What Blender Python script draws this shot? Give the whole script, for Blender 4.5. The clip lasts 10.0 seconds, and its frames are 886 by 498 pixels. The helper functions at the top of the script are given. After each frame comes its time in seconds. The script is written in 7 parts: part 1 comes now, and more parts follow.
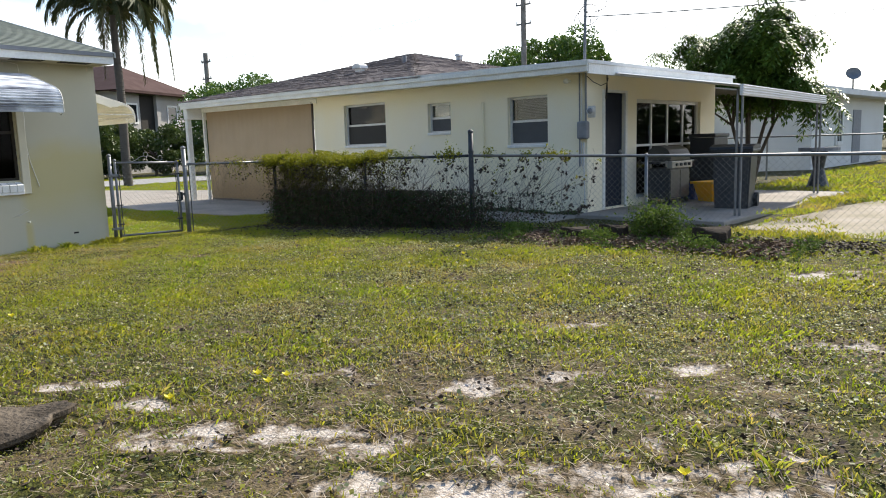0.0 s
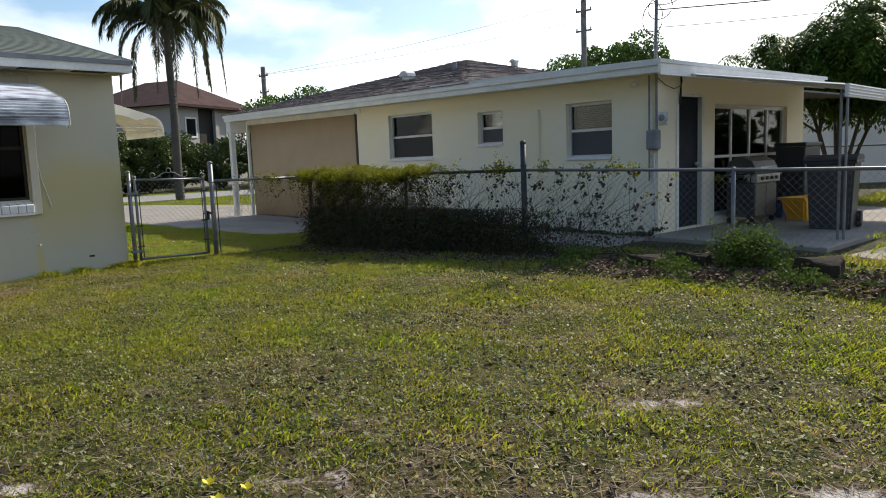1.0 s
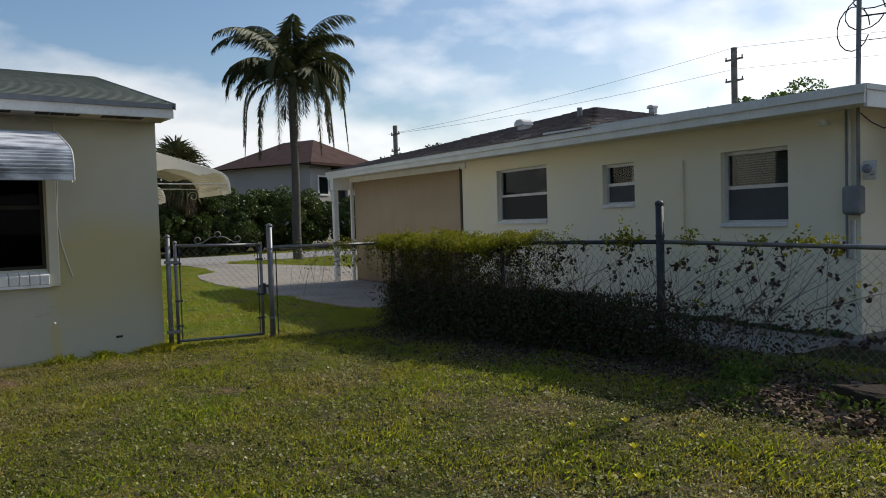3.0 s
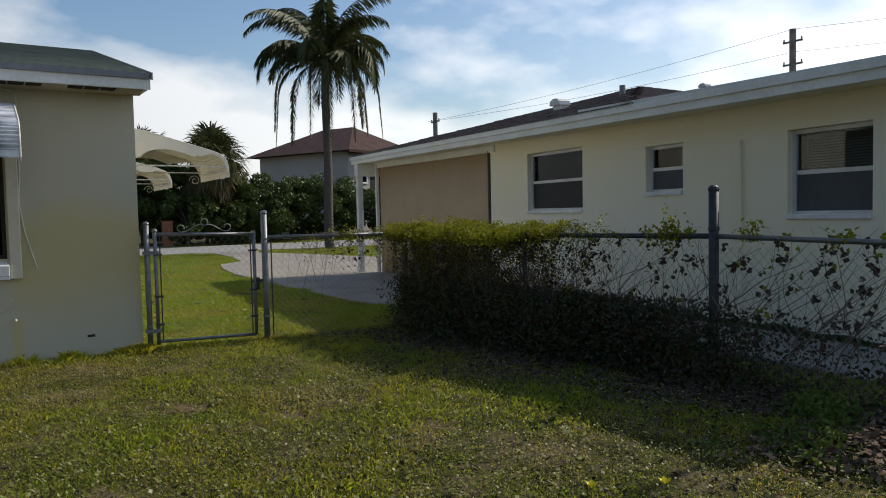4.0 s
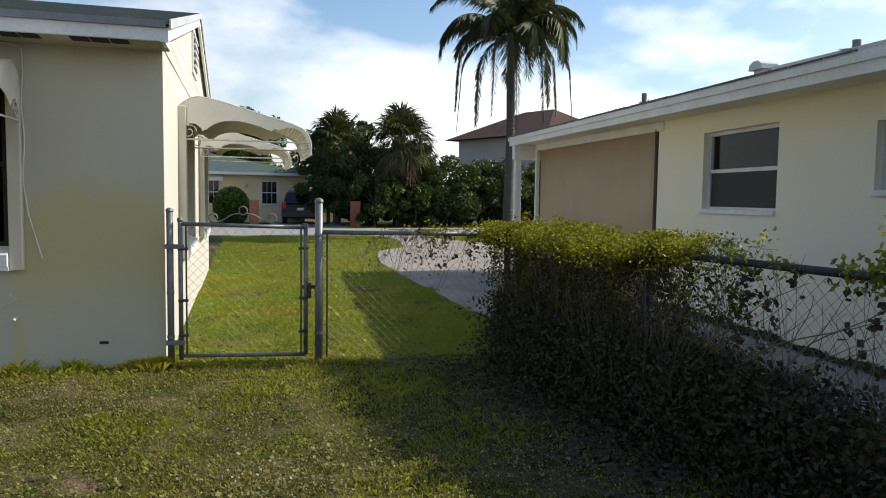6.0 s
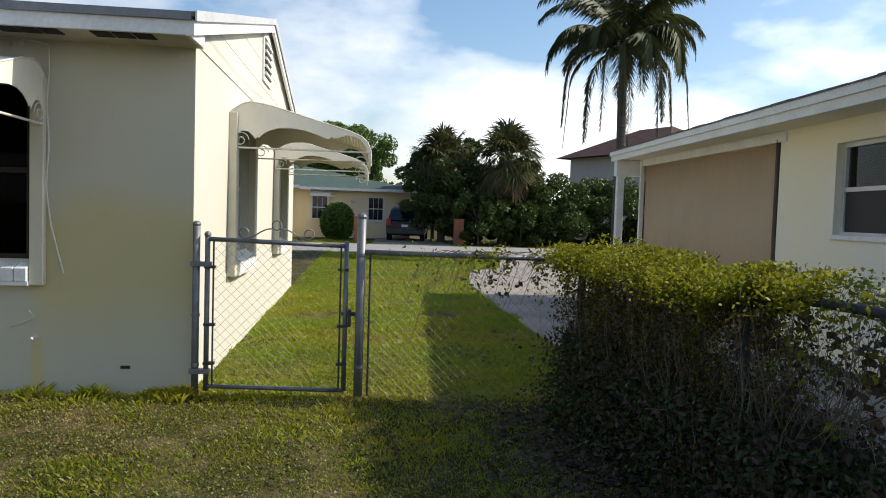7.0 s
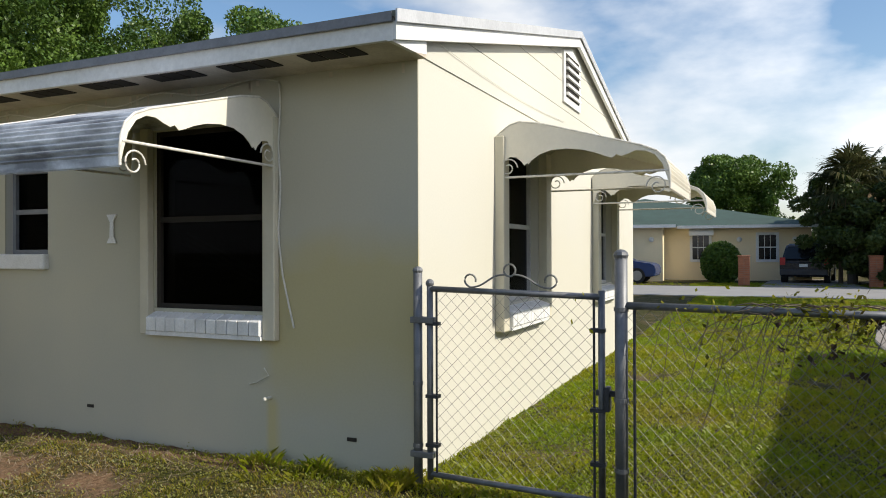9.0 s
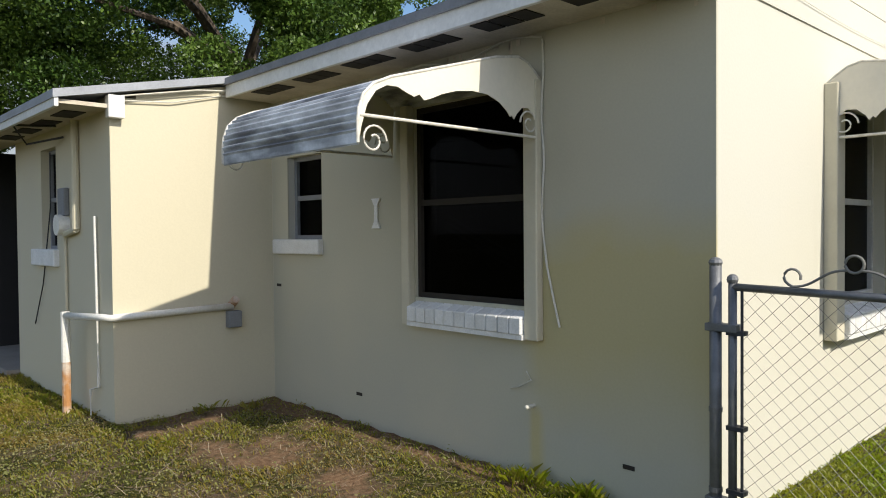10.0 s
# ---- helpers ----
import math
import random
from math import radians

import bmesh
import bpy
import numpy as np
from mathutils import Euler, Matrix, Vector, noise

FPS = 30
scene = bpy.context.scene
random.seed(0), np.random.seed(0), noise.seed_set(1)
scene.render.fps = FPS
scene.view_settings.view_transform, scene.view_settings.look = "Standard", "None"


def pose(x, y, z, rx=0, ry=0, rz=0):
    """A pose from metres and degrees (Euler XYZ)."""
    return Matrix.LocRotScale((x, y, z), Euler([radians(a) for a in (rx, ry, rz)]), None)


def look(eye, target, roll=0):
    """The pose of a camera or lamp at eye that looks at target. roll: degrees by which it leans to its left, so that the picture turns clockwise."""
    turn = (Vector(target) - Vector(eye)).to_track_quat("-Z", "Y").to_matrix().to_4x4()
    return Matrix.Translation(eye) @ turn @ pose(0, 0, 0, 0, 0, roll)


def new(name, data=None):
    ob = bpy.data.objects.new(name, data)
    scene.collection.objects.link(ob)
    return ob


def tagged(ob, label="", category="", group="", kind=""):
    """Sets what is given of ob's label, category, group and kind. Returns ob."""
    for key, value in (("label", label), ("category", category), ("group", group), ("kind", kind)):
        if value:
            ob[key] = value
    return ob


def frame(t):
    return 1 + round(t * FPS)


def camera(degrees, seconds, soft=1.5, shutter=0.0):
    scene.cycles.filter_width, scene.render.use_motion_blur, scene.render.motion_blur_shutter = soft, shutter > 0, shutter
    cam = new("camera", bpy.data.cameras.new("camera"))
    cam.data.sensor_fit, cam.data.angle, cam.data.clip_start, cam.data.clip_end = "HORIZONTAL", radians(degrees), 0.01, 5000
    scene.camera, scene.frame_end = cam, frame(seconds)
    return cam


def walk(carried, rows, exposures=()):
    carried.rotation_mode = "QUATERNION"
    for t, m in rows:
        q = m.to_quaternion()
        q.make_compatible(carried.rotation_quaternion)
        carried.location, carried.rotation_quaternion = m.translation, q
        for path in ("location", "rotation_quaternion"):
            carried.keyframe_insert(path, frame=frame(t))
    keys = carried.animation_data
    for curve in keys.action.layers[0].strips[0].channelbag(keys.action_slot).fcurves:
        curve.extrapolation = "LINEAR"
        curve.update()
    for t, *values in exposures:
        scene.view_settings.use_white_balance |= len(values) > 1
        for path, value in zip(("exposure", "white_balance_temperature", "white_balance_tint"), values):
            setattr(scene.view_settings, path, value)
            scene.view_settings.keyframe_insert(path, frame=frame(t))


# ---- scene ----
cam = camera(63.0, 10.0, soft=1.0)
PATH = [
    (0, (0.6, 1.809, 1.291), (-0.653, 3.342, 1.008), -1.8),
    (0.5, (0.228, 2.332, 1.308), (-1.07, 3.834, 1.072), -0.6),
    (1, (-0.099, 2.879, 1.313), (-1.475, 4.309, 1.066), -2.2),
    (1.5, (-0.451, 3.417, 1.352), (-1.863, 4.819, 1.149), 0.8),
    (2, (-0.833, 3.901, 1.426), (-2.306, 5.252, 1.326), -2.6),
    (2.5, (-1.191, 4.346, 1.361), (-2.786, 5.551, 1.292), 0.6),
    (3, (-1.555, 4.868, 1.375), (-3.182, 6.029, 1.299), -1.7),
    (3.2, (-1.731, 5.113, 1.345), (-3.414, 6.191, 1.275), -1.2),
    (4.3, (-2.514, 6.086, 1.359), (-4.218, 7.125, 1.234), -1.2),
    (4.5, (-2.687, 6.364, 1.379), (-4.453, 7.284, 1.191), -0.7),
    (5, (-3.092, 6.823, 1.367), (-4.852, 7.762, 1.234), 1.8),
    (5.5, (-3.446, 7.263, 1.384), (-5.299, 8.01, 1.297), -0.3),
    (5.7, (-3.602, 7.433, 1.44), (-5.49, 8.08, 1.306), 0.2),
    (6.8, (-4.327, 8.227, 1.39), (-6.305, 8.523, 1.335), 1.5),
    (7, (-4.586, 8.311, 1.426), (-6.571, 8.535, 1.329), 1.8),
    (7.5, (-5.068, 8.595, 1.428), (-7.066, 8.546, 1.348), -0.9),
    (8, (-5.428, 8.846, 1.371), (-7.393, 8.472, 1.347), 0.3),
    (8.5, (-5.913, 8.942, 1.436), (-7.829, 8.368, 1.425), 1.0),
    (9, (-6.192, 9.017, 1.406), (-8.016, 8.198, 1.414), -0.2),
    (9.5, (-6.621, 8.923, 1.418), (-8.182, 7.673, 1.388), 1.2),
    (10, (-6.913, 8.662, 1.439), (-8.28, 7.204, 1.396), -0.5),
]
EXPOSE = [(0, 0.6), (0.5, 0.32), (1.0, 0.05), (2.0, -0.14), (3.0, -0.5), (4.5, -0.38), (5.0, -0.05), (7.5, 0.08), (9, -0.02), (10, 0.0)]
walk(cam, [(t, look(eye, target, roll)) for t, eye, target, roll in PATH], EXPOSE)

# ---- world and sun ----
SUN_AZ, SUN_EL = 3.4, 38.2          # degrees from +y towards -x, and above the horizon
sun_dir = Vector((-math.sin(radians(SUN_AZ)) * math.cos(radians(SUN_EL)),
                  math.cos(radians(SUN_AZ)) * math.cos(radians(SUN_EL)), math.sin(radians(SUN_EL))))
world = bpy.data.worlds.new("sky")
scene.world = world
world.use_nodes = True
wn, wl = world.node_tree.nodes, world.node_tree.links
wn.clear()
w_out = wn.new("ShaderNodeOutputWorld")
w_bg = wn.new("ShaderNodeBackground")
w_co = wn.new("ShaderNodeTexCoord")
w_sky = wn.new("ShaderNodeTexSky")
w_sky.sky_type = "NISHITA"
w_sky.sun_disc = False
w_sky.sun_elevation, w_sky.sun_rotation = radians(SUN_EL), radians(-SUN_AZ)
w_sky.dust_density, w_sky.air_density, w_sky.ozone_density = 1.3, 1.1, 2.0
w_bg.inputs["Strength"].default_value = 0.10
w_map = wn.new("ShaderNodeMapping")
w_map.inputs["Scale"].default_value = (1.0, 1.0, 2.3)
w_map.inputs["Location"].default_value = (0.35, 0.1, 0.2)
w_noise = wn.new("ShaderNodeTexNoise")
w_noise.inputs["Scale"].default_value = 2.6
w_noise.inputs["Detail"].default_value = 9.0
w_noise.inputs["Roughness"].default_value = 0.5
w_ramp = wn.new("ShaderNodeValToRGB")
w_ramp.color_ramp.elements[0].position, w_ramp.color_ramp.elements[1].position = 0.455, 0.615
w_mix = wn.new("ShaderNodeMixRGB")
w_dot = wn.new("ShaderNodeVectorMath")
w_dot.operation = "DOT_PRODUCT"
w_dot.inputs[1].default_value = sun_dir
w_glow = wn.new("ShaderNodeMapRange")
w_glow.inputs["From Min"].default_value, w_glow.inputs["From Max"].default_value = -0.5, 1.0
w_glow.inputs["To Min"].default_value, w_glow.inputs["To Max"].default_value = 0.0, 1.0
w_cloud = wn.new("ShaderNodeMixRGB")       # clouds shine towards the sun
w_cloud.inputs["Color1"].default_value, w_cloud.inputs["Color2"].default_value = (4.6, 4.8, 5.1, 1), (21, 21, 21, 1)
wl.new(w_co.outputs["Generated"], w_dot.inputs[0])
wl.new(w_dot.outputs["Value"], w_glow.inputs["Value"])
wl.new(w_glow.outputs["Result"], w_cloud.inputs["Fac"])
wl.new(w_cloud.outputs["Color"], w_mix.inputs["Color2"])
w_fac = wn.new("ShaderNodeMath")
w_fac.operation = "MULTIPLY"
w_fac.inputs[1].default_value = 0.85
wl.new(w_co.outputs["Generated"], w_map.inputs["Vector"])
wl.new(w_map.outputs["Vector"], w_noise.inputs["Vector"])
w_sep, w_low, w_add = wn.new("ShaderNodeSeparateXYZ"), wn.new("ShaderNodeMapRange"), wn.new("ShaderNodeMath")
w_low.inputs["From Min"].default_value, w_low.inputs["From Max"].default_value = 0.0, 0.6       # heaped clouds low down, thinner above
w_low.inputs["To Min"].default_value, w_low.inputs["To Max"].default_value = 0.12, -0.15
wl.new(w_co.outputs["Generated"], w_sep.inputs["Vector"])
wl.new(w_sep.outputs["Z"], w_low.inputs["Value"])
wl.new(w_noise.outputs["Fac"], w_add.inputs[0])
wl.new(w_low.outputs["Result"], w_add.inputs[1])
wl.new(w_add.outputs["Value"], w_ramp.inputs["Fac"])
wl.new(w_ramp.outputs["Color"], w_fac.inputs[0])
wl.new(w_fac.outputs["Value"], w_mix.inputs["Fac"])
w_sat = wn.new("ShaderNodeHueSaturation")
w_sat.inputs["Saturation"].default_value, w_sat.inputs["Value"].default_value = 1.12, 1.6
wl.new(w_sky.outputs["Color"], w_sat.inputs["Color"])
wl.new(w_sat.outputs["Color"], w_mix.inputs["Color1"])
wl.new(w_mix.outputs["Color"], w_bg.inputs["Color"])
wl.new(w_bg.outputs["Background"], w_out.inputs["Surface"])
sun = new("sun", bpy.data.lights.new("sun", "SUN"))
sun.data.energy, sun.data.angle, sun.data.color = 5.0, radians(0.6), (1.0, 0.93, 0.79)
sun.matrix_world = look(sun_dir * 50, (0, 0, 0))


# ---- materials ----
def material(name, base, rough=0.8, metal=0.0, second=None, scale=6.0, grain=60.0, bump=0.15, depth=0.004,
             amount=0.5, streak=False, rand=0.0, trans=0.0, tint=None, spec=0.5, faded=None, vary=0.18):
    """A base colour broken by broad stains and fine grain, with a fine relief."""
    m = bpy.data.materials.new(name)
    m.use_nodes = True
    n, l = m.node_tree.nodes, m.node_tree.links
    p = n["Principled BSDF"]
    p.inputs["Roughness"].default_value, p.inputs["Metallic"].default_value = rough, metal
    p.inputs["Specular IOR Level"].default_value = spec
    co = n.new("ShaderNodeTexCoord")
    src = co.outputs["Object"]
    if streak:
        mp = n.new("ShaderNodeMapping")
        mp.inputs["Scale"].default_value = streak if isinstance(streak, tuple) else (1, 1, 0.18)
        l.new(src, mp.inputs["Vector"])
        src = mp.outputs["Vector"]
    a = n.new("ShaderNodeTexNoise")
    a.inputs["Scale"].default_value, a.inputs["Detail"].default_value = scale, 6
    l.new(src, a.inputs["Vector"])
    ra = n.new("ShaderNodeValToRGB")
    ra.color_ramp.elements[0].position, ra.color_ramp.elements[1].position = 0.38, 0.66
    l.new(a.outputs["Fac"], ra.inputs["Fac"])
    b = n.new("ShaderNodeTexNoise")
    b.inputs["Scale"].default_value, b.inputs["Detail"].default_value = grain, 4
    l.new(co.outputs["Object"], b.inputs["Vector"])
    second = second or tuple(c * 0.72 for c in base)
    mix = n.new("ShaderNodeMixRGB")
    mix.inputs["Color1"].default_value, mix.inputs["Color2"].default_value = (*base, 1), (*second, 1)
    am = n.new("ShaderNodeMath")
    am.operation = "MULTIPLY"
    am.inputs[1].default_value = amount
    l.new(ra.outputs["Color"], am.inputs[0])
    l.new(am.outputs["Value"], mix.inputs["Fac"])
    hs = n.new("ShaderNodeHueSaturation")
    plain = mix.outputs["Color"]
    if faded:
        # an older, yellower coat showing beside the corner, and a rusty run below the tap
        sp, wob = n.new("ShaderNodeSeparateXYZ"), n.new("ShaderNodeTexNoise")
        wob.inputs["Scale"].default_value, wob.inputs["Detail"].default_value = 1.3, 3
        l.new(co.outputs["Object"], sp.inputs["Vector"])
        l.new(co.outputs["Object"], wob.inputs["Vector"])

        def step(src, lo, hi, wobble):
            ad, rg = n.new("ShaderNodeMath"), n.new("ShaderNodeMapRange")
            ad.operation = "MULTIPLY_ADD"
            ad.inputs[1].default_value = wobble
            l.new(wob.outputs["Fac"], ad.inputs[0])
            l.new(src, ad.inputs[2])
            rg.inputs["From Min"].default_value, rg.inputs["From Max"].default_value = lo + wobble / 2, hi + wobble / 2
            l.new(ad.outputs["Value"], rg.inputs["Value"])
            return rg.outputs["Result"]

        def join(op, a1, b1):
            x = n.new("ShaderNodeMath")
            x.operation = op
            l.new(a1, x.inputs[0])
            l.new(b1, x.inputs[1])
            return x.outputs["Value"]
        blot = join("MULTIPLY", join("MULTIPLY", step(sp.outputs["Z"], 1.62, 1.30, 0.8), step(sp.outputs["Z"], 0.25, 0.8, 0.5)), step(sp.outputs["Y"], -1.22, -1.08, 0.15))
        run = join("MULTIPLY", join("MULTIPLY", step(sp.outputs["Z"], 0.46, 0.36, 0.1), step(sp.outputs["Y"], -1.17, -1.13, 0.05)), step(sp.outputs["Y"], -1.03, -1.09, 0.05))
        mk = join("MAXIMUM", blot, run)
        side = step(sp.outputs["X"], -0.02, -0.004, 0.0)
        fm = n.new("ShaderNodeMixRGB")
        fm.inputs["Color2"].default_value = (*faded, 1)
        l.new(mk, fm.inputs["Fac"])
        l.new(plain, fm.inputs["Color1"])
        bl = n.new("ShaderNodeMixRGB")       # sun-facing walls get a paler colour, their sunlight put into the paint
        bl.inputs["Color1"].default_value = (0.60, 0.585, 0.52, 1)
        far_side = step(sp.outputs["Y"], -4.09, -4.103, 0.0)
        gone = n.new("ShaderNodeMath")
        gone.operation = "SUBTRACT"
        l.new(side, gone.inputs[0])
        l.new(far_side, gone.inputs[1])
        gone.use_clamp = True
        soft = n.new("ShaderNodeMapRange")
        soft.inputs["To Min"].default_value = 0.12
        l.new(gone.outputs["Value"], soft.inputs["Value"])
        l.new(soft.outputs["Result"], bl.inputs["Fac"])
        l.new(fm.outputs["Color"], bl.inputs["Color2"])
        ex = n.new("ShaderNodeMixRGB")       # the extension gets its own yellower colour, also paler than the east wall
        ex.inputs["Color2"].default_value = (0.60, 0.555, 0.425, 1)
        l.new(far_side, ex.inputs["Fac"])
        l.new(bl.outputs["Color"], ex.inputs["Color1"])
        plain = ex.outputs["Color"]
    l.new(plain, hs.inputs["Color"])
    mr = n.new("ShaderNodeMapRange")
    mr.inputs["To Min"].default_value, mr.inputs["To Max"].default_value = 1 - vary, 1 + vary
    l.new(b.outputs["Fac"], mr.inputs["Value"])
    value = mr.outputs["Result"]
    if rand:
        oi = n.new("ShaderNodeObjectInfo")
        mo = n.new("ShaderNodeMapRange")
        mo.inputs["To Min"].default_value, mo.inputs["To Max"].default_value = 1 - rand, 1 + rand
        l.new(oi.outputs["Random"], mo.inputs["Value"])
        mu = n.new("ShaderNodeMath")
        mu.operation = "MULTIPLY"
        l.new(value, mu.inputs[0])
        l.new(mo.outputs["Result"], mu.inputs[1])
        value = mu.outputs["Value"]
    l.new(value, hs.inputs["Value"])
    colour = hs.outputs["Color"]
    if tint:
        at = n.new("ShaderNodeAttribute")
        at.attribute_name = "tint"
        mt = n.new("ShaderNodeMixRGB")
        mt.inputs["Color2"].default_value = (*tint, 1)
        l.new(at.outputs["Fac"], mt.inputs["Fac"])
        l.new(colour, mt.inputs["Color1"])
        colour = mt.outputs["Color"]
    l.new(colour, p.inputs["Base Color"])
    if bump:
        bu = n.new("ShaderNodeBump")
        bu.inputs["Strength"].default_value, bu.inputs["Distance"].default_value = bump, depth
        l.new(b.outputs["Fac"], bu.inputs["Height"])
        l.new(bu.outputs["Normal"], p.inputs["Normal"])
    if trans:
        t = n.new("ShaderNodeBsdfTranslucent")
        l.new(colour, t.inputs["Color"])
        ms = n.new("ShaderNodeMixShader")
        ms.inputs["Fac"].default_value = trans
        l.new(p.outputs["BSDF"], ms.inputs[1])
        l.new(t.outputs["BSDF"], ms.inputs[2])
        l.new(ms.outputs["Shader"], n["Material Output"].inputs["Surface"])
    return m


def glass_material(name, tint=(0.8, 0.85, 0.85), ior=1.6):
    m = bpy.data.materials.new(name)
    m.use_nodes = True
    n, l = m.node_tree.nodes, m.node_tree.links
    n.remove(n["Principled BSDF"])
    t, g, f, x = (n.new("ShaderNodeBsdfTransparent"), n.new("ShaderNodeBsdfGlossy"), n.new("ShaderNodeFresnel"), n.new("ShaderNodeMixShader"))
    t.inputs["Color"].default_value = (*tint, 1)
    g.inputs["Roughness"].default_value = 0.02
    f.inputs["IOR"].default_value = ior
    l.new(f.outputs["Fac"], x.inputs["Fac"])
    l.new(t.outputs["BSDF"], x.inputs[1])
    l.new(g.outputs["BSDF"], x.inputs[2])
    l.new(x.outputs["Shader"], n["Material Output"].inputs["Surface"])
    return m


M = {}
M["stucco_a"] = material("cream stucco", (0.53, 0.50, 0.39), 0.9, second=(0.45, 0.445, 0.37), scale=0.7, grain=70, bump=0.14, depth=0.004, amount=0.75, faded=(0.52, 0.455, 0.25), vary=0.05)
M["stucco_b"] = material("pale yellow stucco", (0.88, 0.80, 0.59), 0.9, second=(0.83, 0.81, 0.75), scale=0.5, grain=45, bump=0.15, depth=0.004, amount=0.6, vary=0.05)
M["stucco_white"] = material("white stucco", (0.66, 0.66, 0.64), 0.9, second=(0.56, 0.56, 0.53), scale=0.8, grain=45, bump=0.2, amount=0.5)
M["trim"] = material("white trim paint", (0.78, 0.78, 0.76), 0.55, second=(0.55, 0.54, 0.50), scale=3, grain=30, bump=0.1, amount=0.35)
M["sill"] = material("white painted brick", (0.80, 0.80, 0.80), 0.6, second=(0.6, 0.6, 0.58), scale=9, grain=80, bump=0.4, amount=0.5, rand=0.06)
M["soffit"] = material("weathered soffit board", (0.62, 0.56, 0.46), 0.8, second=(0.38, 0.32, 0.24), scale=4, grain=50, amount=0.6)
M["surround"] = material("cream window surround", (0.62, 0.58, 0.46), 0.8, second=(0.52, 0.48, 0.37), scale=5, grain=60, amount=0.4, vary=0.05)
M["screen"] = material("near black screen and porch shade", (0.012, 0.012, 0.014), 0.6, bump=0.05)
M["grey_screen"] = material("grey insect screen", (0.075, 0.08, 0.09), 0.7, bump=0.05)
M["vent"] = material("dark vent mesh", (0.03, 0.025, 0.02), 0.9)
M["frame"] = material("aluminium window frame", (0.62, 0.62, 0.62), 0.45, metal=0.2, bump=0.05)
M["awning"] = material("white enamelled aluminium", (0.82, 0.77, 0.65), 0.38, second=(0.62, 0.60, 0.53), scale=4, grain=40, bump=0.08, amount=0.3, vary=0.05)
M["awning_top"] = material("streaked white aluminium", (0.76, 0.78, 0.82), 0.35, second=(0.035, 0.035, 0.055), scale=3.2, grain=60, bump=0.1, amount=0.8, streak=(3.0, 0.9, 3.0))
M["iron"] = material("white wrought iron", (0.74, 0.72, 0.66), 0.5, second=(0.4, 0.35, 0.28), scale=18, amount=0.5)
M["galv"] = material("galvanised steel", (0.21, 0.215, 0.225), 0.5, metal=0.5, second=(0.11, 0.115, 0.12), scale=12, grain=150, bump=0.1, amount=0.6)
M["wire"] = material("galvanised wire", (0.26, 0.255, 0.235), 0.65, metal=0.3, bump=0)
M["oldpost"] = material("dark weathered steel", (0.035, 0.037, 0.042), 0.6, metal=0.2, second=(0.08, 0.08, 0.085), scale=15, amount=0.5)
M["shingle_a"] = material("grey green shingle", (0.16, 0.18, 0.15), 0.95, second=(0.10, 0.115, 0.10), scale=3, grain=120, bump=0.6, depth=0.006, amount=0.7)
M["shingle_b"] = material("brown grey shingle", (0.12, 0.095, 0.092), 0.95, second=(0.20, 0.17, 0.165), scale=7, grain=60, bump=0.6, depth=0.008, amount=0.9)
M["membrane"] = material("white roof coating", (0.7, 0.7, 0.7), 0.7, second=(0.5, 0.5, 0.48), scale=2)
M["concrete"] = material("worn concrete", (0.31, 0.275, 0.235), 0.9, second=(0.21, 0.185, 0.16), scale=1.4, grain=60, bump=0.4, amount=0.7)
M["road"] = material("pale asphalt road", (0.30, 0.29, 0.28), 0.9, second=(0.24, 0.235, 0.225), scale=1.2, grain=90, bump=0.3, amount=0.6)
M["shade"] = material("tan shade cloth", (0.47, 0.355, 0.235), 0.9, second=(0.42, 0.315, 0.205), scale=1.5, grain=200, bump=0.2, amount=0.6)
M["rust"] = material("rusted steel", (0.42, 0.20, 0.07), 0.85, second=(0.62, 0.6, 0.55), scale=9, amount=0.8)
M["pvc"] = material("white painted pipe", (0.76, 0.75, 0.72), 0.5, second=(0.6, 0.58, 0.5), scale=8, amount=0.4, bump=0.05)
M["greymetal"] = material("grey painted metal box", (0.22, 0.23, 0.25), 0.55, second=(0.14, 0.145, 0.16), scale=8, amount=0.5)
M["cable"] = material("pale cable", (0.70, 0.68, 0.60), 0.6, bump=0)
M["darkcable"] = material("black cable", (0.02, 0.02, 0.02), 0.6, bump=0)
M["door"] = material("dark blue door", (0.014, 0.018, 0.032), 0.6, second=(0.022, 0.027, 0.042), scale=6, spec=0.15)
M["room"] = material("dim room wall", (0.28, 0.26, 0.23), 0.9)
M["blind"] = material("white blind slat", (0.42, 0.41, 0.39), 0.6, bump=0.05)
M["glass"] = glass_material("window glass", (0.62, 0.66, 0.68), 1.42)
M["glass_dark"] = glass_material("screened window glass", (0.24, 0.24, 0.25), 1.13)
M["roofmetal"] = material("weathered metal roof edge", (0.34, 0.36, 0.40), 0.5, second=(0.22, 0.23, 0.25), scale=4, amount=0.6)
M["sandpath"] = material("sandy worn path", (0.33, 0.28, 0.22), 0.95, second=(0.22, 0.19, 0.12), scale=1.6, grain=50, bump=0.5, amount=0.8)
M["straw"] = material("dry straw", (0.42, 0.35, 0.25), 0.8, second=(0.25, 0.18, 0.12), scale=3, grain=8, bump=0, tint=(0.12, 0.08, 0.05))
# leaf green raised, the sunlit side of the crowns put into the colour
M["leaf_oak"] = material("brightened oak and tree leaves", (0.062, 0.125, 0.020), 0.42, second=(0.038, 0.08, 0.014), scale=0.6, grain=3, bump=0, amount=0.8, trans=0.2, tint=(0.15, 0.23, 0.035), spec=0.3)
M["weedleaf"] = material("dull weed leaves", (0.075, 0.125, 0.022), 0.65, second=(0.05, 0.085, 0.018), scale=2.0, grain=6, bump=0, amount=0.8, trans=0.3, tint=(0.17, 0.22, 0.04), spec=0.12)
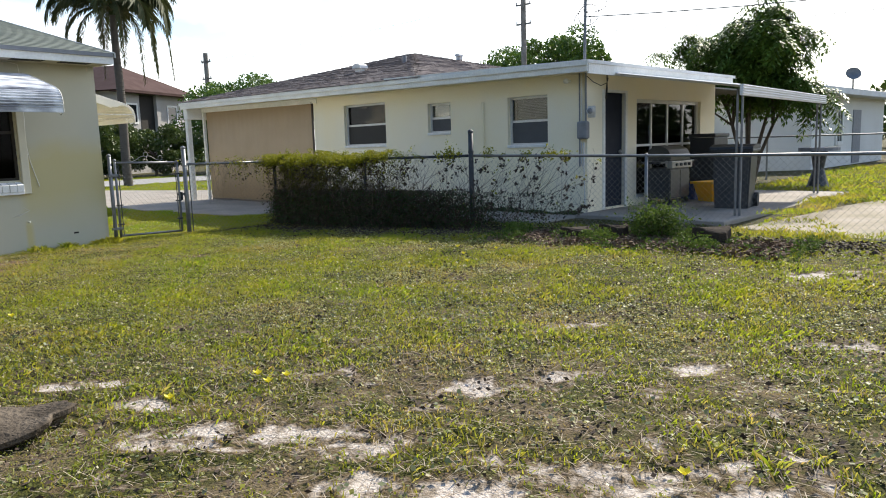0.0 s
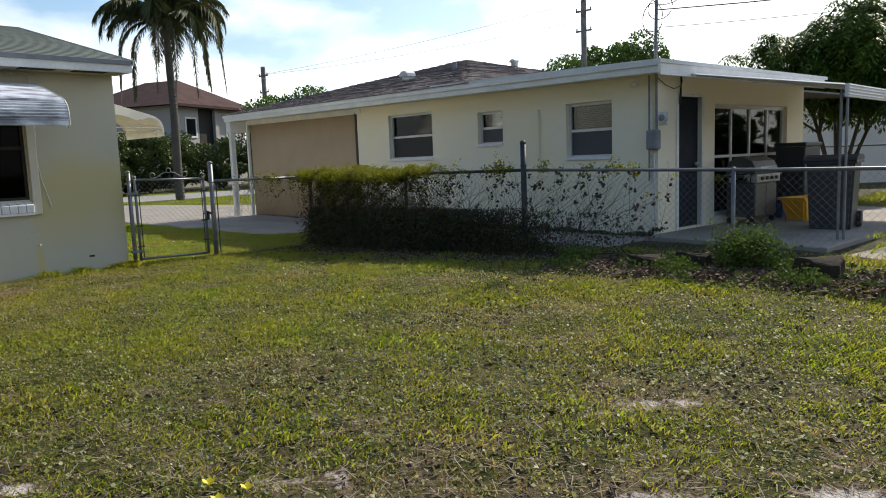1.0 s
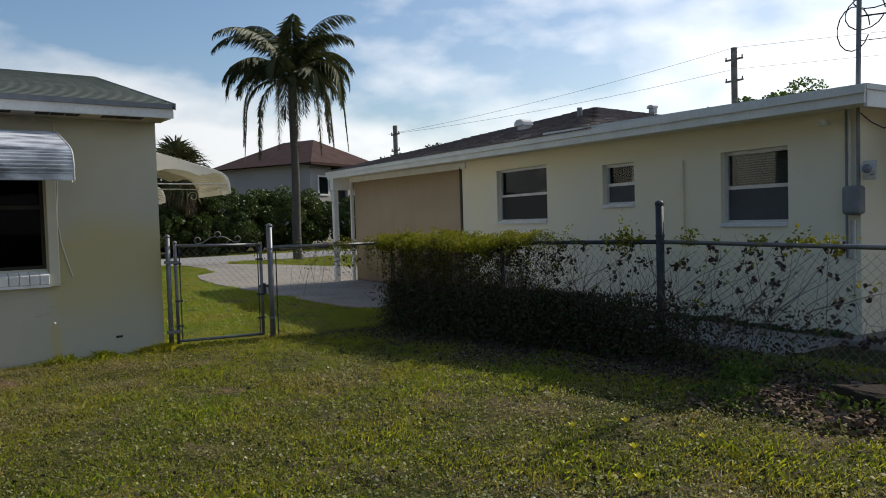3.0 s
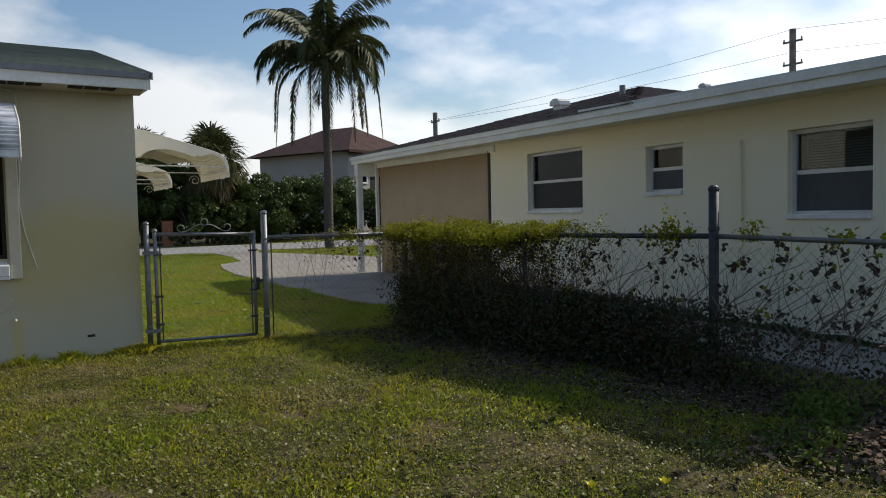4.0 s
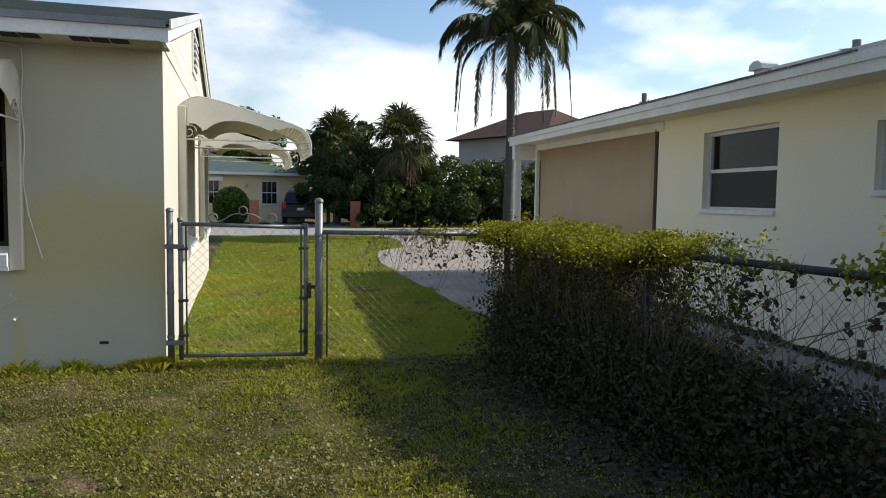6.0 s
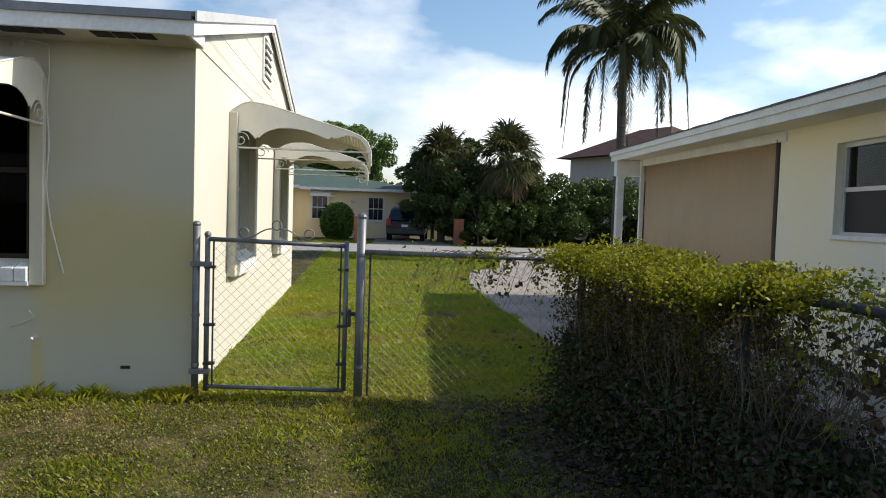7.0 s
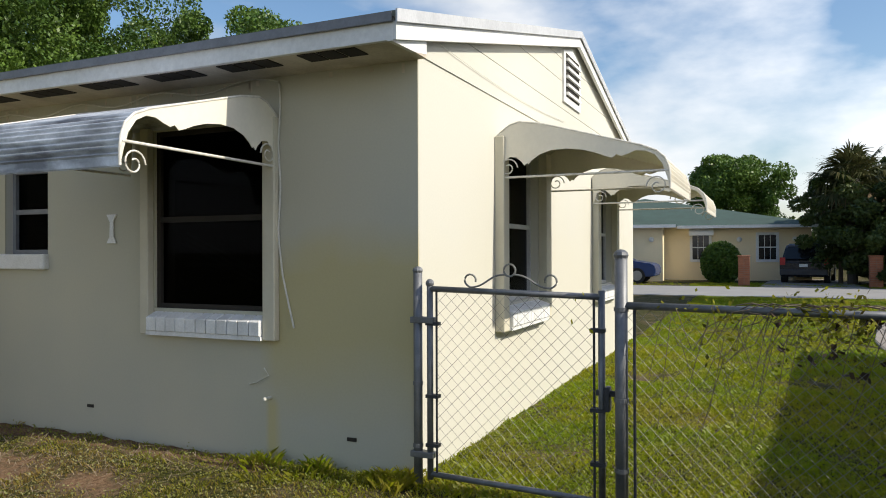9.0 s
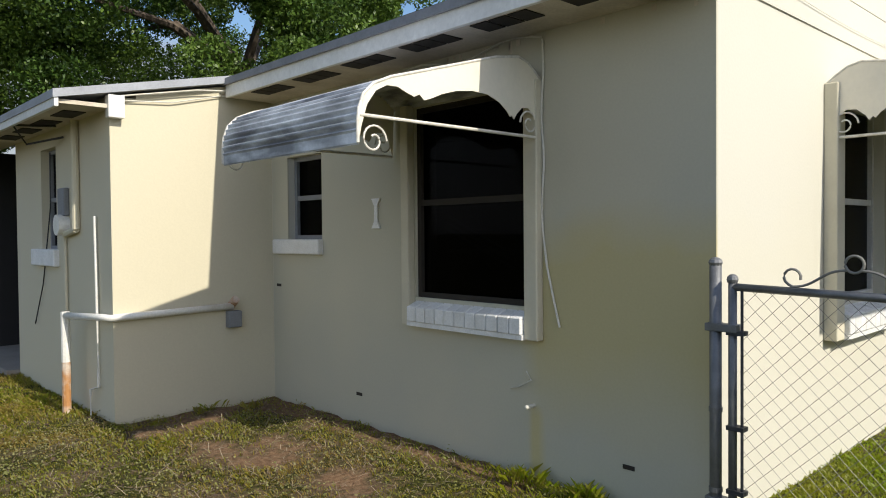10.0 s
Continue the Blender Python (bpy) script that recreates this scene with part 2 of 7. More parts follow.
M["bark"] = material("grey brown bark", (0.14, 0.11, 0.085), 0.95, second=(0.07, 0.055, 0.045), scale=9, grain=40, bump=0.8, depth=0.02, amount=0.8, streak=True)
M["palmbark"] = material("grey palm trunk", (0.115, 0.10, 0.085), 0.95, second=(0.085, 0.075, 0.065), scale=5, grain=25, bump=0.7, depth=0.02, amount=0.8)
# leaf green lowered, the backlit darkness of the shrubs put into the colour
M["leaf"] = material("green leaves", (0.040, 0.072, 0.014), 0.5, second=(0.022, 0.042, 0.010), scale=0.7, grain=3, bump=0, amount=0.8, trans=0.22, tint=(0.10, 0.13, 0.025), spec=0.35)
M["palmleaf"] = material("palm leaflets", (0.06, 0.082, 0.03), 0.5, second=(0.035, 0.05, 0.02), scale=1, grain=4, bump=0, trans=0.2, tint=(0.20, 0.15, 0.06), spec=0.15)
M["deadleaf"] = material("dry brown fronds", (0.22, 0.16, 0.085), 0.9, second=(0.13, 0.09, 0.05), scale=2, bump=0, trans=0.2)
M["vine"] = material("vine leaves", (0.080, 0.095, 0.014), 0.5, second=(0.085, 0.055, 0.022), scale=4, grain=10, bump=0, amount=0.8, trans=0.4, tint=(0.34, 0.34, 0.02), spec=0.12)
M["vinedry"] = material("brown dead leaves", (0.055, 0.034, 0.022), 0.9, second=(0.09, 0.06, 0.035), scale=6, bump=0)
M["litter"] = material("red brown litter", (0.13, 0.078, 0.05), 0.9, second=(0.07, 0.042, 0.03), scale=4, bump=0, tint=(0.22, 0.16, 0.11), spec=0.1)
M["twig"] = material("grey brown twigs", (0.22, 0.17, 0.125), 0.9, bump=0, second=(0.06, 0.045, 0.035), scale=5)
M["grass"] = material("grass blades", (0.225, 0.335, 0.006), 0.42, second=(0.34, 0.33, 0.010), scale=0.9, grain=5, bump=0, amount=0.8, trans=0.66, tint=(0.40, 0.29, 0.08), spec=0.4)
M["clover"] = material("low broad weed leaves", (0.155, 0.19, 0.008), 0.5, second=(0.22, 0.215, 0.014), scale=1.2, grain=6, bump=0, amount=0.7, trans=0.48, tint=(0.62, 0.56, 0.34), spec=0.5)
M["yellow"] = material("yellow petals", (0.80, 0.68, 0.02), 0.6, bump=0, trans=0.2)
M["orange_plastic"] = material("yellow orange plastic", (0.95, 0.58, 0.015), 0.45, second=(0.85, 0.46, 0.015), scale=5, trans=0.25)
M["black_plastic"] = material("dark plastic", (0.022, 0.025, 0.032), 0.45, second=(0.04, 0.042, 0.05), scale=4, grain=90)
M["blue_plastic"] = material("blue plastic", (0.02, 0.05, 0.22), 0.45)
M["grill_hood"] = material("dark grey enamel", (0.055, 0.055, 0.055), 0.4, metal=0.0, second=(0.06, 0.06, 0.06), scale=7)
M["steel"] = material("brushed steel", (0.36, 0.35, 0.33), 0.4, metal=0.5, second=(0.3, 0.29, 0.28), scale=8, amount=0.5)
M["stumpwood"] = material("cut stump wood", (0.045, 0.034, 0.027), 0.9, second=(0.05, 0.04, 0.03), scale=12, grain=50, bump=0.9, depth=0.015, amount=0.8, spec=0.08)
M["logwood"] = material("grey weathered log", (0.13, 0.105, 0.08), 0.95, second=(0.05, 0.04, 0.03), scale=7, grain=40, bump=1.0, depth=0.02, amount=0.9, spec=0.1)
M["greyweed"] = material("grey green weed leaves", (0.15, 0.18, 0.085), 0.55, second=(0.10, 0.13, 0.04), scale=3, grain=9, bump=0, amount=0.8, trans=0.2, tint=(0.30, 0.29, 0.17), spec=0.2)
M["brickpost"] = material("orange brick", (0.42, 0.17, 0.09), 0.9, second=(0.32, 0.12, 0.07), scale=8, grain=60, amount=0.6, rand=0.12)
M["house_far"] = material("warm yellow wall", (0.88, 0.74, 0.48), 0.9, second=(0.82, 0.68, 0.44), scale=0.6, amount=0.5)
M["house_two"] = material("grey stucco", (0.42, 0.40, 0.38), 0.9, second=(0.36, 0.34, 0.32), scale=0.5, amount=0.5)
M["roof_green"] = material("green shingle roof", (0.055, 0.095, 0.08), 0.9, second=(0.045, 0.07, 0.06), scale=2, grain=30, amount=0.6)
M["roof_brown"] = material("brown tile roof", (0.085, 0.052, 0.047), 0.95, second=(0.06, 0.034, 0.03), scale=1.5, grain=20, amount=0.7, spec=0.12)
M["carpaint_dark"] = material("dark car paint", (0.012, 0.013, 0.02), 0.25, bump=0)
M["carpaint_blue"] = material("blue car paint", (0.02, 0.05, 0.16), 0.25, bump=0)
M["carglass"] = material("dark car glass", (0.01, 0.012, 0.014), 0.08, bump=0)
M["rubber"] = material("black rubber", (0.02, 0.02, 0.02), 0.8)
M["redlamp"] = material("red lamp lens", (0.5, 0.02, 0.02), 0.3, bump=0)
M["white_paint"] = material("white car paint", (0.7, 0.7, 0.7), 0.3, bump=0)
M["pole"] = material("weathered wood pole", (0.30, 0.27, 0.24), 0.9, second=(0.12, 0.10, 0.085), scale=3, amount=0.7)


# ---- helpers for meshes ----
def mesh_object(name, bm, mat, parent=None, label="", smooth=False):
    me = bpy.data.meshes.new(name)
    bm.normal_update()
    bm.to_mesh(me)
    bm.free()
    for one in mat if isinstance(mat, (list, tuple)) else [mat]:
        me.materials.append(one)
    if smooth:
        me.polygons.foreach_set("use_smooth", [True] * len(me.polygons))
    ob = new(name, me)
    if parent:
        ob.parent = parent
    if label:
        tagged(ob, label)
    return ob


part = mesh_object


def thing(name, m, label, category, group="", kind=""):
    ob = new(name)
    ob.empty_display_size = 0.2
    ob.matrix_world = m
    return tagged(ob, label, category, group, kind)


def box(bm, x0, x1, y0, y1, z0, z1, bevel=0.0, m=None):
    c = Vector(((x0 + x1) / 2, (y0 + y1) / 2, (z0 + z1) / 2))
    mm = Matrix.Translation(c) @ Matrix.Diagonal((abs(x1 - x0), abs(y1 - y0), abs(z1 - z0), 1))
    if m:
        mm = m @ mm
    g = bmesh.ops.create_cube(bm, size=1, matrix=mm)
    if bevel:
        es = list({e for v in g["verts"] for e in v.link_edges})
        bmesh.ops.bevel(bm, geom=es, offset=bevel, segments=2, affect="EDGES", profile=0.5)
    return bm


def boxes(*rows, bevel=0.0):
    bm = bmesh.new()
    for r in rows:
        box(bm, *r, bevel=bevel)
    return bm


def tube(bm, points, r, sides=8, taper=None, caps=True):
    """A round bar along points; taper: the radius at its end."""
    pts = [Vector(p) for p in points]
    rings = []
    for i, p in enumerate(pts):
        d = (pts[min(i + 1, len(pts) - 1)] - pts[max(i - 1, 0)]).normalized()
        a = d.cross(Vector((0, 0, 1)))
        if a.length < 0.1:
            a = d.cross(Vector((0, 1, 0)))
        a.normalize()
        b = d.cross(a)
        k = i / max(1, len(pts) - 1)
        rr = r if taper is None else r + (taper - r) * k
        rings.append([bm.verts.new(p + rr * (math.cos(6.28319 * j / sides) * a + math.sin(6.28319 * j / sides) * b)) for j in range(sides)])
    for u, v in zip(rings, rings[1:]):
        for j in range(sides):
            bm.faces.new((u[j], u[(j + 1) % sides], v[(j + 1) % sides], v[j]))
    if caps:
        bm.faces.new(rings[0][::-1])
        bm.faces.new(rings[-1])
    return bm


def tubes(*rows, sides=8):
    bm = bmesh.new()
    for pts, r in rows:
        tube(bm, pts, r, sides)
    return bm


def dome(bm, centre, r, squash=1.0, seg=10):
    bmesh.ops.create_uvsphere(bm, u_segments=seg, v_segments=seg // 2 + 1, radius=r,
                              matrix=Matrix.Translation(centre) @ Matrix.Diagonal((1, 1, squash, 1)))
    return bm


def wall_panel(u0, u1, v0, v1, holes, thick, m, top=None):
    """A wall with openings that go through: u along, v up, the outer face at w = 0 and the body behind it, mapped by m."""
    us = sorted({u0, u1, *[h[0] for h in holes], *[h[1] for h in holes]})
    vs = sorted({v0, v1, *[h[2] for h in holes], *[h[3] for h in holes]})
    bm = bmesh.new()
    grid = {(i, j): bm.verts.new((u, v, 0)) for i, u in enumerate(us) for j, v in enumerate(vs)}
    for i in range(len(us) - 1):
        for j in range(len(vs) - 1):
            cu, cv = (us[i] + us[i + 1]) / 2, (vs[j] + vs[j + 1]) / 2
            if any(h[0] < cu < h[1] and h[2] < cv < h[3] for h in holes):
                continue
            bm.faces.new((grid[i, j], grid[i + 1, j], grid[i + 1, j + 1], grid[i, j + 1]))
    bmesh.ops.delete(bm, geom=[v for v in bm.verts if not v.link_faces], context="VERTS")
    ex = bmesh.ops.extrude_face_region(bm, geom=list(bm.faces))
    bmesh.ops.translate(bm, verts=[g for g in ex["geom"] if isinstance(g, bmesh.types.BMVert)], vec=(0, 0, -thick))
    bmesh.ops.transform(bm, matrix=m, verts=bm.verts)
    bmesh.ops.recalc_face_normals(bm, faces=bm.faces)
    return bm


def prism(outline, depth, m):
    """A flat outline of (u, v) given depth along -w, mapped by m."""
    bm = bmesh.new()
    f = bm.faces.new([bm.verts.new((u, v, 0)) for u, v in outline])
    ex = bmesh.ops.extrude_face_region(bm, geom=[f])
    bmesh.ops.translate(bm, verts=[g for g in ex["geom"] if isinstance(g, bmesh.types.BMVert)], vec=(0, 0, -depth))
    bmesh.ops.transform(bm, matrix=m, verts=bm.verts)
    bmesh.ops.recalc_face_normals(bm, faces=bm.faces)
    return bm


def polygons(name, verts, tint, mat, parent=None, label=""):
    """Many small loose faces at once: verts is an array (faces, corners, 3), tint one value a face."""
    verts = np.asarray(verts, np.float32)
    n, k = verts.shape[:2]
    me = bpy.data.meshes.new(name)
    me.vertices.add(n * k)
    me.vertices.foreach_set("co", verts.reshape(-1))
    me.loops.add(n * k)
    me.loops.foreach_set("vertex_index", np.arange(n * k, dtype=np.int32))
    me.polygons.add(n)
    me.polygons.foreach_set("loop_start", np.arange(0, n * k, k, dtype=np.int32))
    me.update(calc_edges=True)
    at = me.attributes.new("tint", "FLOAT", "POINT")
    at.data.foreach_set("value", np.repeat(np.asarray(tint, np.float32), k))
    me.materials.append(mat)
    ob = new(name, me)
    if parent:
        ob.parent = parent
    if label:
        tagged(ob, label)
    return ob


def leaf_quads(rng, centres, size, spread=0.35, flat=0.0, long=1.8):
    """Leaves as pointed four-cornered blades at centres, turned at random; flat: how far they lie level."""
    n = len(centres)
    d = rng.normal(size=(n, 3))
    d[:, 2] *= 1 - flat
    d /= np.linalg.norm(d, axis=1)[:, None] + 1e-9
    e = rng.normal(size=(n, 3))
    e[:, 2] *= 1 - flat
    e = np.cross(d, np.cross(e, d))
    e /= np.linalg.norm(e, axis=1)[:, None] + 1e-9
    s = size * (1 + spread * rng.uniform(-1, 1, n))[:, None]
    a, b = d * s * long / 2, e * s / 2
    c = np.asarray(centres)
    return np.stack((c - a, c + b, c + a, c - b), axis=1)


def smooth_step(a, b, x):
    k = np.clip((x - a) / (b - a), 0, 1)
    return k * k * (3 - 2 * k)


def ground_z(x, y):
    x, y = np.asarray(x, float), np.asarray(y, float)
    return 0.115 * smooth_step(-9, -4, x) * smooth_step(6.2, 9, y) - 0.04 * smooth_step(-5, -1.5, x) * (1 - smooth_step(4, 6.5, y))


def gz(x, y):
    return float(ground_z(x, y))


# ---- ground, road and drives ----
BARE = [(-2.24, 3.76, .5, .12, 1.2), (-2.40, 3.46, .28, .08, 1), (-1.72, 3.9, .2, .1, 1.1), (-1.02, 3.9, .26, .11, 1.1), (-3.52, 3.69, .14, .06, 1), (-2.94, 3.67, .24, .09, 1), (-3.67, 3.5, .16, .06, 1),
        (-1.38, 5.29, .16, .08, .9), (-1.41, 3.71, .3, .12, .6), (-0.1, 4.5, .24, .09, .9), (-0.86, 5.39, .2, .08, .6), (-1.71, 4.86, .32, .13, .75), (-2.53, 4.61, .24, .09, .6), (-0.74, 5.83, .22, .09, .9),
        (-0.5, 4.4, .5, .14, .8), (-4.99, 4.06, .14, .06, .9), (-9.3, 4.38, .34, .3, 1.1), (-9.35, 5.23, .3, .22, 1), (-9.25, 3.36, .34, .12, 1), (-9.5, 3.2, .45, .22, .9), (-10.05, 3.4, .28, .28, 1), (-10.08, 4.1, .22, .22, 1), (-10.08, 4.75, .2, .2, 1), (-10.08, 5.3, .16, .16, .9), (-9.1, 4.0, .3, .2, .75), (-8.7, 5.0, .3, .2, .6), (-9.0, 3.3, .3, .2, .8),
        (-3.1, 6.9, .4, .12, .5), (-1.9, 6.2, .35, .14, .5), (-0.3, 6.6, .5, .2, .6), (-6.0, 8.0, .25, .12, .5), (-7.6, 6.9, .22, .1, .6), (-8.1, 6.3, .2, .08, .5), (-6.9, 7.4, .25, .1, .5), (-0.6, 8.6, .8, .25, .7)]


def wear(x, y):
    """How bare the soil is, 0 to 1."""
    x, y = np.asarray(x, float), np.asarray(y, float)
    w = np.zeros_like(x)
    for bx, by, rx, ry, k in BARE:
        dx, dy = (x - bx) * 0.8 + (y - by) * 0.6, -(x - bx) * 0.6 + (y - by) * 0.8
        w = np.maximum(w, k * np.exp(-(dx / rx) ** 2 - (dy / ry) ** 2))
    wob = (np.sin(x * 7.1 + 2.1 * np.sin(y * 5.3)) * np.sin(y * 8.3 + 1.7 * np.sin(x * 4.7)) + 0.6 * np.sin(x * 19 + 3 * np.sin(y * 13)) * np.sin(y * 17))
    thin = smooth_step(-5, 0.5, x) * (1 - smooth_step(4, 8.5, y))
    w = np.maximum(w, 0.85 * smooth_step(-9.84, -10.06, x) * smooth_step(6.35, 5.9, y) * (y > 2.9))
    w = np.maximum(w, 0.8 * smooth_step(3.2, 3.0, y) * smooth_step(-8.75, -8.95, x) * (x > -10.3))
    return np.clip(w * (1 + 0.55 * wob) + thin * 0.62 * smooth_step(0.25, 1.0, wob + 0.35 * np.sin(x * 41 + 5 * np.sin(y * 29)) * np.sin(y * 37)), 0, 1)


def build_ground():
    def axis(lo, hi, step, far):
        inner = np.arange(lo, hi + 1e-6, step)
        outer = np.geomspace(1, far, 26)
        return np.concatenate((lo - outer[::-1] * 1.0, inner, hi + outer))
    xs, ys = axis(-13, 4, 0.07, 900), axis(0, 12, 0.07, 900)
    gx, gy = np.meshgrid(xs, ys, indexing="ij")
    gzz = ground_z(gx, gy)
    inner = (gx > -13) & (gx < 4) & (gy > 0) & (gy < 12)
    lump = 0.008 * np.sin(gx * 9 + 2 * np.sin(gy * 7)) * np.sin(gy * 8 + np.sin(gx * 5)) + 0.006 * np.sin(gx * 23) * np.sin(gy * 27)
    gzz = gzz + np.where(inner, lump, 0) - 0.012 * np.where(inner, wear(gx, gy), 0)
    nx, ny = gx.shape
    verts = np.stack((gx, gy, gzz), -1).reshape(-1, 3).astype(np.float32)
    i, j = np.meshgrid(np.arange(nx - 1), np.arange(ny - 1), indexing="ij")
    a = (i * ny + j).reshape(-1)
    quads = np.stack((a, a + ny, a + ny + 1, a + 1), -1).astype(np.int32)
    me = bpy.data.meshes.new("ground")
    me.vertices.add(len(verts))
    me.vertices.foreach_set("co", verts.reshape(-1))
    me.loops.add(quads.size)
    me.loops.foreach_set("vertex_index", quads.reshape(-1))
    me.polygons.add(len(quads))
    me.polygons.foreach_set("loop_start", np.arange(0, quads.size, 4, dtype=np.int32))
    me.polygons.foreach_set("use_smooth", np.ones(len(quads), bool))
    me.update(calc_edges=True)
    at = me.attributes.new("wear", "FLOAT", "POINT")
    at.data.foreach_set("value", np.where(inner, wear(gx, gy), 0).reshape(-1).astype(np.float32))
    m = bpy.data.materials.new("lawn soil")
    m.use_nodes = True
    n, l = m.node_tree.nodes, m.node_tree.links
    p = n["Principled BSDF"]
    p.inputs["Roughness"].default_value = 0.95
    p.inputs["Specular IOR Level"].default_value = 0.15
    co = n.new("ShaderNodeTexCoord")

    def tex(scale, detail=6):
        t = n.new("ShaderNodeTexNoise")
        t.inputs["Scale"].default_value, t.inputs["Detail"].default_value = scale, detail
        l.new(co.outputs["Object"], t.inputs["Vector"])
        return t.outputs["Fac"]

    def ramp(src, lo, hi, c0, c1):
        r = n.new("ShaderNodeValToRGB")
        e = r.color_ramp.elements
        e[0].position, e[1].position, e[0].color, e[1].color = lo, hi, (*c0, 1), (*c1, 1)
        l.new(src, r.inputs["Fac"])
        return r.outputs["Color"]

    def mix(f, a1, b1):
        x = n.new("ShaderNodeMixRGB")
        for s, v in (("Fac", f), ("Color1", a1), ("Color2", b1)):
            l.new(v, x.inputs[s])
        return x.outputs["Color"]
    green = ramp(tex(38), 0.35, 0.65, (0.017, 0.020, 0.005), (0.075, 0.075, 0.014))
    thatch = ramp(tex(60), 0.3, 0.7, (0.07, 0.052, 0.03), (0.20, 0.15, 0.09))
    patch = ramp(tex(2.4, 8), 0.5, 0.68, (0, 0, 0), (1, 1, 1))
    lawn = mix(patch, green, thatch)
    sand = ramp(tex(45), 0.3, 0.7, (0.36, 0.30, 0.25), (0.60, 0.54, 0.48))
    w = n.new("ShaderNodeAttribute")
    w.attribute_name = "wear"
    add = n.new("ShaderNodeMath")
    add.operation = "MULTIPLY_ADD"
    sub = n.new("ShaderNodeMath")
    sub.operation = "SUBTRACT"
    sub.inputs[1].default_value = 0.5
    l.new(tex(14, 8), sub.inputs[0])
    l.new(sub.outputs["Value"], add.inputs[0])
    add.inputs[1].default_value = 1.9
    l.new(w.outputs["Fac"], add.inputs[2])
    edge = ramp(add.outputs["Value"], 0.40, 0.85, (0, 0, 0), (1, 1, 1))
    dirt = ramp(tex(30), 0.3, 0.7, (0.11, 0.064, 0.036), (0.26, 0.165, 0.10))
    sx = n.new("ShaderNodeSeparateXYZ")
    l.new(co.outputs["Object"], sx.inputs["Vector"])
    west = n.new("ShaderNodeMapRange")
    west.inputs["From Min"].default_value, west.inputs["From Max"].default_value = -5.2, -4.2
    l.new(sx.outputs["X"], west.inputs["Value"])
    soil = mix(west.outputs["Result"], dirt, sand)
    mould = ramp(tex(34), 0.3, 0.7, (0.06, 0.042, 0.022), (0.17, 0.125, 0.072))
    brown = ramp(add.outputs["Value"], 0.06, 0.34, (0, 0, 0), (1, 1, 1))
    l.new(mix(edge, mix(brown, lawn, mould), soil), p.inputs["Base Color"])
    bu = n.new("ShaderNodeBump")
    bu.inputs["Strength"].default_value, bu.inputs["Distance"].default_value = 0.8, 0.02
    l.new(tex(70, 5), bu.inputs["Height"])
    l.new(bu.outputs["Normal"], p.inputs["Normal"])
    me.materials.append(m)
    return tagged(new("ground", me), "worn green lawn with bare sandy patches", "ground", kind="structure")


build_ground()


def slab(name, outline, z0, z1, mat, label, category):
    bm = prism(outline, z1 - z0, Matrix.Translation((0, 0, z1)))
    bmesh.ops.bevel(bm, geom=[e for e in bm.edges if all(v.co.z > z1 - 0.001 for v in e.verts)], offset=0.012, segments=1, affect="EDGES")
    return tagged(mesh_object(name, bm, mat), label, category, kind="structure")


slab("road", [(-36.3, -400), (-30.0, -400), (-30.0, 400), (-36.3, 400)], -0.1, 0.025, M["road"], "pale worn asphalt street beyond the lawn", "road")
slab("driveway", [(-30.0, 12.0), (-28.5, 12.6), (-26.3, 12.5), (-23.6, 12.0), (-22.6, 11.15), (-21.2, 10.8), (-19.0, 10.5), (-16.5, 10.45), (-12.6, 10.45), (-11.6, 10.6), (-11.6, 18.5), (-18.6, 18.2), (-20.5, 16.3), (-23.6, 15.4), (-25.9, 14.9), (-28.2, 14.0), (-30.0, 14.6)], -0.1, 0.03,
     M["concrete"], "worn concrete drive leading under the carport", "driveway")
slab("driveway_2", [(-44.9, 9.2), (-36.3, 8.7), (-36.3, 12.4), (-44.9, 12.0)], -0.1, 0.035, M["concrete"], "concrete drive before the yellow house", "driveway")
B0 = pose(-4.86, 12.15, 0, 0, 0, -5)


def b_world(x, y):
    v = B0 @ Vector((x, y, 0))
    return (v.x, v.y)


slab("pavement_1", [b_world(-6.6, -1.15), b_world(0.0, -1.25), b_world(0.0, 0.1), b_world(-6.6, 0.1)], -0.1, 0.13, M["concrete"],
     "narrow grey concrete walk along the house wall", "pavement")
slab("pavement_2", [b_world(0.004, -0.35), b_world(2.35, -0.35), b_world(2.3, 5.6), b_world(0.004, 5.6)], -0.1, 0.17, M["concrete"],
     "concrete patio slab beside the house", "pavement")
slab("path", [(-2.3, 11.35), (-1.6, 11.0), (-0.2, 10.8), (9, 10.5), (9, 16.3), (-0.6, 16.5), (-1.45, 16.2), (-1.75, 14.8), (-2.0, 13.0)], 0.0, 0.13, M["sandpath"], "sandy worn path by the patio", "path")

# ---- the near house ----
A0 = Matrix.Translation((-10.2, 7.05, 0))
house_a = thing("house", A0, "cream stucco bungalow with a grey green shingle roof and white awnings", "house")
EAST = Matrix(((0, 0, 1, 0), (-1, 0, 0, 0), (0, 1, 0, 0), (0, 0, 0, 1)))     # u -> -y, v -> z, w -> +x
NORTH = Matrix(((-1, 0, 0, 0), (0, 0, 1, 0), (0, 1, 0, 0), (0, 0, 0, 1)))    # u -> -x, v -> z, w -> +y
WT = 2.62
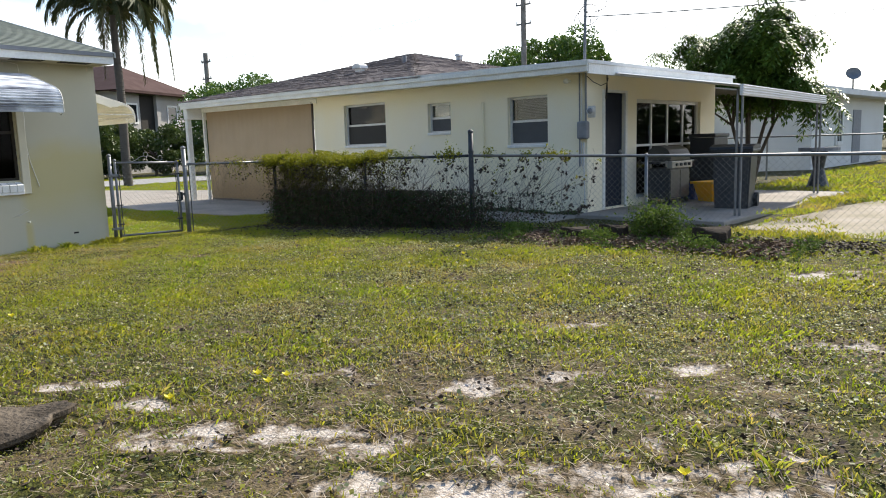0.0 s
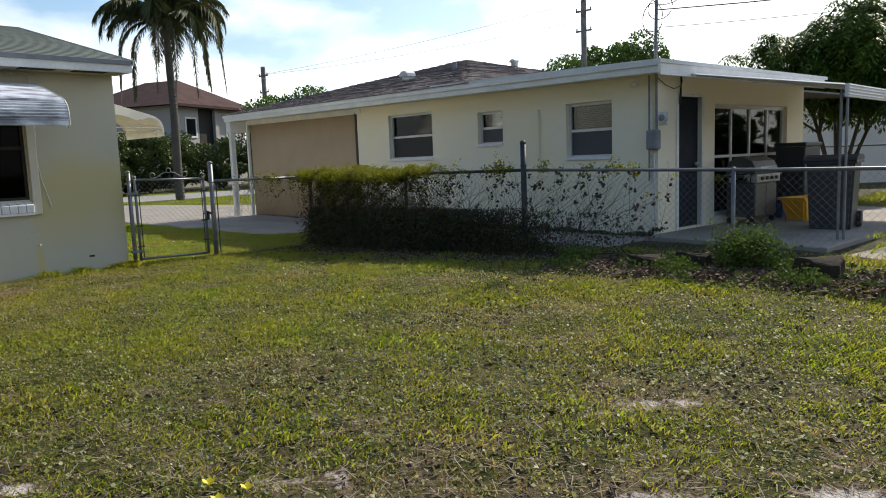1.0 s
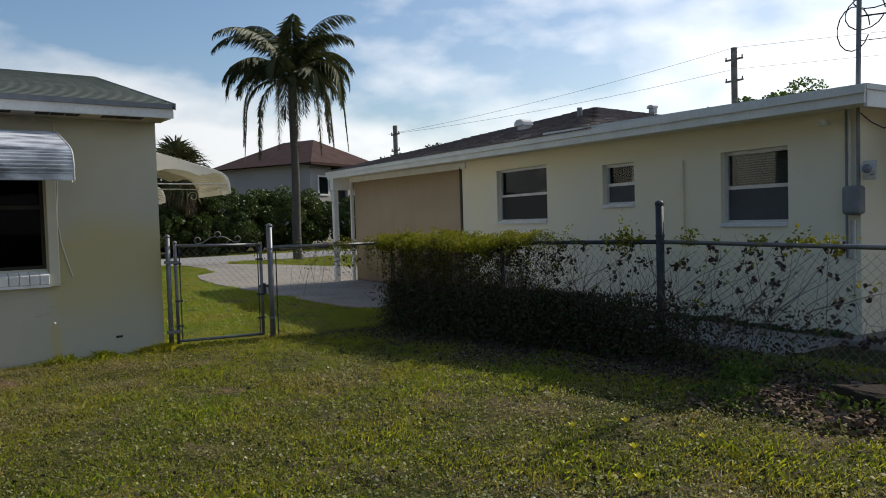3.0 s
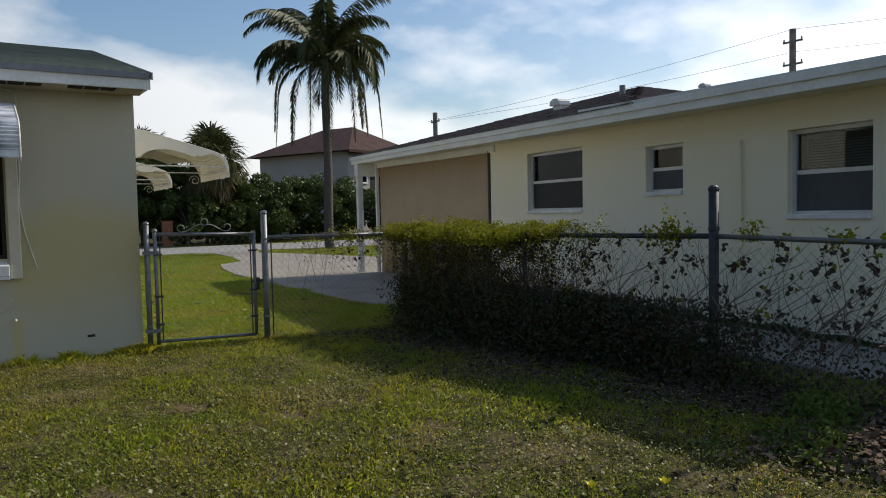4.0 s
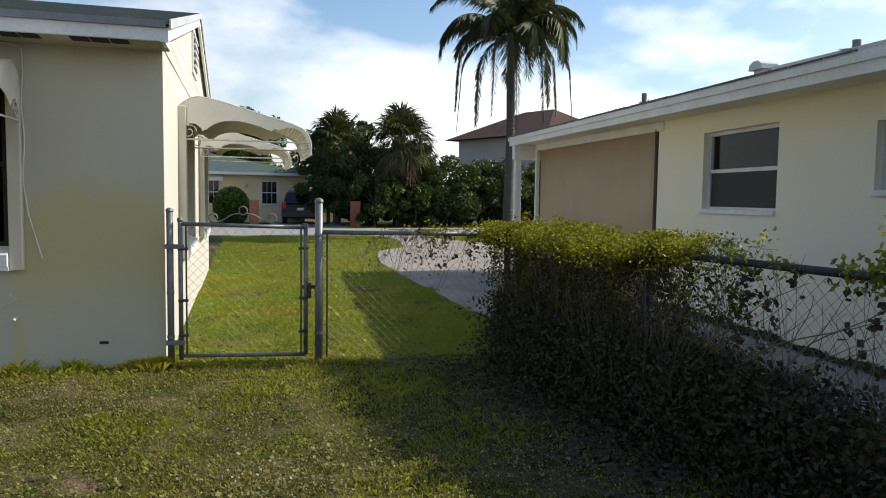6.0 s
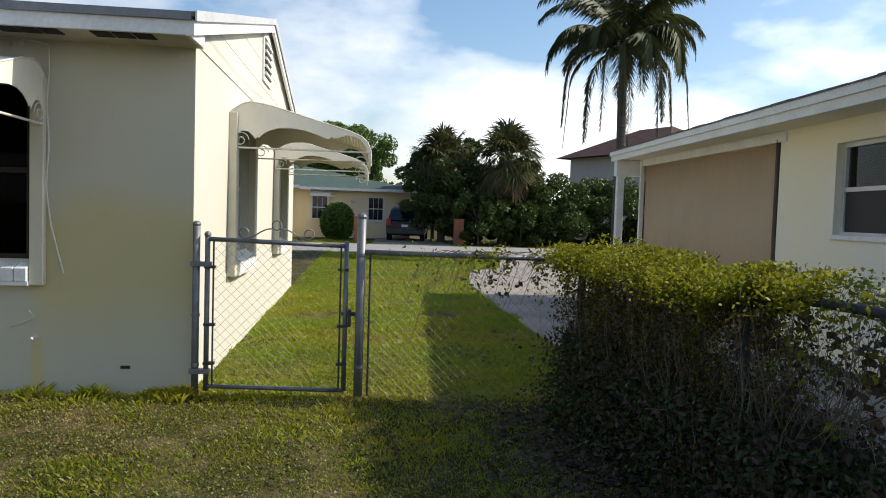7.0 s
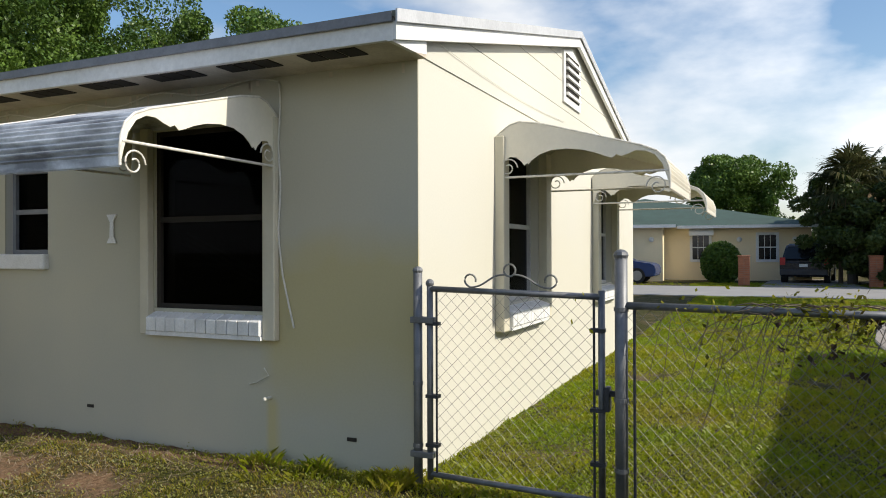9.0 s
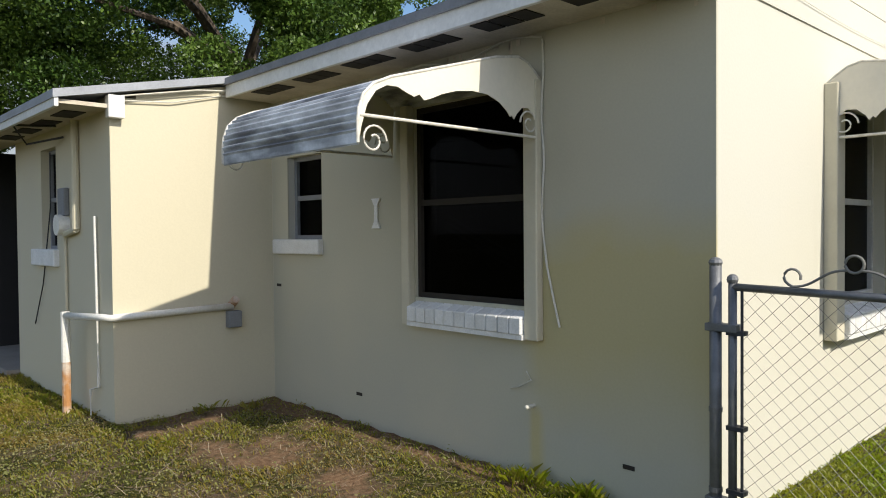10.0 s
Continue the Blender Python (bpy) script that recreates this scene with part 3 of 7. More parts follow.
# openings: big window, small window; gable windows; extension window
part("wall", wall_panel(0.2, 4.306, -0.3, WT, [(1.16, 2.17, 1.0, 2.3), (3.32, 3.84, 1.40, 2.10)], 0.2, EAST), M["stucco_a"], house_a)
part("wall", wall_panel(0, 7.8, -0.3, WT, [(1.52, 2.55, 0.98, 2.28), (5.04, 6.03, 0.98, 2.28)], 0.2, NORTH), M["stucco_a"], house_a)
part("wall", boxes((-7.8, -7.6, -8.9, -0.2, -0.3, WT)), M["stucco_a"], house_a)
# end wall coloured near black for the shade of the deep porch
part("porch_screen", boxes((-7.6, 1.37, -9.1, -8.9, -0.3, 2.5)), M["screen"], house_a)
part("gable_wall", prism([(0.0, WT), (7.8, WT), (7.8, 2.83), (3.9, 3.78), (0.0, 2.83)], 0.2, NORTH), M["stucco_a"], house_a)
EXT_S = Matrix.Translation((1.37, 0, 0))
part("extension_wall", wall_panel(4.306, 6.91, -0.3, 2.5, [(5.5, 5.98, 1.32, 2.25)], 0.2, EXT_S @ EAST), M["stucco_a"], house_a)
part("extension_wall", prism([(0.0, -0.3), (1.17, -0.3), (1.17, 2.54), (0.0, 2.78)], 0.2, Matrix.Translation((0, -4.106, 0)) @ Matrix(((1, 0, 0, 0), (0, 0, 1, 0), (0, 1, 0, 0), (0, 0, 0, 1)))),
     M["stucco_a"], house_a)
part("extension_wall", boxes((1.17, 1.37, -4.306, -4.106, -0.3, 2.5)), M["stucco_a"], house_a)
# also near black, porch shade put into the wall colour
part("porch_wall", boxes((0.0, 0.2, -8.9, -6.91, -0.3, 2.4)), M["screen"], house_a)
part("porch_floor", boxes((0.2, 1.5, -8.9, -6.91, -0.3, 0.06), bevel=0.01), M["concrete"], house_a)


def roof_slope(owner, run, rise, x_eave, z_eave, y0, y1, courses, thick, sign):
    """One roof slope as overlapping shingle courses that step up from the eave."""
    step = run / courses
    for i in range(courses):
        bm = bmesh.new()
        a0, a1 = i * step - (0.02 if i else 0), (i + 1) * step + 0.03
        z0, z1 = z_eave + rise * a0 / run, z_eave + rise * a1 / run
        v = [bm.verts.new((x_eave + sign * a, y, z)) for y in (y0, y1) for a, z in
             ((a0, z0 - thick), (a0, z0 + 0.012), (a1, z1 + 0.002), (a1, z1 - thick))]
        for q in ((0, 1, 2, 3), (4, 7, 6, 5), (0, 4, 5, 1), (1, 5, 6, 2), (2, 6, 7, 3), (3, 7, 4, 0)):
            bm.faces.new([v[k] for k in q])
        bmesh.ops.recalc_face_normals(bm, faces=bm.faces)
        part("shingle_course", bm, M["shingle_a"], owner)


RUN, RISE, ZE = 4.37, 1.08, 2.735
roof_slope(house_a, RUN, RISE, 0.47, ZE, -9.4, 0.095, 26, 0.02, -1)
roof_slope(house_a, RUN, RISE, -8.27, ZE, -9.4, 0.095, 26, 0.02, 1)
part("fascia", boxes((0.42, 0.45, -4.06, 0.034, 2.59, 2.71), bevel=0.004), M["trim"], house_a, "white painted fascia board with flaking paint")
part("drip_edge", boxes((0.452, 0.475, -4.06, 0.072, 2.69, 2.742)), M["greymetal"], house_a)
# closed soffit with dark vents
part("soffit", boxes((0.0, 0.42, -4.06, 0.06, 2.595, 2.62)), M["soffit"], house_a, "stained soffit boards")
part("eave_return", prism([(-0.45, 2.585), (-0.45, 2.72), (0.0, 2.83), (0.0, 2.62), (-0.15, 2.595)], 0.03, Matrix.Translation((0, 0.062, 0)) @ NORTH), M["trim"], house_a)
for i in range(6):
    yy = -0.62 - i * 0.62
    for k in range(3):
        part("soffit_vent", boxes((0.24, 0.40, yy + 0.005 + k * 0.14, yy + 0.13 + k * 0.14, 2.589, 2.596)), M["vent"], house_a)
for sgn, xe in ((1, 0.47), (-1, -8.27)):
    board = [(0.022, -0.145), (0.022, -0.04), (RUN, RISE - 0.045), (RUN, RISE - 0.15)]
    mm = Matrix(((-sgn, 0, 0, xe), (0, 0, 1, 0.088), (0, 1, 0, ZE), (0, 0, 0, 1)))
    part("rake_board", prism(board, 0.032, mm), M["trim"], house_a, "white painted rake board")
    edge_strip = [(-0.006, -0.055), (-0.006, 0.018), (RUN, RISE + 0.018), (RUN, RISE - 0.055)]
    part("rake_flashing", prism(edge_strip, 0.012, Matrix.Translation((0, 0.0225, 0)) @ mm), M["frame"], house_a, "pale metal roof edge")
# the gable is boarded above the wall head, with open joints
rows = (2.625, 2.908, 3.195, 3.43, 3.77)
for za, zb in zip(rows, rows[1:]):
    ends = [3.9 * max(0.0, z - 2.845) / 0.95 + 0.012 for z in (za, 2.845, zb - 0.007)]
    low_row = za < 2.845
    left = [(ends[0], za)] + ([(ends[1], 2.845)] if low_row else []) + [(ends[2], zb - 0.007)]
    right = [(7.8 - u, z) for u, z in reversed(left)]
    part("gable_board", prism(left + right, 0.009, Matrix.Translation((0, 0.009, 0)) @ NORTH), M["stucco_a"], house_a)
# gable vent
gv = part("gable_vent", prism([(3.42, 2.98), (4.15, 2.98), (4.15, 3.52), (3.785, 3.60), (3.42, 3.52)], 0.03, Matrix.Translation((0, 0.03, 0)) @ NORTH), M["trim"], house_a, "white louvred gable vent")
part("vent_opening", prism([(3.50, 3.05), (4.07, 3.05), (4.07, 3.51), (3.50, 3.51)], 0.004, Matrix.Translation((0, 0.034, 0)) @ NORTH), M["vent"], gv)
for i in range(5):
    part("slat", boxes((-4.07, -3.50, 0.034, 0.058, 3.065 + i * 0.09, 3.095 + i * 0.09)), M["trim"], gv)
# extension roof, shed with white edge
part("extension_roof", prism([(-1.78, 2.43), (-1.78, 2.49), (0.0, 2.86), (0.0, 2.80)], 5.0, Matrix.Translation((0, -4.02, 0)) @ NORTH), M["roofmetal"], house_a, "weathered metal roof edge")
part("extension_soffit", boxes((1.37, 1.74, -9.0, -4.06, 2.40, 2.43)), M["soffit"], house_a)
part("extension_fascia", boxes((1.74, 1.77, -9.0, -4.03, 2.37, 2.47), bevel=0.004), M["trim"], house_a)
for i in range(4):
    part("soffit_vent", boxes((1.46, 1.62, -4.7 - i * 0.6, -4.35 - i * 0.6, 2.393, 2.401)), M["vent"], house_a)
part("eave_block", boxes((1.28, 1.40, -4.104, -4.03, 2.33, 2.50), bevel=0.006), M["trim"], house_a, "white painted eave end block")
part("floor_slab", boxes((-7.6, -0.2, -8.9, -0.2, -0.3, 0.1)), M["room"], house_a)
part("room_partition", boxes((-2.6, -2.5, -8.9, -0.2, 0.1, 2.6)), M["room"], house_a)
part("room_ceiling", boxes((-7.6, -0.2, -8.9, -0.2, 2.5, 2.54)), M["room"], house_a)


def sash_window(parent, w, h, m, rail=0.5, frame_mat="frame", glass="glass_dark", bar=0.035):
    """A two-part window set into an opening; u along, v up, w outwards, origin at the opening's lower corner."""
    d = -0.12

    def piece(name, rows, mat, owner, label=""):
        bm = boxes(*rows)
        bmesh.ops.transform(bm, matrix=m, verts=bm.verts)
        bmesh.ops.recalc_face_normals(bm, faces=bm.faces)
        return part(name, bm, M[mat], owner, label)
    win = piece("window", [(0, bar, 0, h, d, d + 0.05), (w - bar, w, 0, h, d, d + 0.05), (bar, w - bar, 0, bar, d, d + 0.05), (bar, w - bar, h - bar, h, d, d + 0.05)], frame_mat, parent)
    piece("sash_rail", [(bar, w - bar, h * rail - 0.02, h * rail + 0.02, d + 0.002, d + 0.045)], frame_mat, win)
    piece("pane", [(bar, w - bar, bar, h * rail - 0.02, d + 0.015, d + 0.02)], glass, win)
    piece("pane", [(bar, w - bar, h * rail + 0.02, h - bar, d + 0.015, d + 0.02)], glass, win)
    return win


sash_window(house_a, 1.01, 1.30, EAST @ Matrix.Translation((1.16, 1.0, 0.05)), 0.5, "vent")
sash_window(house_a, 0.52, 0.70, EAST @ Matrix.Translation((3.32, 1.40, 0)), 0.5, "greymetal")
sash_window(house_a, 1.03, 1.30, NORTH @ Matrix.Translation((1.52, 0.98, 0)), 0.5, "frame")
sash_window(house_a, 0.99, 1.30, NORTH @ Matrix.Translation((5.04, 0.98, 0)), 0.5, "frame")
sash_window(house_a, 0.48, 0.93, EXT_S @ EAST @ Matrix.Translation((5.5, 1.32, 0)), 0.5, "greymetal")


def blind_row(m, u0, u1, v0, v1, slope=0.0, step=0.04):
    """Slats behind the glass; slope: how far the far end has dropped."""
    bl = part("blind", local_boxes(m, (u0, u1, v1, v1 + 0.03, -0.26, -0.23)), M["blind"], house_a, "pale slatted blind behind the glass")
    for k in range(int((v1 - v0) / step)):
        v = v0 + step * k
        part("slat", prism([(u0, v), (u1, v - slope), (u1, v - slope + 0.022), (u0, v + 0.022)], 0.002, m @ Matrix.Translation((0, 0, -0.24))), M["blind"], bl)


def local_boxes(m, row):
    bm = boxes(row)
    bmesh.ops.transform(bm, matrix=m, verts=bm.verts)
    bmesh.ops.recalc_face_normals(bm, faces=bm.faces)
    return bm


blind_row(NORTH, 1.56, 2.5, 1.62, 2.22)
blind_row(NORTH, 5.08, 5.98, 1.62, 2.22)
blind_row(EAST, 1.3, 2.1, 1.12, 1.3, -0.34, 0.045)


def surround(parent, m, u0, u1, v0, v1, inner, out, sill_v):
    """A raised stucco surround round an opening, with a sloping sill of white bricks."""
    i0, i1 = inner

    def put(name, bm, mat, label=""):
        bmesh.ops.transform(bm, matrix=m, verts=bm.verts)
        bmesh.ops.recalc_face_normals(bm, faces=bm.faces)
        return part(name, bm, M[mat], parent, label)
    put("window_jamb", boxes((u0, i0, v0, v1, 0.0, out), bevel=0.008), "surround")
    put("window_jamb", boxes((i1, u1, v0, v1, 0.0, out), bevel=0.008), "surround")
    put("sill_board", boxes((i0, i1, v0, v0 + 0.03, 0.0, out + 0.02)), "sill")
    n = 11
    for k in range(n):
        a = i0 + 0.004 + (i1 - i0 - 0.008) * k / n
        b = a + (i1 - i0 - 0.008) / n - 0.006
        bm = bmesh.new()
        prof = [(v0 + 0.031, -0.06), (v0 + 0.031, out + 0.03), (sill_v - 0.06, out + 0.03), (sill_v, -0.06)]
        lo, hi = [bm.verts.new((a, v, w)) for v, w in prof], [bm.verts.new((b, v, w)) for v, w in prof]
        bm.faces.new(lo)
        bm.faces.new(hi[::-1])
        for q in range(4):
            bm.faces.new((lo[q], hi[q], hi[(q + 1) % 4], lo[(q + 1) % 4]))
        bmesh.ops.bevel(bm, geom=list(bm.edges), offset=0.005, segments=1, affect="EDGES")
        put("sill_brick", bm, "sill")


surround(house_a, EAST, 1.045, 2.26, 0.81, 2.32, (1.145, 2.18), 0.06, 1.0)
surround(house_a, NORTH, 1.37, 2.74, 0.77, 2.32, (1.50, 2.57), 0.08, 0.98)
surround(house_a, NORTH, 4.85, 6.22, 0.78, 2.3, (5.02, 6.05), 0.08, 0.98)
for m, u0, u1, v0, v1 in ((EAST, 3.31, 4.03, 1.275, 1.40), (EXT_S @ EAST, 5.45, 6.2, 1.17, 1.325)):
    bm = boxes((u0, u1, v0, v1, -0.1, 0.05), bevel=0.012)
    bmesh.ops.transform(bm, matrix=m, verts=bm.verts)
    bmesh.ops.recalc_face_normals(bm, faces=bm.faces)
    part("window_sill", bm, M["sill"], house_a, "thick white painted sill")


def scroll(r, turns=1.5, n=22):
    """Points of a spiral in (u, v) that starts on the outside."""
    return [(r * (1 - 0.75 * k / n) * math.cos(turns * 6.283 * k / n), r * (1 - 0.75 * k / n) * math.sin(turns * 6.283 * k / n)) for k in range(n + 1)]


def awning(m, u0, u1, z_top, z_front, out, top_mat, top_label):
    """A curved ribbed metal awning with scalloped side panels and wrought iron rails; m maps (u, out, z)."""
    aw = thing("awning", A0, "white ribbed aluminium window awning with scrolled iron brackets", "awning", "awnings on the bungalow")
    mm = m

    def put(name, bm, mat, label="", parent=None, smooth=False):
        bmesh.ops.transform(bm, matrix=mm, verts=bm.verts)
        bmesh.ops.recalc_face_normals(bm, faces=bm.faces)
        return part(name, bm, M[mat], parent or aw, label, smooth)
    # the profile runs out with a slight fall, then rolls over to the front edge
    prof = [(0.01, z_top - 0.1), (out * 0.045, z_top - 0.06), (out * 0.09, z_top - 0.02), (out * 0.15, z_top), (out * 0.29, z_top - 0.03), (out * 0.53, z_top - 0.12), (out * 0.85, z_top - 0.24),
            (out * 0.93, z_top - 0.285), (out * 0.975, z_top - 0.34), (out * 0.995, z_top - 0.41), (out, z_front + 0.1), (out, z_front)]
    fine = []
    for (x0, a0), (x1, a1) in zip(prof, prof[1:]):
        cnt = max(2, int(math.hypot(x1 - x0, a1 - a0) / 0.006))
        fine += [(x0 + (x1 - x0) * i / cnt, a0 + (a1 - a0) * i / cnt) for i in range(cnt)]
    fine.append(prof[-1])
    run, pts = 0.0, []
    for i, (x, z) in enumerate(fine):
        if i:
            run += math.hypot(x - fine[i - 1][0], z - fine[i - 1][1])
        rib = abs(math.sin(run / 0.037 * 3.1416)) - 0.6
        pts.append((x + (0.016 * rib if x > out * 0.90 and z > z_front + 0.05 else 0), z + (0.013 if z > z_front + 0.05 else 0.0) * rib))
    bm = bmesh.new()
    prev = None
    for x, z in pts:
        row = [bm.verts.new((u, x + dz * (1.0 if x > out * 0.9 else 0.0), z + dz)) for u, dz in ((u0, 0), (u1, 0), (u1, -0.006), (u0, -0.006))]
        if prev:
            for q in range(4):
                bm.faces.new((prev[q], row[q], row[(q + 1) % 4], prev[(q + 1) % 4]))
        prev = row
    put("canopy", bm, top_mat, top_label)
    # side panels with a scalloped lower edge
    for u in (u0 - 0.006, u1 + 0.0):
        top = [(x, z - 0.004) for x, z in prof]
        low = []
        for f, dz in ((0.985, 0.08), (0.96, 0.18), (0.92, 0.25), (0.87, 0.285), (0.82, 0.285), (0.78, 0.265), (0.74, 0.25), (0.715, 0.265), (0.69, 0.24), (0.655, 0.255), (0.60, 0.285),
                      (0.52, 0.315), (0.43, 0.33), (0.34, 0.325), (0.27, 0.295), (0.225, 0.255), (0.205, 0.225), (0.195, 0.235), (0.18, 0.215), (0.165, 0.245), (0.13, 0.285), (0.09, 0.29), (0.055, 0.26), (0.035, 0.19), (0.02, 0.12)):
            x = out * f
            ztop = [a[1] + (b[1] - a[1]) * (x - a[0]) / (b[0] - a[0]) for a, b in zip(prof, prof[1:]) if a[0] <= x <= b[0] and b[0] > a[0]]
            low.append((x, min(z_front + dz, (ztop[0] if ztop else z_front + 0.2) - 0.03)))
        bm = bmesh.new()
        outline = top + low
        f = bm.faces.new([bm.verts.new((u, x, z)) for x, z in outline])
        ex = bmesh.ops.extrude_face_region(bm, geom=[f])
        bmesh.ops.translate(bm, verts=[g for g in ex["geom"] if isinstance(g, bmesh.types.BMVert)], vec=(0.006, 0, 0))
        put("side_panel", bm, "awning", "plain cream side panel with a scalloped edge")
        uu = u + 0.003
        put("rail", tubes(([(uu, 0.03, z_front + 0.13), (uu, out - 0.01, z_front + 0.13)], 0.009)), "iron")
        put("edge_trim", tubes(([(uu, x, z + 0.002) for x, z in prof], 0.008)), "iron")
        for cx, cz, flip in ((out - 0.09, z_front + 0.02, 1), (0.105, z_front + 0.205, -1)):
            put("scroll", tubes(([(uu, cx - flip * a, cz + b) for a, b in scroll(0.078, 1.35)], 0.0055), sides=6), "iron", "curled wrought iron scroll")
    put("rail", tubes(([(u0, out - 0.01, z_front + 0.1), (u1, out - 0.01, z_front + 0.1)], 0.010)), "iron")
    return aw


E_AW = Matrix(((0, 1, 0, 0), (-1, 0, 0, 0), (0, 0, 1, 0), (0, 0, 0, 1)))
N_AW = Matrix(((-1, 0, 0, 0), (0, 1, 0, 0), (0, 0, 1, 0), (0, 0, 0, 1)))
awning(E_AW, 1.06, 2.38, 2.42, 1.855, 1.31, "awning_top", "ribbed white aluminium with dark streaks")
awning(N_AW, 1.40, 2.82, 2.42, 1.86, 1.33, "awning", "ribbed cream aluminium")
awning(N_AW, 4.82, 6.35, 2.41, 1.86, 1.33, "awning", "ribbed cream aluminium")


# ---- the neighbouring house, turned five degrees ----
house_b = thing("house", B0, "pale yellow stucco house with a brown hip roof and white fascia", "house")
SOUTH = Matrix(((1, 0, 0, 0), (0, 0, -1, 0), (0, 1, 0, 0), (0, 0, 0, 1)))    # u -> x, v -> z, w -> -y
EAST_B = Matrix(((0, 0, 1, 0), (1, 0, 0, 0), (0, 1, 0, 0), (0, 0, 0, 1)))     # u -> y, v -> z, w -> +x
W1, W2, W3 = (-6.06, -4.735, 1.335, 2.195), (-3.525, -2.93, 1.525, 2.08), (-1.59, -0.755, 1.25, 2.065)
part("wall", wall_panel(-7.14, 0, -0.3, 2.37, [W1, W2, W3], 0.2, SOUTH), M["stucco_b"], house_b)
part("wall", wall_panel(0.2, 4.45, -0.3, 2.37, [(0.5, 1.13, 0.2, 2.06), (1.53, 4.0, 0.28, 1.98)], 0.2, EAST_B), M["stucco_b"], house_b)
part("wall", boxes((-7.14, -6.94, 0.2, 8.3, -0.3, 2.37)), M["stucco_b"], house_b)
part("wall", boxes((-12.3, -3.0, 8.3, 8.5, -0.3, 2.37)), M["stucco_b"], house_b)
part("wall", boxes((-6.85, 0.0, 4.45, 4.65, -0.3, 2.37)), M["stucco_b"], house_b)
part("floor_slab", boxes((-12.3, -0.2, 0.2, 8.3, -0.3, 0.1)), M["room"], house_b)
part("room_ceiling", boxes((-12.3, -0.2, 0.2, 8.3, 2.3, 2.33)), M["room"], house_b)
part("room_partition", boxes((-6.85, -0.2, 3.2, 3.25, 0.1, 2.3)), M["room"], house_b)
for w in (W1, W2, W3):
    sash_window(house_b, w[1] - w[0], w[3] - w[2], SOUTH @ Matrix.Translation((w[0], w[2], 0)), 0.5, "frame", "glass", 0.04)
    part("window_sill", boxes((w[0] + 0.003, w[1] - 0.003, -0.03, 0.09, w[2] - 0.035, w[2] + 0.012), bevel=0.006), M["sill"], house_b)
# blinds behind the glass
for w, low in ((W1, 0.5), (W2, 0.5), (W3, 0.47)):
    h0, h1 = w[2] + (w[3] - w[2]) * low, w[3] - 0.05
    bl = part("blind", boxes((w[0] + 0.06, w[1] - 0.06, 0.2, 0.23, h1 - 0.03, h1)), M["blind"], house_b, "white slatted blind")
    n = int((h1 - h0) / 0.026)
    for k in range(n):
        bm = boxes((w[0] + 0.06, w[1] - 0.06, -0.013, 0.013, -0.0008, 0.0008))
        bmesh.ops.transform(bm, matrix=Matrix.Translation((0, 0.215, h0 + 0.026 * k)) @ pose(0, 0, 0, 48), verts=bm.verts)
        part("slat", bm, M["blind"], bl)
for w, mat in ((W1, "screen"), (W2, "grey_screen"), (W3, "grey_screen")):
    part("window_screen", boxes((w[0] + 0.045, w[1] - 0.045, 0.086, 0.09, w[2] + 0.03, w[2] + 0.48 * (w[3] - w[2]))), M[mat], house_b)
# front eave, fascia and soffit
part("fascia", boxes((-12.5, 0.30, -0.47, -0.44, 2.33, 2.48), bevel=0.004), M["trim"], house_b, "white painted fascia board")
part("drip_edge", boxes((-12.52, 0.32, -0.495, -0.472, 2.42, 2.495)), M["trim"], house_b)
part("soffit", boxes((-12.48, 0.28, -0.44, 0.0, 2.352, 2.372)), M["stucco_b"], house_b)
part("fascia", boxes((0.28, 0.31, -0.44, 4.75, 2.30, 2.48), bevel=0.004), M["trim"], house_b)
part("soffit", boxes((0.0, 0.28, 0.0, 4.75, 2.352, 2.372)), M["trim"], house_b)
part("frieze_board", boxes((-12.3, -7.0, -0.02, 0.02, 2.24, 2.352)), M["trim"], house_b)
# low roof over the near end
part("flat_roof", prism([(-4.2, 2.55), (-4.2, 2.46), (0.33, 2.45), (0.33, 2.50)], 5.3, Matrix.Translation((0, -0.48, 0)) @ Matrix(((1, 0, 0, 0), (0, 0, -1, 0), (0, 1, 0, 0), (0, 0, 0, 1)))),
     M["membrane"], house_b, "white coated low roof")


def hip(x0, x1, y0, y1, z0, z1, inset, inset1=None):
    inset1 = inset1 or inset
    bm = bmesh.new()
    ym = (y0 + y1) / 2
    c = [bm.verts.new(p) for p in ((x0, y0, z0), (x1, y0, z0), (x1, y1, z0), (x0, y1, z0), (x0 + inset, ym, z1), (x1 - inset1, ym, z1))]
    for q in ((0, 1, 5, 4), (1, 2, 5), (2, 3, 4, 5), (3, 0, 4), (0, 3, 2, 1)):
        bm.faces.new([c[k] for k in q])
    return bm


def shingle_rows(bm, x0, x1, y0, z0, ym, z1, inset0, inset1, n, rng):
    """Tabs laid in courses on the slope that faces -y, narrowing towards the ridge."""
    for i in range(n):
        f0, f1 = i / n, (i + 1.15) / n
        f1 = min(f1, 1)
        a, b = x0 + inset0 * f0, x1 - inset1 * f0
        x = a
        while x < b - 0.05:
            w = min(rng.uniform(0.2, 0.42), b - x)
            lift = rng.uniform(0.004, 0.014)
            ya, yb = y0 + (ym - y0) * f0, y0 + (ym - y0) * f1
            za, zb = z0 + (z1 - z0) * f0, z0 + (z1 - z0) * f1
            v = [bm.verts.new(p) for p in ((x, ya, za + lift + 0.01), (x + w - 0.01, ya, za + lift + 0.01), (x + w - 0.01, yb, zb + 0.003), (x, yb, zb + 0.003), (x, ya, za), (x + w - 0.01, ya, za))]
            bm.faces.new((v[0], v[1], v[2], v[3]))
            bm.faces.new((v[4], v[5], v[1], v[0]))
            x += w
    return bm


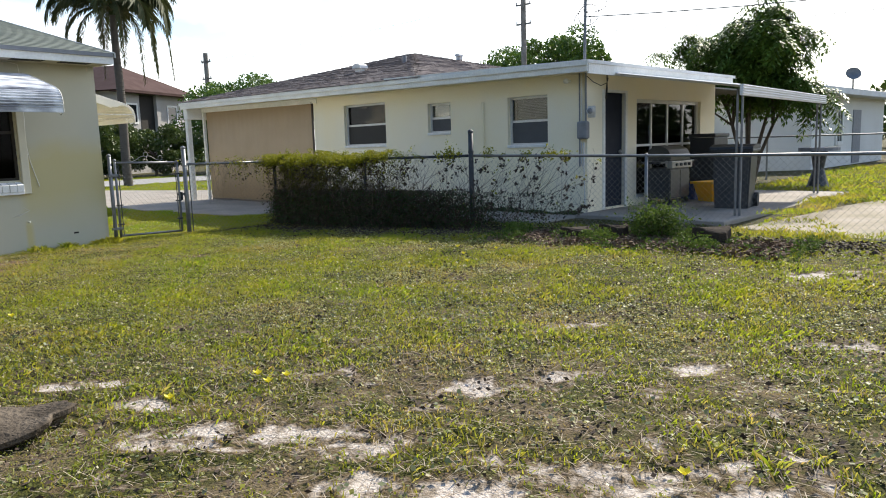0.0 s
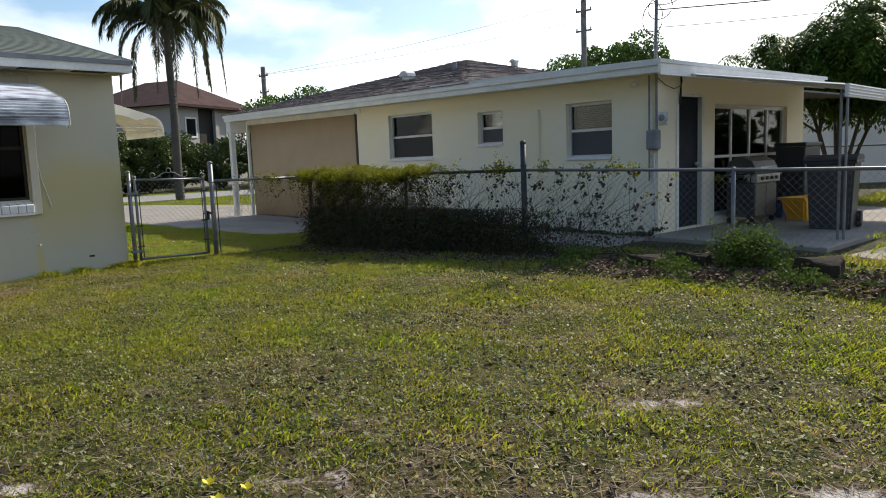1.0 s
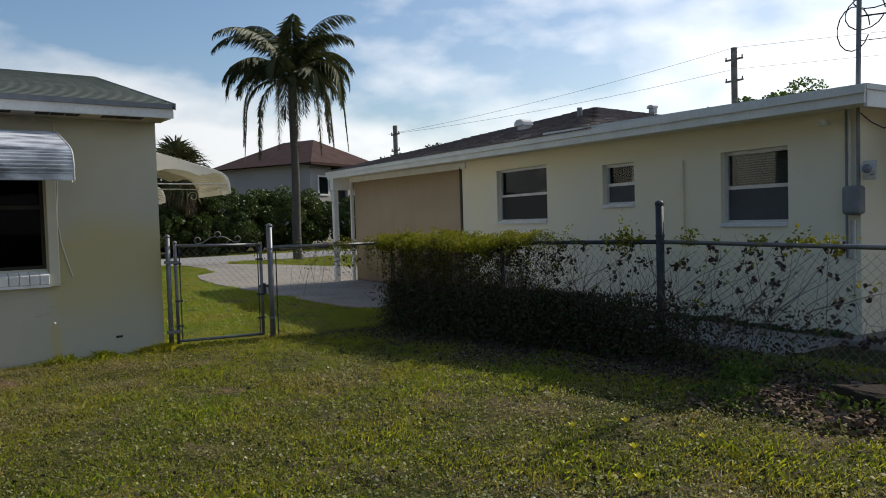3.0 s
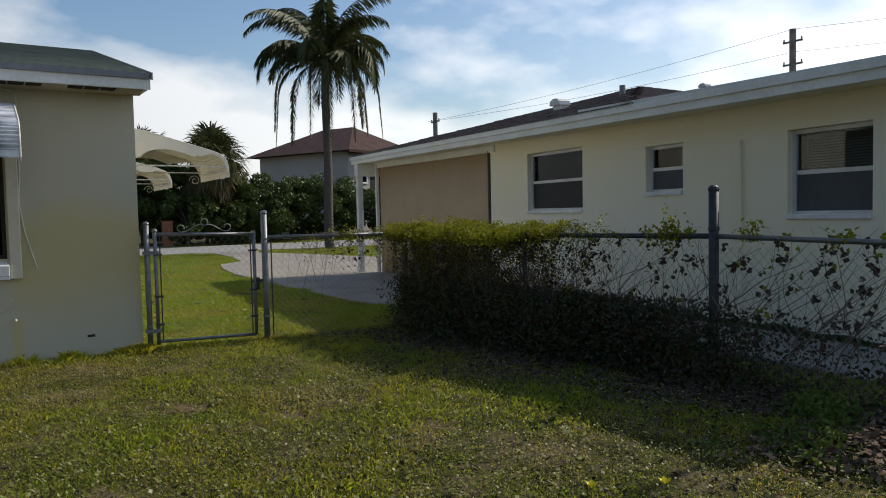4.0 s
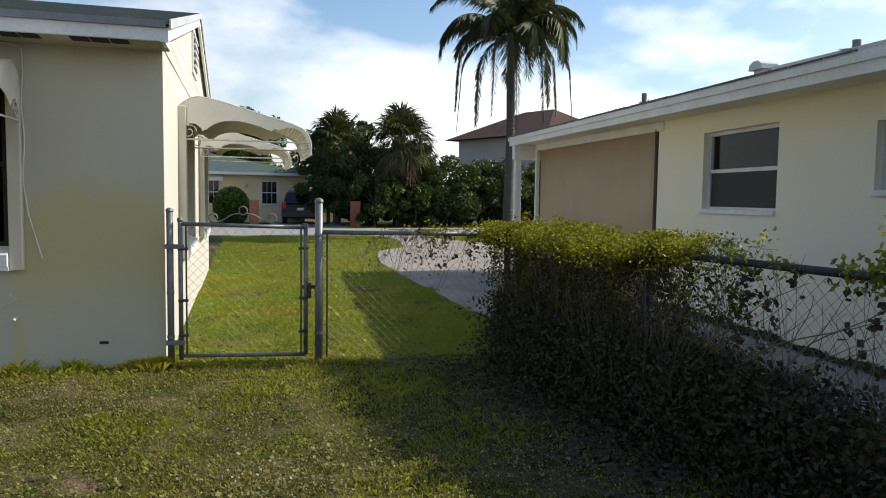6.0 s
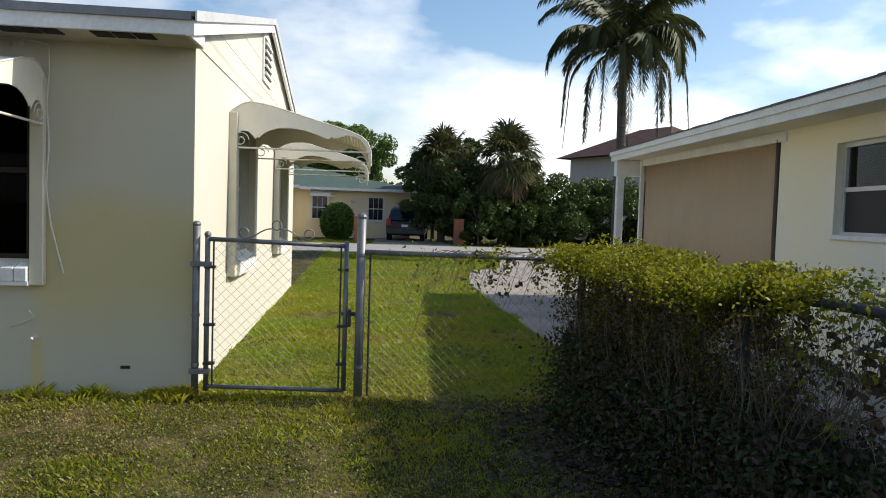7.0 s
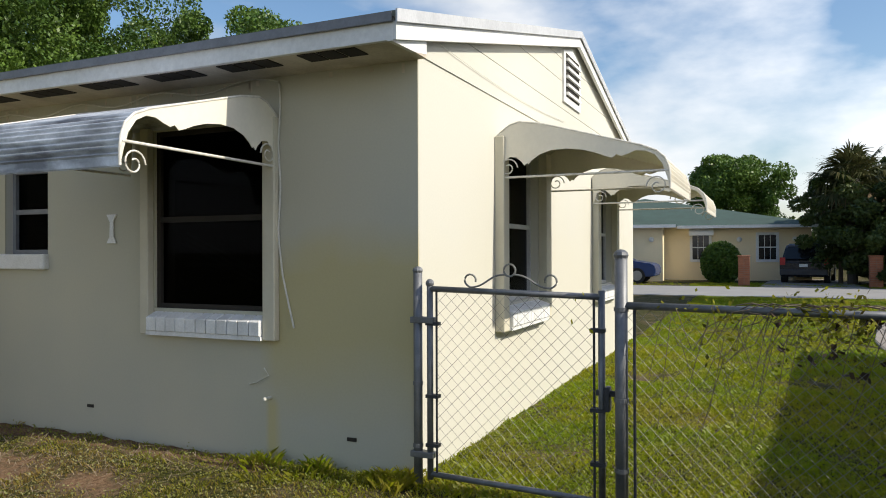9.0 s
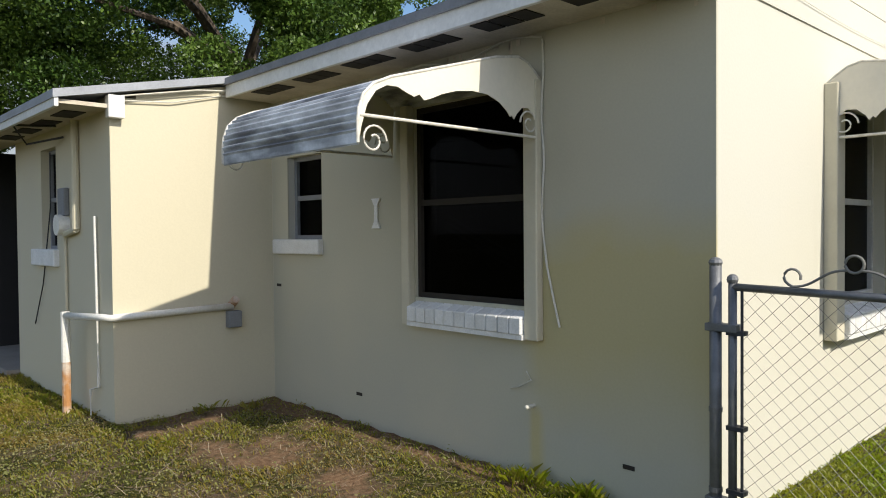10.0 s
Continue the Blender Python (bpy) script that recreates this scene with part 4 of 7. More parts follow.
part("hip_roof", hip(-12.55, -3.2, -0.5, 8.9, 2.49, 3.70, 4.2, 5.0), M["shingle_b"], house_b, "brown grey asphalt shingles")
tagged(part("shingle", shingle_rows(bmesh.new(), -12.55, -3.2, -0.5, 2.50, 4.2, 3.71, 4.2, 5.0, 30, random.Random(4)), M["shingle_b"], house_b), kind="stuff")
bm = bmesh.new()
hr = random.Random(9)
for i in range(26):
    f0, f1 = i / 26, min((i + 1.15) / 26, 1)
    y, end = -0.5 + 4.7 * f0, 8.9 - 4.7 * f0
    while y < end - 0.05:
        w = min(hr.uniform(0.2, 0.42), end - y)
        lift = hr.uniform(0.004, 0.014)
        xa, xb, za, zb = -3.2 - 5.0 * f0, -3.2 - 5.0 * f1, 2.50 + 1.21 * f0, 2.50 + 1.21 * f1
        v = [bm.verts.new(p) for p in ((xa, y, za + lift + 0.01), (xa, y + w - 0.01, za + lift + 0.01), (xb, y + w - 0.01, zb + 0.003), (xb, y, zb + 0.003), (xa, y, za), (xa, y + w - 0.01, za))]
        bm.faces.new((v[0], v[1], v[2], v[3]))
        bm.faces.new((v[4], v[5], v[1], v[0]))
        y += w
tagged(part("shingle", bm, M["shingle_b"], house_b), kind="stuff")
# roof vents
for x, y, z, k in ((-7.24, 1.5, 3.03, 0.8), (-6.9, 4.6, 3.50, 0.5)):
    rv = part("roof_vent", boxes((x - 0.14 * k, x + 0.14 * k, y - 0.1 * k, y + 0.12 * k, z - 0.06, z + 0.08 * k), bevel=0.01), M["frame"], house_b, "white metal roof vent")
    part("vent_hood", prism([(-0.18 * k, 0.0), (-0.16 * k, 0.09 * k), (-0.06 * k, 0.14 * k), (0.08 * k, 0.14 * k), (0.17 * k, 0.08 * k), (0.19 * k, 0.0)], 0.3 * k, Matrix.Translation((x, y - 0.17 * k, z + 0.07 * k)) @ SOUTH), M["membrane"], rv)
part("plumbing_vent", tubes(([(-6.45, 2.2, 3.1), (-6.45, 2.2, 3.36)], 0.05), sides=12), M["greymetal"], house_b)
# carport: white corner post, jamb, beam and the rolled-down tan shade
part("carport_post", boxes((-12.47, -12.33, -0.38, -0.26, 0.0, 2.34), bevel=0.01), M["trim"], house_b, "white square carport post")
part("jamb", boxes((-12.15, -12.08, -0.04, 0.03, 0.0, 2.35), bevel=0.008), M["trim"], house_b)
part("beam", boxes((-12.4, -12.2, -0.44, 8.5, 2.2, 2.35), bevel=0.01), M["trim"], house_b)
sh = thing("roller_shade", B0 @ Matrix.Translation((-9.64, 0.0, 0)), "tan cloth roller shade let down across the carport", "shade")
bm = bmesh.new()
rows = []
for i in range(81):
    x = -2.42 + 4.84 * i / 80
    yy = 0.05 + 0.012 * math.sin(i * 0.55) + 0.006 * math.sin(i * 1.7)
    rows.append([bm.verts.new((x, yy, 0.08)), bm.verts.new((x, yy * 0.9, 2.23)), bm.verts.new((x, yy * 0.9 + 0.006, 2.23)), bm.verts.new((x, yy + 0.006, 0.08))])
for u, v in zip(rows, rows[1:]):
    for q in range(4):
        bm.faces.new((u[q], v[q], v[(q + 1) % 4], u[(q + 1) % 4]))
part("cloth", bm, M["shade"], sh, "", True)
part("roller", tubes(([(-2.42, 0.06, 2.25), (2.42, 0.06, 2.25)], 0.03)), M["shade"], sh)
part("bottom_bar", tubes(([(-2.42, 0.06, 0.06), (2.42, 0.06, 0.06)], 0.02)), M["twig"], sh)
part("side_rod", tubes(([(2.45, 0.0, 0.05), (2.45, 0.0, 2.27)], 0.025)), M["bark"], sh, "dark wooden side rod")
# front wall services
part("conduit", tubes(([(-2.13, -0.025, 0.2), (-2.13, -0.025, 2.02)], 0.018)), M["stucco_b"], house_b)
part("conduit", tubes(([(-0.12, -0.03, 0.9), (-0.12, -0.03, 2.36)], 0.012)), M["greymetal"], house_b)
part("conduit", tubes(([(-0.085, -0.03, 1.5), (-0.085, -0.03, 2.36)], 0.012)), M["pvc"], house_b)
part("conduit", tubes(([(-0.0, -0.04, 1.55), (-0.0, -0.04, 2.36)], 0.017)), M["greymetal"], house_b, "grey service riser")
part("conduit", tubes(([(-0.09, -0.03, 1.27), (-0.09, -0.03, 0.95), (-0.04, -0.03, 0.85), (-0.03, -0.03, 0.3)], 0.010), ([(-0.05, -0.025, 1.27), (-0.05, -0.025, 0.9)], 0.015)), M["frame"], house_b)
part("meter_box", boxes((-0.125, 0.055, -0.12, -0.0, 1.325, 1.60), bevel=0.03), M["greymetal"], house_b, "rounded grey electric service box")
mt = part("electric_meter", boxes((0.035, 0.155, -0.035, -0.0, 1.65, 1.83), bevel=0.01), M["frame"], house_b, "round glass electric meter on a grey base")
part("dial", tubes(([(0.11, -0.035, 1.75), (0.12, -0.11, 1.75)], 0.06), sides=18), M["frame"], mt)
part("dial_glass", dome(bmesh.new(), (0.12, -0.105, 1.75), 0.045, 1.0, 14), M["greymetal"], mt)
part("door_cable", tubes(([(0.03, -0.05, 2.3), (0.05, 0.1, 2.2), (0.06, 0.3, 2.15), (0.05, 0.5, 2.22), (0.04, 0.55, 2.3)], 0.006), ([(0.04, 0.52, 2.36), (0.045, 0.5, 2.1), (0.05, 0.47, 1.95)], 0.016), sides=6), M["darkcable"], house_b)
part("flood_lamp", dome(tubes(([(-0.3, -0.02, 2.25), (-0.3, -0.1, 2.25)], 0.02)), (-0.3, -0.13, 2.24), 0.05), M["trim"], house_b)
mast = thing("service_mast", B0 @ Matrix.Translation((0.15, -0.3, 2.4)), "thin steel service mast with looped wires above the eave", "mast")
part("pipe", tubes(([(0, 0, 0), (0.02, 0, 1.0)], 0.022)), M["greymetal"], mast)
part("weather_head", dome(bmesh.new(), (0.02, 0, 1.0), 0.045), M["greymetal"], mast)
for k in range(3):
    pts = [(0.02 + (0.15 + 0.03 * k) * math.cos(a) - 0.06 + 0.09 * k, 0.03 * k, 0.62 + 0.13 * k + (0.2 - 0.05 * k) * math.sin(a)) for a in [x * 0.42 for x in range(15)]]
    part("wire_loop", tubes((pts, 0.006), sides=5), M["darkcable"], mast)
part("service_wire", tubes(([(0.02 + 12 * f, 9 * f, 0.72 + 1.6 * f - 1.6 * f * (1 - f)) for f in [i / 14 for i in range(15)]], 0.008), sides=5), M["darkcable"], mast)
part("service_wire", tubes(([(0.02 + 6 * f, 2.5 * f, 0.5 - 0.35 * f * (1 - f) + 0.1 * f) for f in [i / 14 for i in range(15)]], 0.004), sides=5), M["darkcable"], mast)
# end wall: door and porch glazing
dr = part("door", boxes((-0.1, -0.05, 0.5, 1.13, 0.2, 2.06), bevel=0.005), M["door"], house_b, "dark screened back door")
part("door_frame", boxes((-0.05, 0.02, 0.44, 0.5, 0.17, 2.1), (-0.05, 0.02, 1.13, 1.19, 0.17, 2.1), (-0.05, 0.02, 0.5, 1.13, 2.06, 2.1)), M["trim"], house_b)
part("door_handle", dome(bmesh.new(), (-0.03, 1.05, 1.1), 0.035), M["steel"], dr)
pg = part("porch_window", boxes((-0.12, -0.06, 1.53, 1.59, 0.28, 1.98), (-0.12, -0.06, 3.94, 4.0, 0.28, 1.98), (-0.12, -0.06, 1.59, 3.94, 1.92, 1.98), (-0.12, -0.06, 1.59, 3.94, 0.28, 0.34)), M["frame"], house_b, "framed porch glazing")
for k in range(1, 4):
    part("mullion", boxes((-0.115, -0.065, 1.56 + 0.61 * k - 0.02, 1.56 + 0.61 * k + 0.02, 0.34, 1.92)), M["frame"], pg)
for k in range(4):
    y0, y1 = 1.58 + 0.61 * k + 0.02, 1.56 + 0.61 * (k + 1) - 0.021
    part("transom", boxes((-0.11, -0.07, y0, y1, 1.17, 1.21)), M["frame"], pg)
    for z0, z1 in ((0.345, 1.168), (1.212, 1.918)):
        part("pane", boxes((-0.092, -0.088, y0, y1, z0, z1)), M["glass"], pg)
# patio cover on steel posts
cover = thing("patio_cover", B0 @ Matrix.Translation((0.3, 0, 0)), "white ribbed aluminium patio cover on thin steel posts", "patio cover")
bm = bmesh.new()
prev = None
for i in range(151):
    y = 0.3 + 4.95 * i / 150
    dz = 0.018 * math.sin(i * 1.05)
    outx = 1.95 - 0.4 * (i / 150)
    row = [bm.verts.new(p) for p in ((0.02, y, 2.32 + dz), (outx, y, 1.99 + dz), (outx, y, 1.985 + dz), (0.02, y, 2.315 + dz))]
    if prev:
        for q in range(4):
            bm.faces.new((prev[q], row[q], row[(q + 1) % 4], prev[(q + 1) % 4]))
    prev = row
part("roof_panel", bm, M["membrane"], cover)
part("gutter", prism([(0, -0.07), (0, 0.08), (4.96, 0.08), (4.96, -0.07)], 0.04, Matrix.Translation((1.955, 0.29, 1.92)) @ Matrix(((-0.0806, 0, -0.9967, 0), (0.9967, 0, -0.0806, 0), (0, 1, 0, 0), (0, 0, 0, 1)))), M["membrane"], cover, "white ribbed front edge")
for k in range(4):
    bm = tubes(([(1.998, 0.3, 1.875 + 0.036 * k), (1.60, 5.24, 1.875 + 0.036 * k)], 0.009), sides=6)
    part("rib", bm, M["frame"], cover)
for x, y in ((1.86, 0.46), (1.50, 5.05)):
    part("post", tubes(([(x, y, 0.13), (x, y, 1.95)], 0.018), ([(x + 0.06, y + 0.02, 0.13), (x + 0.06, y + 0.02, 1.95)], 0.018)), M["galv"], cover)

# the long eave rises a little towards the street end
for ob, shift in [(o, 0.0) for o in house_b.children_recursive] + [(o, 9.6) for o in sh.children_recursive]:
    for v in ob.data.vertices:
        if v.co.z > 2.21:
            v.co.z += 0.0125 * max(0.0, shift - v.co.x) - 0.018

# ---- fence and gate ----
FENCE = thing("chain_link_fence", Matrix.Translation((-10.06, 8.31, 0)), "galvanised chain link fence, old and partly overgrown", "fence")
FI = Matrix.Translation((10.06, -8.31, 0))


def local(bm, m=FI):
    bmesh.ops.transform(bm, matrix=m, verts=bm.verts)
    return bm


def chain(p0, p1, z0, z1, pitch=0.076, r=0.0013):
    """Diamond wires, slightly waved, between two posts."""
    p0, p1 = Vector(p0), Vector(p1)
    d = p1 - p0
    length, h = d.length, z1 - z0
    bm = bmesh.new()
    n = int((length + h) / pitch) + 1
    side = Vector((-d.y, d.x, 0)).normalized() * 0.002
    for s in (1, -1):
        for k in range(n):
            a = k * pitch - (h if s > 0 else 0)
            ends = []
            for t in (0.0, h):
                ends.append((a + s * t, t))
            (xa, ta), (xb, tb) = ends
            lo, hi = max(0.0, min(xa, xb)), min(length, max(xa, xb))
            if hi - lo < 0.03:
                continue
            pts = []
            m = 4
            for i in range(m + 1):
                xx = lo + (hi - lo) * i / m
                tt = (xx - xa) / s
                bend = 0.012 * math.sin(xx * 3.1 + tt * 2)
                pts.append(p0 + d * (xx / length) + Vector((0, 0, z0 + tt)) + side * s + Vector((0, 0, 0)) + side.normalized() * bend)
            tube(bm, pts, r, 3, caps=False)
    return bm


def post(name, x, y, z1, r, mat, label=""):
    p = part(name, local(tubes(([(x, y, -0.2), (x, y, z1)], r), sides=12)), mat, FENCE, label, True)
    part("cap", local(dome(bmesh.new(), (x, y, z1 + 0.005), r * 1.18, 0.8)), mat, p)
    for z in (0.25, 0.62, z1 - 0.28):
        part("tension_band", local(tubes(([(x, y, z - 0.011), (x, y, z + 0.011)], r * 1.14), sides=12)), M["galv"] if mat is not M["oldpost"] else mat, p)
    return p


GP, FC, DP, EP = (-10.06, 8.31), (-9.9, 9.98), (-5.70, 10.22), (1.2, 10.3)
post("post", *GP, 1.38, 0.034, M["galv"])
post("post", -10.09, 7.10, 1.29, 0.027, M["galv"])
post("post", *FC, 1.14, 0.03, M["oldpost"])
post("post", *DP, 1.47, 0.036, M["oldpost"], "dark weathered terminal post")
post("post", *EP, 1.15, 0.03, M["galv"])
post("post", -7.75, 10.1, 1.1, 0.022, M["oldpost"])
post("post", -3.06, 10.25, 1.1, 0.02, M["galv"])
RZ = 1.135
part("top_rail", local(tubes(([(*GP, 1.12), (*FC, 1.11)], 0.020))), M["galv"], FENCE, "", True)
part("top_rail", local(tubes(([(*FC, 1.11), (-7.75, 10.1, 1.115), (*DP, RZ)], 0.020))), M["oldpost"], FENCE, "", True)
part("top_rail", local(tubes(([(*DP, RZ), (-2.6, 10.255, 1.085), (*EP, 1.07)], 0.018))), M["galv"], FENCE, "", True)
for a, b, zt in ((GP, FC, 1.1), (FC, DP, 1.1), (DP, EP, 1.06)):
    tagged(part("wire_mesh", local(chain((*a, 0), (*b, 0), 0.03, zt)), M["wire"], FENCE), kind="stuff")
part("tension_bar", local(tubes(([(GP[0] + 0.01, GP[1] + 0.07, 0.03), (GP[0] + 0.01, GP[1] + 0.07, 1.1)], 0.008))), M["oldpost"], FENCE)

gate = thing("gate", Matrix.Translation((-10.09, 7.17, 0)), "galvanised chain link garden gate with a scrolled iron crest", "gate")
GI = Matrix.Translation((10.09, -7.17, 0))
y0, y1, z0, z1, gx = 7.18, 8.20, 0.075, 1.175, -10.09
part("frame_bar", local(tubes(([(gx, y0, z0 - 0.02), (gx, y0, z1 + 0.03)], 0.019), sides=10), GI), M["galv"], gate, "", True)
part("finial", local(dome(bmesh.new(), (gx, y0, z1 + 0.045), 0.026), GI), M["galv"], gate)
part("frame_bar", local(tubes(([(gx, y1, z0 - 0.02), (gx, y1, z1 + 0.02)], 0.019), sides=10), GI), M["galv"], gate, "", True)
part("frame_bar", local(tubes(([(gx, y0, z0 + 0.012), (gx, y1, z0 - 0.018)], 0.017), sides=10), GI), M["galv"], gate, "", True)
part("frame_bar", local(tubes(([(gx, y0, z1 + 0.012), (gx, y1, z1 - 0.015)], 0.018), sides=10), GI), M["galv"], gate, "", True)
part("tension_bar", local(tubes(([(gx + 0.004, y0 + 0.045, z0), (gx + 0.004, y0 + 0.045, z1)], 0.007)), GI), M["oldpost"], gate)
part("tension_bar", local(tubes(([(gx + 0.004, y1 - 0.04, z0), (gx + 0.004, y1 - 0.04, z1)], 0.007)), GI), M["oldpost"], gate)
tagged(part("wire_mesh", local(chain((gx, y0 + 0.04, 0), (gx, y1 - 0.03, 0), z0, z1), GI), M["wire"], gate), kind="stuff")
for z in (0.26, 0.55, 0.98):
    part("tension_band", local(boxes((gx - 0.025, gx + 0.025, y0 - 0.02, y0 + 0.06, z - 0.01, z + 0.01)), GI), M["oldpost"], gate)
    part("tension_band", local(boxes((gx - 0.025, gx + 0.025, y1 - 0.06, y1 + 0.02, z - 0.01, z + 0.01)), GI), M["oldpost"], gate)
for z in (0.2, 1.0):
    part("hinge", local(boxes((gx - 0.03, gx + 0.03, 7.06, y0 + 0.03, z - 0.018, z + 0.018), bevel=0.004), GI), M["galv"], gate, "bolted gate hinge")
lt = part("latch", local(boxes((gx - 0.012, gx + 0.012, y1 - 0.03, 8.31, 0.63, 0.66), bevel=0.003), GI), M["oldpost"], gate, "fork latch")
part("latch_fork", local(boxes((gx - 0.035, gx + 0.035, y1 + 0.02, y1 + 0.045, 0.55, 0.68), bevel=0.003), GI), M["oldpost"], lt)
ym = 7.68
for s in (1, -1):
    pts = [(gx, ym + s * (0.03 + 0.21 * f), z1 + 0.10 - 0.075 * f + 0.01 * math.sin(6.3 * f)) for f in [i / 10 for i in range(11)]]
    end = pts[-1]
    pts += [(gx, end[1] + s * 0.0 + s * (0.035 * math.sin(a)), end[2] + 0.005 + 0.035 * (1 - math.cos(a))) for a in [0.5 * i for i in range(1, 11)]]
    part("crest_scroll", local(tubes((pts, 0.006), sides=6), GI), M["wire"], gate, "scrolled iron crest")
part("crest_ring", local(tubes(([(gx, ym + 0.035 * math.cos(a), z1 + 0.125 + 0.035 * math.sin(a)) for a in [0.42 * i for i in range(16)]], 0.006), sides=6), GI), M["wire"], gate)


# ---- services and small marks on the near house ----
def a_part(name, bm, mat, label="", smooth=False):
    return part(name, bm, M[mat], house_a, label, smooth)


# white pipe along the extension with its rusty standpipe
pp = a_part("drain_pipe", tubes(([(0.41, -4.07, 0.84), (1.40, -4.07, 0.82), (1.43, -4.2, 0.82), (1.52, -4.75, 0.80)], 0.028), sides=10), "pvc", "white painted pipe along the wall", True)
part("elbow", tubes(([(0.40, -4.1, 0.85), (0.40, -4.03, 0.90)], 0.035), sides=10), M["rust"], pp)
part("standpipe", tubes(([(1.52, -4.77, 0.83), (1.52, -4.77, 0.42)], 0.035), sides=10), M["pvc"], pp)
part("standpipe", tubes(([(1.52, -4.77, 0.42), (1.52, -4.77, -0.1)], 0.034), sides=10), M["rust"], pp, "rust eaten lower end")
a_part("outlet_box", boxes((0.34, 0.46, -4.105, -4.03, 0.66, 0.80), bevel=0.01), "greymetal", "grey outlet box")
a_part("thin_pipe", tubes(([(1.39, -4.42, 1.6), (1.39, -4.40, 0.82)], 0.012), ([(1.39, -4.40, 0.82), (1.39, -4.40, 0.25), (1.42, -4.5, 0.22), (1.42, -4.5, -0.05)], 0.012)), "pvc")
em = a_part("electric_meter", tubes(([(1.37, -5.2, 1.54), (1.46, -5.2, 1.54)], 0.09), sides=16), "pvc", "white round electric meter")
part("meter_base", boxes((1.37, 1.42, -5.30, -5.12, 1.62, 1.86), bevel=0.01), M["greymetal"], em)
a_part("conduit", tubes(([(1.40, -4.85, 1.5), (1.40, -4.85, 2.40)], 0.03), ([(1.40, -4.85, 1.5), (1.40, -5.15, 1.46)], 0.03), ([(1.39, -5.2, 1.45), (1.39, -5.18, 0.1)], 0.014)), "stucco_a")
a_part("service_cable", tubes(([(1.39, -5.2, 2.3), (1.6, -5.5, 2.25), (1.75, -5.3, 2.38), (1.5, -5.0, 2.36)], 0.010), sides=5), "darkcable")
a_part("service_cable", tubes(([(1.39, -5.6, 2.2), (1.39, -5.62, 1.7), (1.39, -5.9, 1.0), (1.39, -6.2, 0.6)], 0.006), sides=5), "darkcable")
# cables under the eave and down the wall
rng = random.Random(2)
a_part("wall_cable", tubes(([(0.015, -4.0 + 0.12 * i, 2.52 + 0.03 * math.sin(i * 0.9) + 0.002 * i) for i in range(25)] + [(0.015, -1.035, 2.56)], 0.006), sides=5), "cable")
a_part("wall_cable", tubes(([(0.012, -1.035 + 0.008 * math.sin(i), 2.55 - 0.09 * i) for i in range(13)] + [(0.012, -1.01, 1.25), (0.012, -0.96, 1.05), (0.012, -0.92, 0.9)], 0.007), sides=5), "cable", "loose pale cable hanging down the wall")
a_part("roof_cable", tubes(([(1.3, -4.05, 2.5), (0.7, -4.05, 2.62), (0.1, -4.05, 2.68), (-0.0, -3.9, 2.6)], 0.006), ([(1.3, -4.08, 2.47), (0.9, -4.08, 2.50), (0.5, -4.08, 2.60), (0.1, -4.08, 2.65)], 0.005), sides=5), "cable")
a_part("gable_wire", tubes(([(-0.15 - 0.33 * k, 0.02, 2.77 - 0.05 * math.sin(k * 0.314)) for k in range(11)], 0.0022), sides=5), "cable")
a_part("bone_plaque", prism([(2.55, 1.48), (2.65, 1.48), (2.62, 1.53), (2.615, 1.64), (2.65, 1.70), (2.55, 1.70), (2.585, 1.64), (2.58, 1.53)], 0.012, Matrix.Translation((0.015, 0, 0)) @ EAST), "sill", "small white wall bracket")
a_part("wire_stub", tubes(([(0.02, -1.16, 0.62), (0.05, -1.1, 0.58), (0.03, -1.22, 0.52), (0.0, -1.3, 0.5)], 0.005), sides=5), "cable")
for y, z in ((-2.84, 0.22), (-0.48, 0.2), (-4.0, 1.0)):
    a_part("weep_hole", boxes((0.0, 0.004, y - 0.035, y + 0.035, z - 0.012, z + 0.012)), "vent")
a_part("hose_tap", dome(tubes(([(0.0, -1.12, 0.42), (0.06, -1.12, 0.42)], 0.012)), (0.065, -1.12, 0.42), 0.014), "cable")
for i in range(26):
    y = -4.0 * rng.random()
    a_part("stain", boxes((0.0, 0.003, y, y + 0.012 + 0.02 * rng.random(), 2.5 + 0.07 * rng.random(), 2.585)), "soffit")

# ---- vine overgrown stretch of the fence ----
nrng = np.random.default_rng(7)


def fence_y(x):
    return 9.98 + (np.asarray(x) + 9.9) * 0.057


hedge = thing("vine_hedge", Matrix.Translation((-8.6, 10.05, 0)), "tangled green vine growing thick over the chain link fence", "hedge")
OFF = np.array((-8.6, 10.05, 0))


def hedge_points(n, x0, x1, z0, z1, width, power=1.0):
    x = nrng.uniform(x0, x1, n)
    z = z0 + (z1 - z0) * nrng.uniform(0, 1, n) ** power
    y = fence_y(x) + nrng.normal(0, width, n)
    return np.stack((x, y, z), 1)


def holes(p):
    """0 in the gaps between the leaf clumps, 1 inside them."""
    a = np.sin(p[:, 0] * 9.3 + 2.2 * np.sin(p[:, 2] * 7 + 1)) * np.sin(p[:, 2] * 11 + 1.7 * np.sin(p[:, 0] * 6)) + 0.6 * np.sin(p[:, 0] * 23 + p[:, 1] * 15) * np.sin(p[:, 2] * 27 + p[:, 0] * 5) + 0.5 * np.sin(p[:, 1] * 21 + p[:, 0] * 8)
    return smooth_step(-0.55, 0.75, a)


def fade(x):
    """How thick the growth is along the fence."""
    return 1 - 0.95 * smooth_step(-8.7, -6.9, x)


